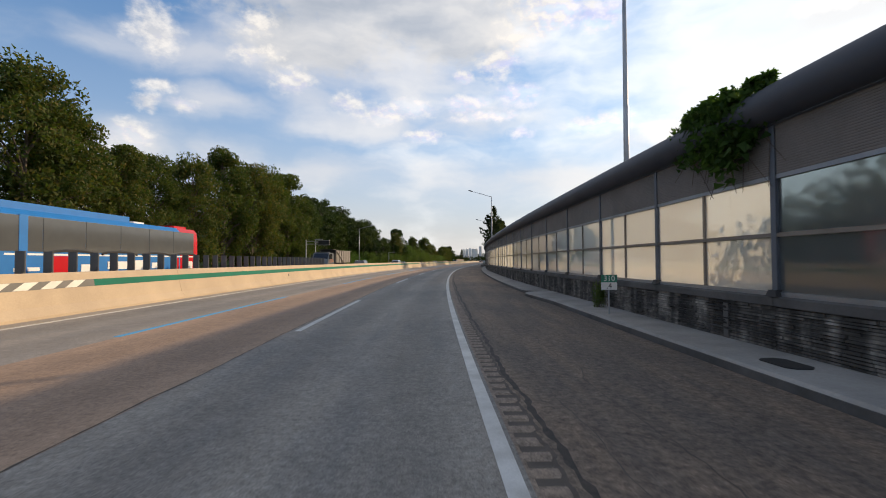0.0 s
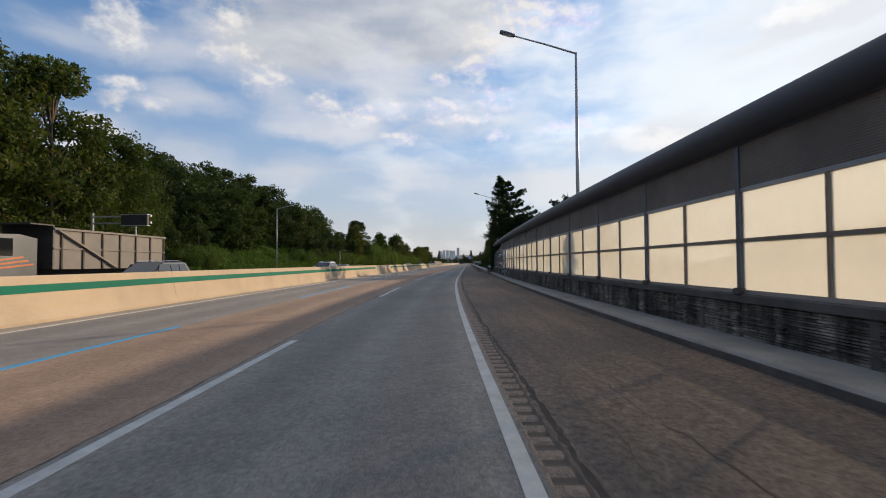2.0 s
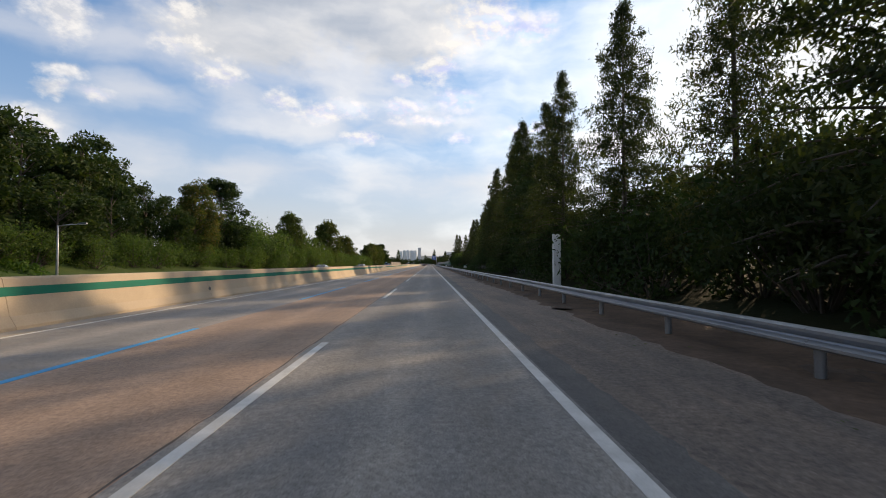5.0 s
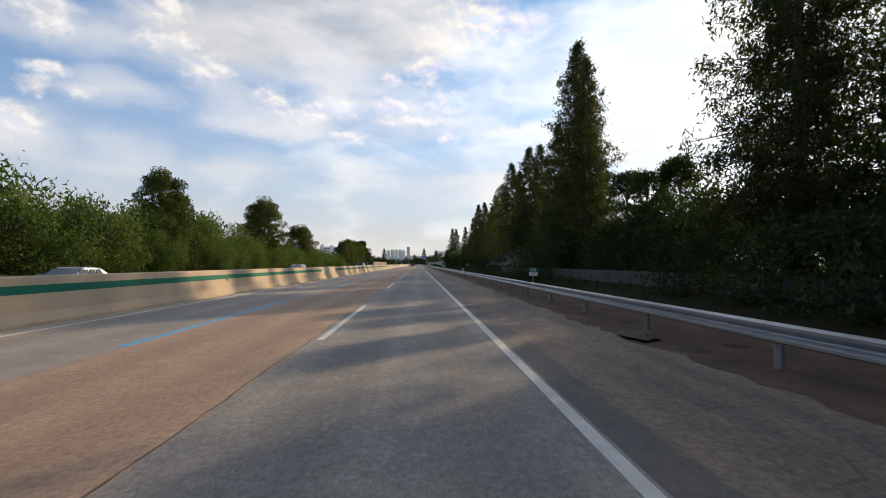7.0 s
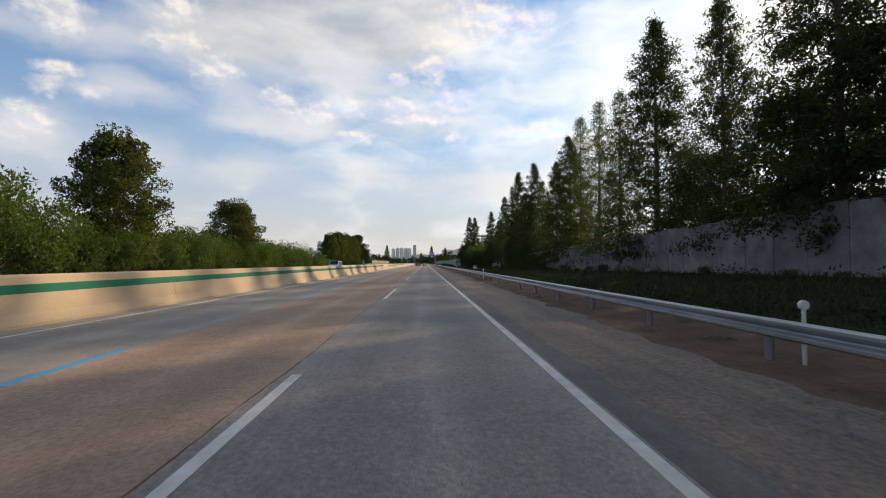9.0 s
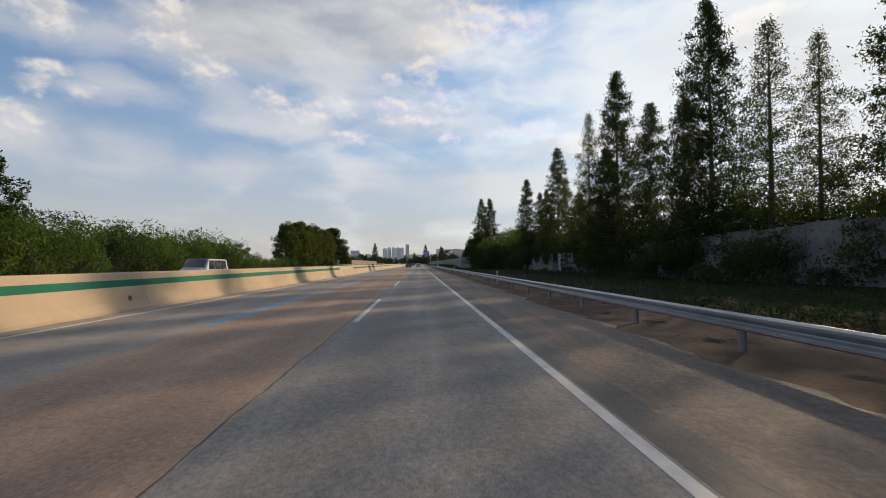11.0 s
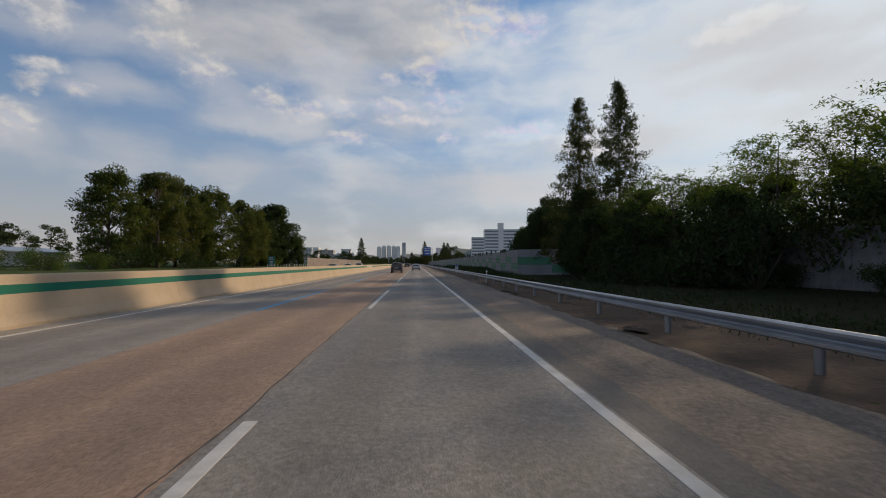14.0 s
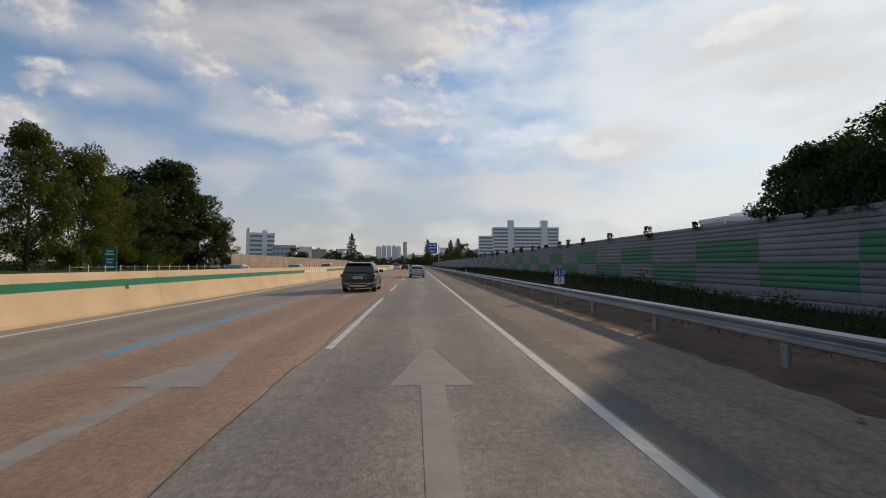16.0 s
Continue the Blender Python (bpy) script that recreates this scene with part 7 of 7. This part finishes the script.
# the wooded bank
k = 0
for s in range(106, 224, 7):
    for d, lift in ((-36, 5.5), (-42, 8.0), (-49, 9.5), (-57, 10.5)):
        ss, dd = s + rng.uniform(-2.5, 2.5), d + rng.uniform(-1.8, 1.8)
        z = ground_left(ss, dd)
        kk = max(0.0, 1.0 - ((ss - 160.0) / 75.0) ** 2)
        tall = lift * (0.74 + 0.58 * kk) * rng.uniform(0.85, 1.15)
        if d == -36 and 112 < ss < 150:
            continue
        FORESTS.put(k % 3, ss, dd, z - 0.2, tall, 53 * k, rng.uniform(1.0, 1.25))
        k += 1
for s in range(108, 236, 5):
    ss, dd = s + rng.uniform(-1.5, 1.5), -33.5 + rng.uniform(-1.2, 0.8)
    if 112 < ss < 146:
        continue
    BUSHES.put(rng.randrange(3), ss, dd, ground_left(ss, dd) - 0.1, rng.uniform(2.4, 4.2), rng.uniform(0, 360), 1.1)
# single trees and hedge further on
for i, (s, d, top, fat) in enumerate(((196, -35, 13.4, 1.0), (209, -37, 15.9, 1.15), (244, -35.8, 14.2, 0.95), (250, -37, 11.5, 1.0), (283, -35.2, 15.8, 1.1), (287, -37.5, 13.5, 1.0), (314, -35.4, 12.6, 1.35), (321.5, -37.5, 11.6, 1.2))):
    z = ground_left(s, d)
    (DARKS if i % 2 else PLANES).put(i % 2, s, d, z, top - z, 71 * i, fat)
for s in range(212, 276, 5):
    for d, h in ((-34.5, 5.2), (-39, 7.6)):
        ss, dd = s + rng.uniform(-1.5, 1.5), d + rng.uniform(-1, 1)
        BUSHES.put(rng.randrange(2) if rng.random() < 0.8 else 2, ss, dd, ground_left(ss, dd) - 0.1, 1.22 * h * rng.uniform(0.85, 1.12), rng.uniform(0, 360), 0.8)
for s in range(276, 374, 6):
    for d, h in ((-33.8, 4.6), (-37.5, 5.7)):
        ss, dd = s + rng.uniform(-1.5, 1.5), d + rng.uniform(-1, 1)
        BUSHES.put(rng.randrange(2) if rng.random() < 0.8 else 2, ss, dd, ground_left(ss, dd) - 0.1, 1.15 * h * rng.uniform(0.85, 1.1) * (1.0 if s < 362 else 0.75), rng.uniform(0, 360), 0.9)
for s in range(374, 412, 5):
    ss = s + rng.uniform(-1.5, 1.5)
    BUSHES.put(rng.randrange(2), ss, -40 + rng.uniform(-3, 3), ground_left(ss, -40) - 0.1, rng.uniform(2.0, 3.0), rng.uniform(0, 360), 1.0)
for i, s in enumerate(range(392, 470, 9)):
    FORESTS.put(i % 3, s, -72 + rng.uniform(-3, 3), 1.2, rng.uniform(6.5, 8.0), 40 * i, 1.35)
# grove of plane trees near the end
for i, (s, d, top, kind, fat) in enumerate(((422, -41, 13.6, 0, 1.0), (429.5, -39, 14.3, 0, 1.0), (436.5, -40, 15.0, 0, 1.0), (442, -39, 13.2, 0, 0.9), (447.3, -39, 15.0, 0, 1.12), (456, -37.2, 13.9, 0, 0.9), (462.3, -36.8, 13.6, 0, 0.9), (468.5, -38, 11.6, 0, 1.0), (475, -39, 12.0, 1, 1.1), (482.7, -38.8, 16.4, 1, 1.25), (479.5, -41, 14.6, 1, 1.2), (486, -39.5, 14.6, 1, 1.2), (488, -37, 12.4, 1, 1.2), (491.5, -34.6, 8.4, 0, 1.1), (440, -46, 11, 1, 1.2), (455, -45, 10, 1, 1.2))):
    z = ground_left(s, d)
    (DARKS if kind else PLANES).put(i % 2, s, d, z, top - z, 67 * i, fat)
for i in range(16):
    s = 414 + 5.3 * i
    BUSHES.put(2 if i % 3 else 0, s, -37.5 - (i * 5 % 4), ground_left(s, -38), 2.0 + (i * 7 % 5) * 0.35, 50 * i, 1.3)
# far trees on the left
for i, (s, d, h) in enumerate(((658, -37, 17.6), (648, -43, 9), (670, -45, 8))):
    FIRS.put(i % 2, s, d, 0.2, h, 30 * i, 1.05)
for i in range(18):
    s = 590 + 30 * i
    FORESTS.put(i % 3, s, -46 - (i * 37 % 5) * 5, 0.5, 5.5 + (i * 53 % 7) * 0.7, 40 * i, 1.6)

# right-hand side behind the noise wall
for i, (s, d, h) in enumerate(((-4, 9.5, 7.5), (3.0, 8.6, 5.6), (6.6, 9.2, 4.8), (-10, 12, 8.5))):
    DARKS.put(i % 2, s, d, 0.1, h, 80 * i, 1.0)
DARKS.put(1, 5.2, 8.2, 0.1, 5.2, 20, 1.0)
DARKS.put(0, 2.2, 8.0, 0.1, 5.4, 120, 1.0)
for i, (s, d, h) in enumerate(((8.4, 7.9, 3.5), (9.5, 8.2, 3.3), (10.8, 8.7, 2.4), (12.2, 8.6, 2.2), (7.0, 7.9, 3.8), (11.4, 9.6, 2.6))):
    BUSHES.put(2, s, d, 0.1, h, 75 * i, 0.85)
DARKS.put(0, 74.0, 7.0, 0.1, 3.8, 10, 0.75)
BUSHES.put(2, 74.3, 7.1, 0.1, 2.5, 40, 0.6)
BUSHES.put(2, 73.6, 7.2, 0.1, 1.9, 140, 0.6)
for i, (s, h) in enumerate(((89.5, 1.7), (94.6, 3.0), (105.2, 3.4), (107.4, 3.4))):
    BUSHES.put(i % 3, s, 7.7, 0.1, h, 70 * i, 0.8)
for i, (s, d, h) in enumerate(((22.0, 9.8, 5.2), (25.2, 10.2, 4.9), (28.4, 10.6, 4.4), (34.0, 13, 3.8))):
    FORESTS.put(i % 3, s, d, 0.1, h, 70 * i, 1.3)
for i in range(14):
    FORESTS.put(i % 3, 30 + 17 * i, 120 + (i * 29 % 9) * 5, 0.0, 9.0 + (i * 17 % 5), 31 * i, 1.8)
for i in range(22):
    k = (i + 1.5) / 24
    FORESTS.put(i % 3, 100 + 260 * k, 166 + (i * 5 % 3) * 4, 12.0 * math.sin(math.pi * k) ** 0.45 - 1.2, 6.0 + (i * 7 % 4), 47 * i, 1.7)
PINES.put(0, 111.4, 8.2, 0.2, 12.2, 0, 1.0)
PINES.put(1, 122.0, 8.2, 0.2, 9.2, 0, 1.1)
PINES.put(1, 118.8, 10.6, 0.2, 9.2, 200, 0.75)
# added behind the wall, mostly hidden, to throw shade on the end panes
for i, (s, d, h) in enumerate(((112, 12.5, 6.6), (117, 13.5, 7.4), (122, 13.0, 7.2), (127, 14.0, 7.6), (132, 14.5, 8.0), (137, 15, 8.2))):
    DARKS.put(i % 2, s, d, 0.2, h, 64 * i, 1.25)
DARKS.put(0, 129.5, 8.6, 0.2, 6.4, 140, 1.0)
PINES.put(1, 117.0, 14.6, 0.2, 11.6, 150, 0.62)
PINES.put(1, 111.5, 14.4, 0.2, 9.6, 60, 0.5)
RIGHT = [(136.5, 7.0, 17.6, 0, 1.15), (143, 8.2, 13.5, 1, 1.1), (150, 7.6, 14.0, 0, 1.1), (160, 7.6, 14.8, 1, 1.1), (168, 8.6, 15.5, 0, 1.2), (180, 9.0, 17.5, 0, 1.35), (187, 9.7, 18.5, 1, 1.1), (194, 10.3, 18.0, 0, 1.05), (195.4, 11.6, 15.0, 1, 1.0), (190.6, 11.4, 16.0, 1, 1.05),
         (213.8, 10.8, 17.0, 1, 1.0), (217.5, 11.5, 20.0, 0, 1.2), (224, 12.2, 16.0, 0, 1.1), (232.5, 12.5, 16.3, 1, 1.0), (238, 13.6, 14.0, 0, 1.0), (242.2, 13.0, 16.5, 1, 0.9), (250, 14.2, 18.0, 0, 1.1), (258, 14.6, 16.0, 1, 1.0), (266.6, 15.0, 19.0, 0, 1.1), (274, 15.4, 16.5, 2, 1.2), (280, 15.8, 17.5, 2, 1.2), (287, 16.2, 18.0, 2, 1.2), (292, 16.6, 17.0, 0, 1.1),
         (299, 17.4, 16.5, 0, 1.15), (304.6, 17.6, 13.0, 2, 1.15), (307.6, 17.4, 15.2, 2, 1.25), (312.8, 17.4, 19.3, 0, 1.05), (316.2, 17.6, 14.2, 1, 1.05), (320.9, 17.5, 15.1, 1, 1.1), (327.6, 17.5, 20.5, 1, 1.1), (331, 18.0, 13.5, 0, 1.2), (335.3, 17.6, 19.0, 2, 1.0), (341, 18.4, 10.6, 0, 1.4), (346.0, 18.3, 13.3, 2, 1.25), (350.7, 18.6, 18.7, 1, 1.1), (355.4, 18.2, 13.2, 1, 1.0), (359.8, 18.3, 13.4, 1, 1.0), (362.8, 16.8, 16.2, 1, 1.05),
         (408.4, 15.0, 19.1, 1, 1.15), (401.7, 16.3, 18.3, 0, 1.05), (440, 30, 9.0, 1, 0.8)]
for i, (s, d, top, p, fat) in enumerate(RIGHT):
    if 222 < s < 296:
        d = max(d, wall_line(s) + 1.3)
        top, fat, p = top * 1.08, fat * 1.15, 2 if 235 < s < 241 else p
    z = ground_right(s, d)
    FIRS.put(p, s, d, z, top - z, 83 * i, fat * (0.80 if s < 222 else 0.88))
for i, (s, d, top) in enumerate(((174, 9.5, 12), (201, 10.5, 6.4), (206, 11.5, 6.8), (209.5, 11.8, 7.4), (228, 15.5, 9.0), (244, 16, 10.5), (249, 16.5, 11.0), (254, 16.5, 10.0), (262, 17, 9.0))):
    z = ground_right(s, d)
    DARKS.put(i % 2, s, d, z, top - z, 83 * i, 1.0)
for i, (s, d, top) in enumerate(((367, 18.8, 8.6), (372.5, 18.5, 9.4), (375, 19.6, 9.0), (378.5, 18.4, 10.2), (382, 19.0, 9.8), (385, 17.6, 9.8), (388.5, 18.6, 8.8), (391, 18.2, 8.6), (397, 18.0, 7.8), (389.5, 14.6, 8.4), (393.4, 14.0, 8.2), (397.4, 14.0, 7.6), (430.5, 18.5, 6.4), (222, 14.5, 8.0), (341.0, 20.2, 10.6), (333.5, 19.6, 9.4), (337.4, 19.2, 9.8))):
    z = ground_right(s, d)
    SMALLS.put(i % 3, s, d, z, top - z, 57 * i, 1.2)
for i, (s, d, top) in enumerate(((353.0, 20.6, 5.8), (358.0, 20.4, 6.2), (363.6, 20.2, 6.6), (368.5, 20.8, 7.0), (398.5, 13.0, 6.2), (404.5, 13.8, 8.6), (417.0, 13.6, 8.6), (420.5, 13.8, 8.0), (406, 16, 8.0), (416, 16.5, 8.5), (394, 14.6, 7.0), (366.4, 21.6, 9.4), (371.2, 19.6, 7.6), (385.5, 15.4, 5.6), (390.5, 14.4, 5.2), (394.6, 13.6, 5.6), (429.4, 14.4, 6.6), (432.2, 14.6, 6.2), (426.5, 13.8, 6.9), (430.0, 14.0, 6.4), (421.8, 15.8, 10.5), (424.5, 16.5, 9.4), (428.0, 16.8, 8.0), (418.0, 14.2, 8.6), (401, 12.9, 5.2), (405, 13.2, 5.6), (416.5, 14.4, 6.6), (397, 12.0, 5.6), (366, 19.5, 6.6), (369, 20.5, 6.8), (373, 20.5, 7.0), (378.5, 20.5, 7.0), (384, 21, 7.2), (388, 20.5, 7.0), (392, 20, 7.2), (396, 20.4, 7.6))):
    z = ground_right(s, d)
    DARKS.put(i % 2, s, d, z, top - z, 57 * i, 1.0)
# dark hedge between the noise wall and the precast wall
for s in np.arange(124.5, 222, 3.6):
    ss, dd = float(s) + rng.uniform(-0.8, 0.8), 8.3 + rng.uniform(-0.5, 0.9) - (0.9 if s < 150 else 0.0)
    if 196 < ss < 212:
        dd += 2.0
    BUSHES.put(2, ss, dd, ground_right(ss, dd) - 0.1, rng.uniform(3.0, 4.6) * (0.7 if ss > 187 else 1.0), rng.uniform(0, 360), 0.95)
    BUSHES.put(2, ss + 1.2, dd + 2.6, ground_right(ss, dd + 2.6) - 0.1, rng.uniform(4.4, 6.2) * (0.78 if ss > 188 else 1.0), rng.uniform(0, 360), 0.8)
for s in np.arange(226, 432, 10.0):
    ss = float(s) + rng.uniform(-1, 1)
    dd = wall_line(ss) + rng.uniform(2.0, 4.5)
    BUSHES.put(2, ss, dd, wall_foot(ss), rng.uniform(3.0, 5.0), rng.uniform(0, 360), 0.9)
for s in np.arange(206, 300, 5.0):
    ss = float(s) + rng.uniform(-1.5, 1.5)
    dd = wall_line(ss) - rng.uniform(0.6, 1.6)
    BUSHES.put(2, ss, dd, ground_right(ss, dd) - 0.1, rng.uniform(0.5, 1.0) * (2.2 if ss < 218 else 1.0), rng.uniform(0, 360), 1.0)
for s in (302, 305, 308, 311, 314, 317, 319.5, 321.5, 324.5, 327.5, 330.0, 333.5, 337.0, 340.5, 349, 352, 359, 367, 371, 374, 377.5, 383, 386, 391, 396, 401, 407, 413):
    dd = wall_line(s) - rng.uniform(0.5, 1.2)
    BUSHES.put(2, s, dd, ground_right(s, dd) - 0.1, rng.uniform(0.9, 3.1) * (0.36 if 330 < s < 365 else 1.0), rng.uniform(0, 360), 1.0)
for i in range(6):
    s = 388 + 3.2 * i
    BUSHES.put(2, s, 13.2 + (1.6 if s > 408 else 0.0), ground_right(s, 12.5) - 0.1, 2.6 + (i * 7 % 5) * 0.35, 41 * i, 1.0)
for i in range(9):
    s = 301 + 4.2 * i
    BUSHES.put(2, s, wall_line(s) + 1.6 + (i * 3 % 4) * 0.5, wall_foot(s), 4.2 + (i * 5 % 4) * 0.6, 47 * i, 0.9)
for i, (s, d, h) in enumerate(((423.5, 13.4, 5.2), (425.6, 13.6, 5.6), (427.6, 13.3, 5.2), (429.4, 13.6, 5.0), (425.0, 15.4, 6.4), (428.0, 15.6, 6.2), (421.5, 13.4, 5.6))):
    BUSHES.put(2, s, d, 0.6, h, 67 * i, 0.52)
for i, (s, d, h) in enumerate(((367.5, 18.6, 5.6), (370.0, 18.8, 5.8), (372.8, 18.6, 5.6), (375.4, 18.9, 5.8), (378.0, 18.6, 5.6), (380.6, 18.8, 5.8), (383.4, 15.2, 5.0), (386.6, 14.8, 5.4), (391.5, 13.6, 5.2))):
    BUSHES.put(2, s, d, 0.4, h, 53 * i, 0.8)
for i in range(8):
    s = 202.5 + 1.5 * i
    BUSHES.put(2, s, 11.0 + (i * 5 % 4) * 0.4, 0.5, 3.5 + (i * 7 % 4) * 0.3, 67 * i, 0.8)
for i in range(7):
    SMALLS.put(i % 2, 337.0 + 3.1 * i, 19.4 + (i * 5 % 3) * 0.8, 0.4, 4.9 + (i * 7 % 4) * 0.5, 57 * i, 1.2)
BUSHES.put(0, 14.7, 4.62, 0.02, 0.95, 20, 0.38)
BUSHES.put(2, 19.3, 5.62, 0.1, 1.9, 60, 0.40)
BUSHES.put(2, 22.4, 6.3, 0.1, 2.0, 130, 0.55)
for i in range(16):
    s = 600 + 34 * i
    (FORESTS if i % 3 else FIRS).put(i % 2, s, 14 + (i * 31 % 7) * 2, 0.3, 8.0 + (i * 13 % 5) * 1.2 + (4 if i % 3 == 0 else 0), 31 * i, 1.3)
for i in range(16):
    FORESTS.put(i % 3, 1010 + (i * 7 % 5) * 9, -78 + 5.2 * i, 0.2, 8.0 + (i * 5 % 4) * 1.0, 37 * i, 1.7)
for i, (s, d, h) in enumerate(((786, 5.2, 22.0), (800, 6.6, 15.5), (826, 5.4, 14.0), (860, 7.5, 13.0))):
    FIRS.put(i % 2, s, d, 0.1, h, 31 * i, 1.0)
for i in range(26):
    (FIRS if i % 4 == 1 else FORESTS).put(i % 2, 1306 + (i * 7 % 4) * 5, -72 + 4.6 * i, -0.3, 12.0 + (i * 11 % 6) * 1.5 + (6 if i % 4 == 1 else 0), 31 * i, 1.5)

# grass and weeds on the verges
gr = np.random.RandomState(5)


def scrub(name, label, spots, leaf_mat, leaf=0.13):
    """Low uneven growth over the ground: leafy mounds at (along, across, height, spread), too tangled to count."""
    P = []
    for s, d, tall, wide in spots:
        z = ground_right(s, d)
        n = int(150 * tall * wide + 60)
        q = unit(gr, n) * gr.uniform(0.3, 1.0, n)[:, None] ** 0.5
        for u, v, w in q:
            P.append(tuple(road(s + 1.3 * wide * u, d + wide * v, z + tall * abs(w) * gr.uniform(0.6, 1.1))))
    al, ac = leaf_axes(gr, len(P), leaf, 0.5, -0.4)
    tagged(new(name, leaf_mesh(name, np.array(P), al, ac, leaf_mat)), label, "scrub", "", "stuff")


LOW = [(s + gr.uniform(-0.6, 0.6), 6.9 + gr.uniform(-0.7, 0.7), gr.uniform(0.4, 0.95), gr.uniform(0.6, 1.0)) for s in np.arange(206.0, 300.0, 1.0)]
LOW += [(s + gr.uniform(-1, 1), wall_line(s) - gr.uniform(1.6, 5.5), gr.uniform(0.4, 1.0), gr.uniform(0.7, 1.4)) for s in np.arange(236.0, 346.0, 2.0)]
LOW += [(s + gr.uniform(-1, 1), 9.1 + gr.uniform(-0.9, 0.6), gr.uniform(0.35, 0.95), gr.uniform(0.5, 1.0)) for s in np.arange(414.0, 520.0, 0.9)]
LOW += [(s + gr.uniform(-1, 1), 7.6 + gr.uniform(-0.9, 0.9), gr.uniform(0.3, 0.7), gr.uniform(0.5, 1.0)) for s in np.arange(350.0, 520.0, 1.6)]
scrub("low_scrub", "dark low scrub and weeds along the foot of the walls", LOW, L_DARK)


def blades(n, s0, s1, dfun, zfun, tall):
    P = np.empty((n, 3))
    for i in range(n):
        s = gr.uniform(s0, s1)
        d = dfun(s)
        P[i] = road(s, d, zfun(s, d))
    k = tall * gr.uniform(0.4, 1.2, n)[:, None]
    a = unit(gr, n) * 0.45
    a[:, 2] = 1.0
    b_ = unit(gr, n)
    b_[:, 2] = 0
    return P + a * k * 0.5, a * k * 0.5, b_ * 0.02 * (1 + k)


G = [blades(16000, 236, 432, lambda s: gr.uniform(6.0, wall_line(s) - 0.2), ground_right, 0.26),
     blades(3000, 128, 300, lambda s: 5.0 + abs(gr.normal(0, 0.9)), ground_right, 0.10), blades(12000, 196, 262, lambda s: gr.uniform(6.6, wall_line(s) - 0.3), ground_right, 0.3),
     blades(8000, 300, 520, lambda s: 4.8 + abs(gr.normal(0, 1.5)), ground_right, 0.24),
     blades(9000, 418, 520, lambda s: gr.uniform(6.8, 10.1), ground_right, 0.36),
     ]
B = blades(7000, 106, 152, lambda s: gr.uniform(-38.0, -30.6), ground_left, 0.5)
V = []
for _ in range(760):
    s0, d0, r = gr.uniform(102, 166), gr.uniform(-45.0, -30.8), gr.uniform(0.5, 1.6)
    h = r * gr.uniform(0.4, 0.85)
    for _ in range(int(34 * r)):
        u, v, w = gr.normal(0, 0.45), gr.normal(0, 0.45), gr.uniform(0.3, 1.0)
        s, d = s0 + r * u, min(d0 + r * v, -30.5)
        V.append(tuple(road(s, d, ground_left(s, d) + h * w * max(0.1, 1.0 - u * u - v * v))))
al, ac = leaf_axes(gr, len(V), 0.34, 0.75)
tagged(new("bank_vines", leaf_mesh("bank_vines", np.array(V), al, ac, L_BANK)), "low mounds of green vines covering the bank", "vines", "", "stuff")
tagged(new("bank_grass", leaf_mesh("bank_grass", *B, L_BANK)), "bright green grass on the bank beyond the road", "grass", "", "stuff")
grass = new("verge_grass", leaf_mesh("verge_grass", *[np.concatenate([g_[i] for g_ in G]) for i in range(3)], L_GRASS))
tagged(grass, "uneven green and straw-coloured verge grass", "grass", "", "stuff")
L_ = []
for _ in range(900):
    s, d = gr.uniform(110, 470), 2.3 + abs(gr.normal(0, 1.0))
    L_.append(tuple(road(s, d, ground_right(s, d) + 0.10 if d > 3.2 else 0.006)))
al, ac = leaf_axes(gr, 900, 0.10, 0.6)
al[:, 2] *= 0.15
ac[:, 2] *= 0.15
tagged(new("leaf_litter", leaf_mesh("leaf_litter", np.array(L_) + np.array([0, 0, 0.01]), al, ac, L_PLANE)), "dry fallen leaves and litter along the rail", "litter", "", "stuff")

# low mats of dead leaves and earth under the rail
rng = random.Random(61)
mats = Solid()
for _ in range(150):
    s0, d0, r = rng.uniform(124, 470), rng.uniform(3.0, 5.4), rng.uniform(0.12, 0.42)
    z0, n, k = ground_right(s0, d0) + 0.08, len(mats.v), 9
    ring = [(r * rng.uniform(0.6, 1.25) * math.cos(2 * math.pi * j / k), 1.6 * r * rng.uniform(0.6, 1.25) * math.sin(2 * math.pi * j / k)) for j in range(k)]
    mats.v += [road(s0 + b_, d0 + a_, z0 - 0.02) for a_, b_ in ring] + [road(s0 + 0.55 * b_, d0 + 0.55 * a_, z0 + rng.uniform(0.02, 0.06)) for a_, b_ in ring]
    mats.f += [(n + j, n + (j + 1) % k, n + k + (j + 1) % k, n + k + j) for j in range(k)] + [tuple(n + k + j for j in range(k))]
tagged(new("leaf_mats", mats.mesh("leaf_mats", material("rotting_leaves", (0.055, 0.040, 0.030), (0.10, 0.068, 0.046), 3.0, 0.95, 0.01, 25, 0.4))), "dark mats of rotting leaves on the earth under the rail", "litter", "", "stuff")
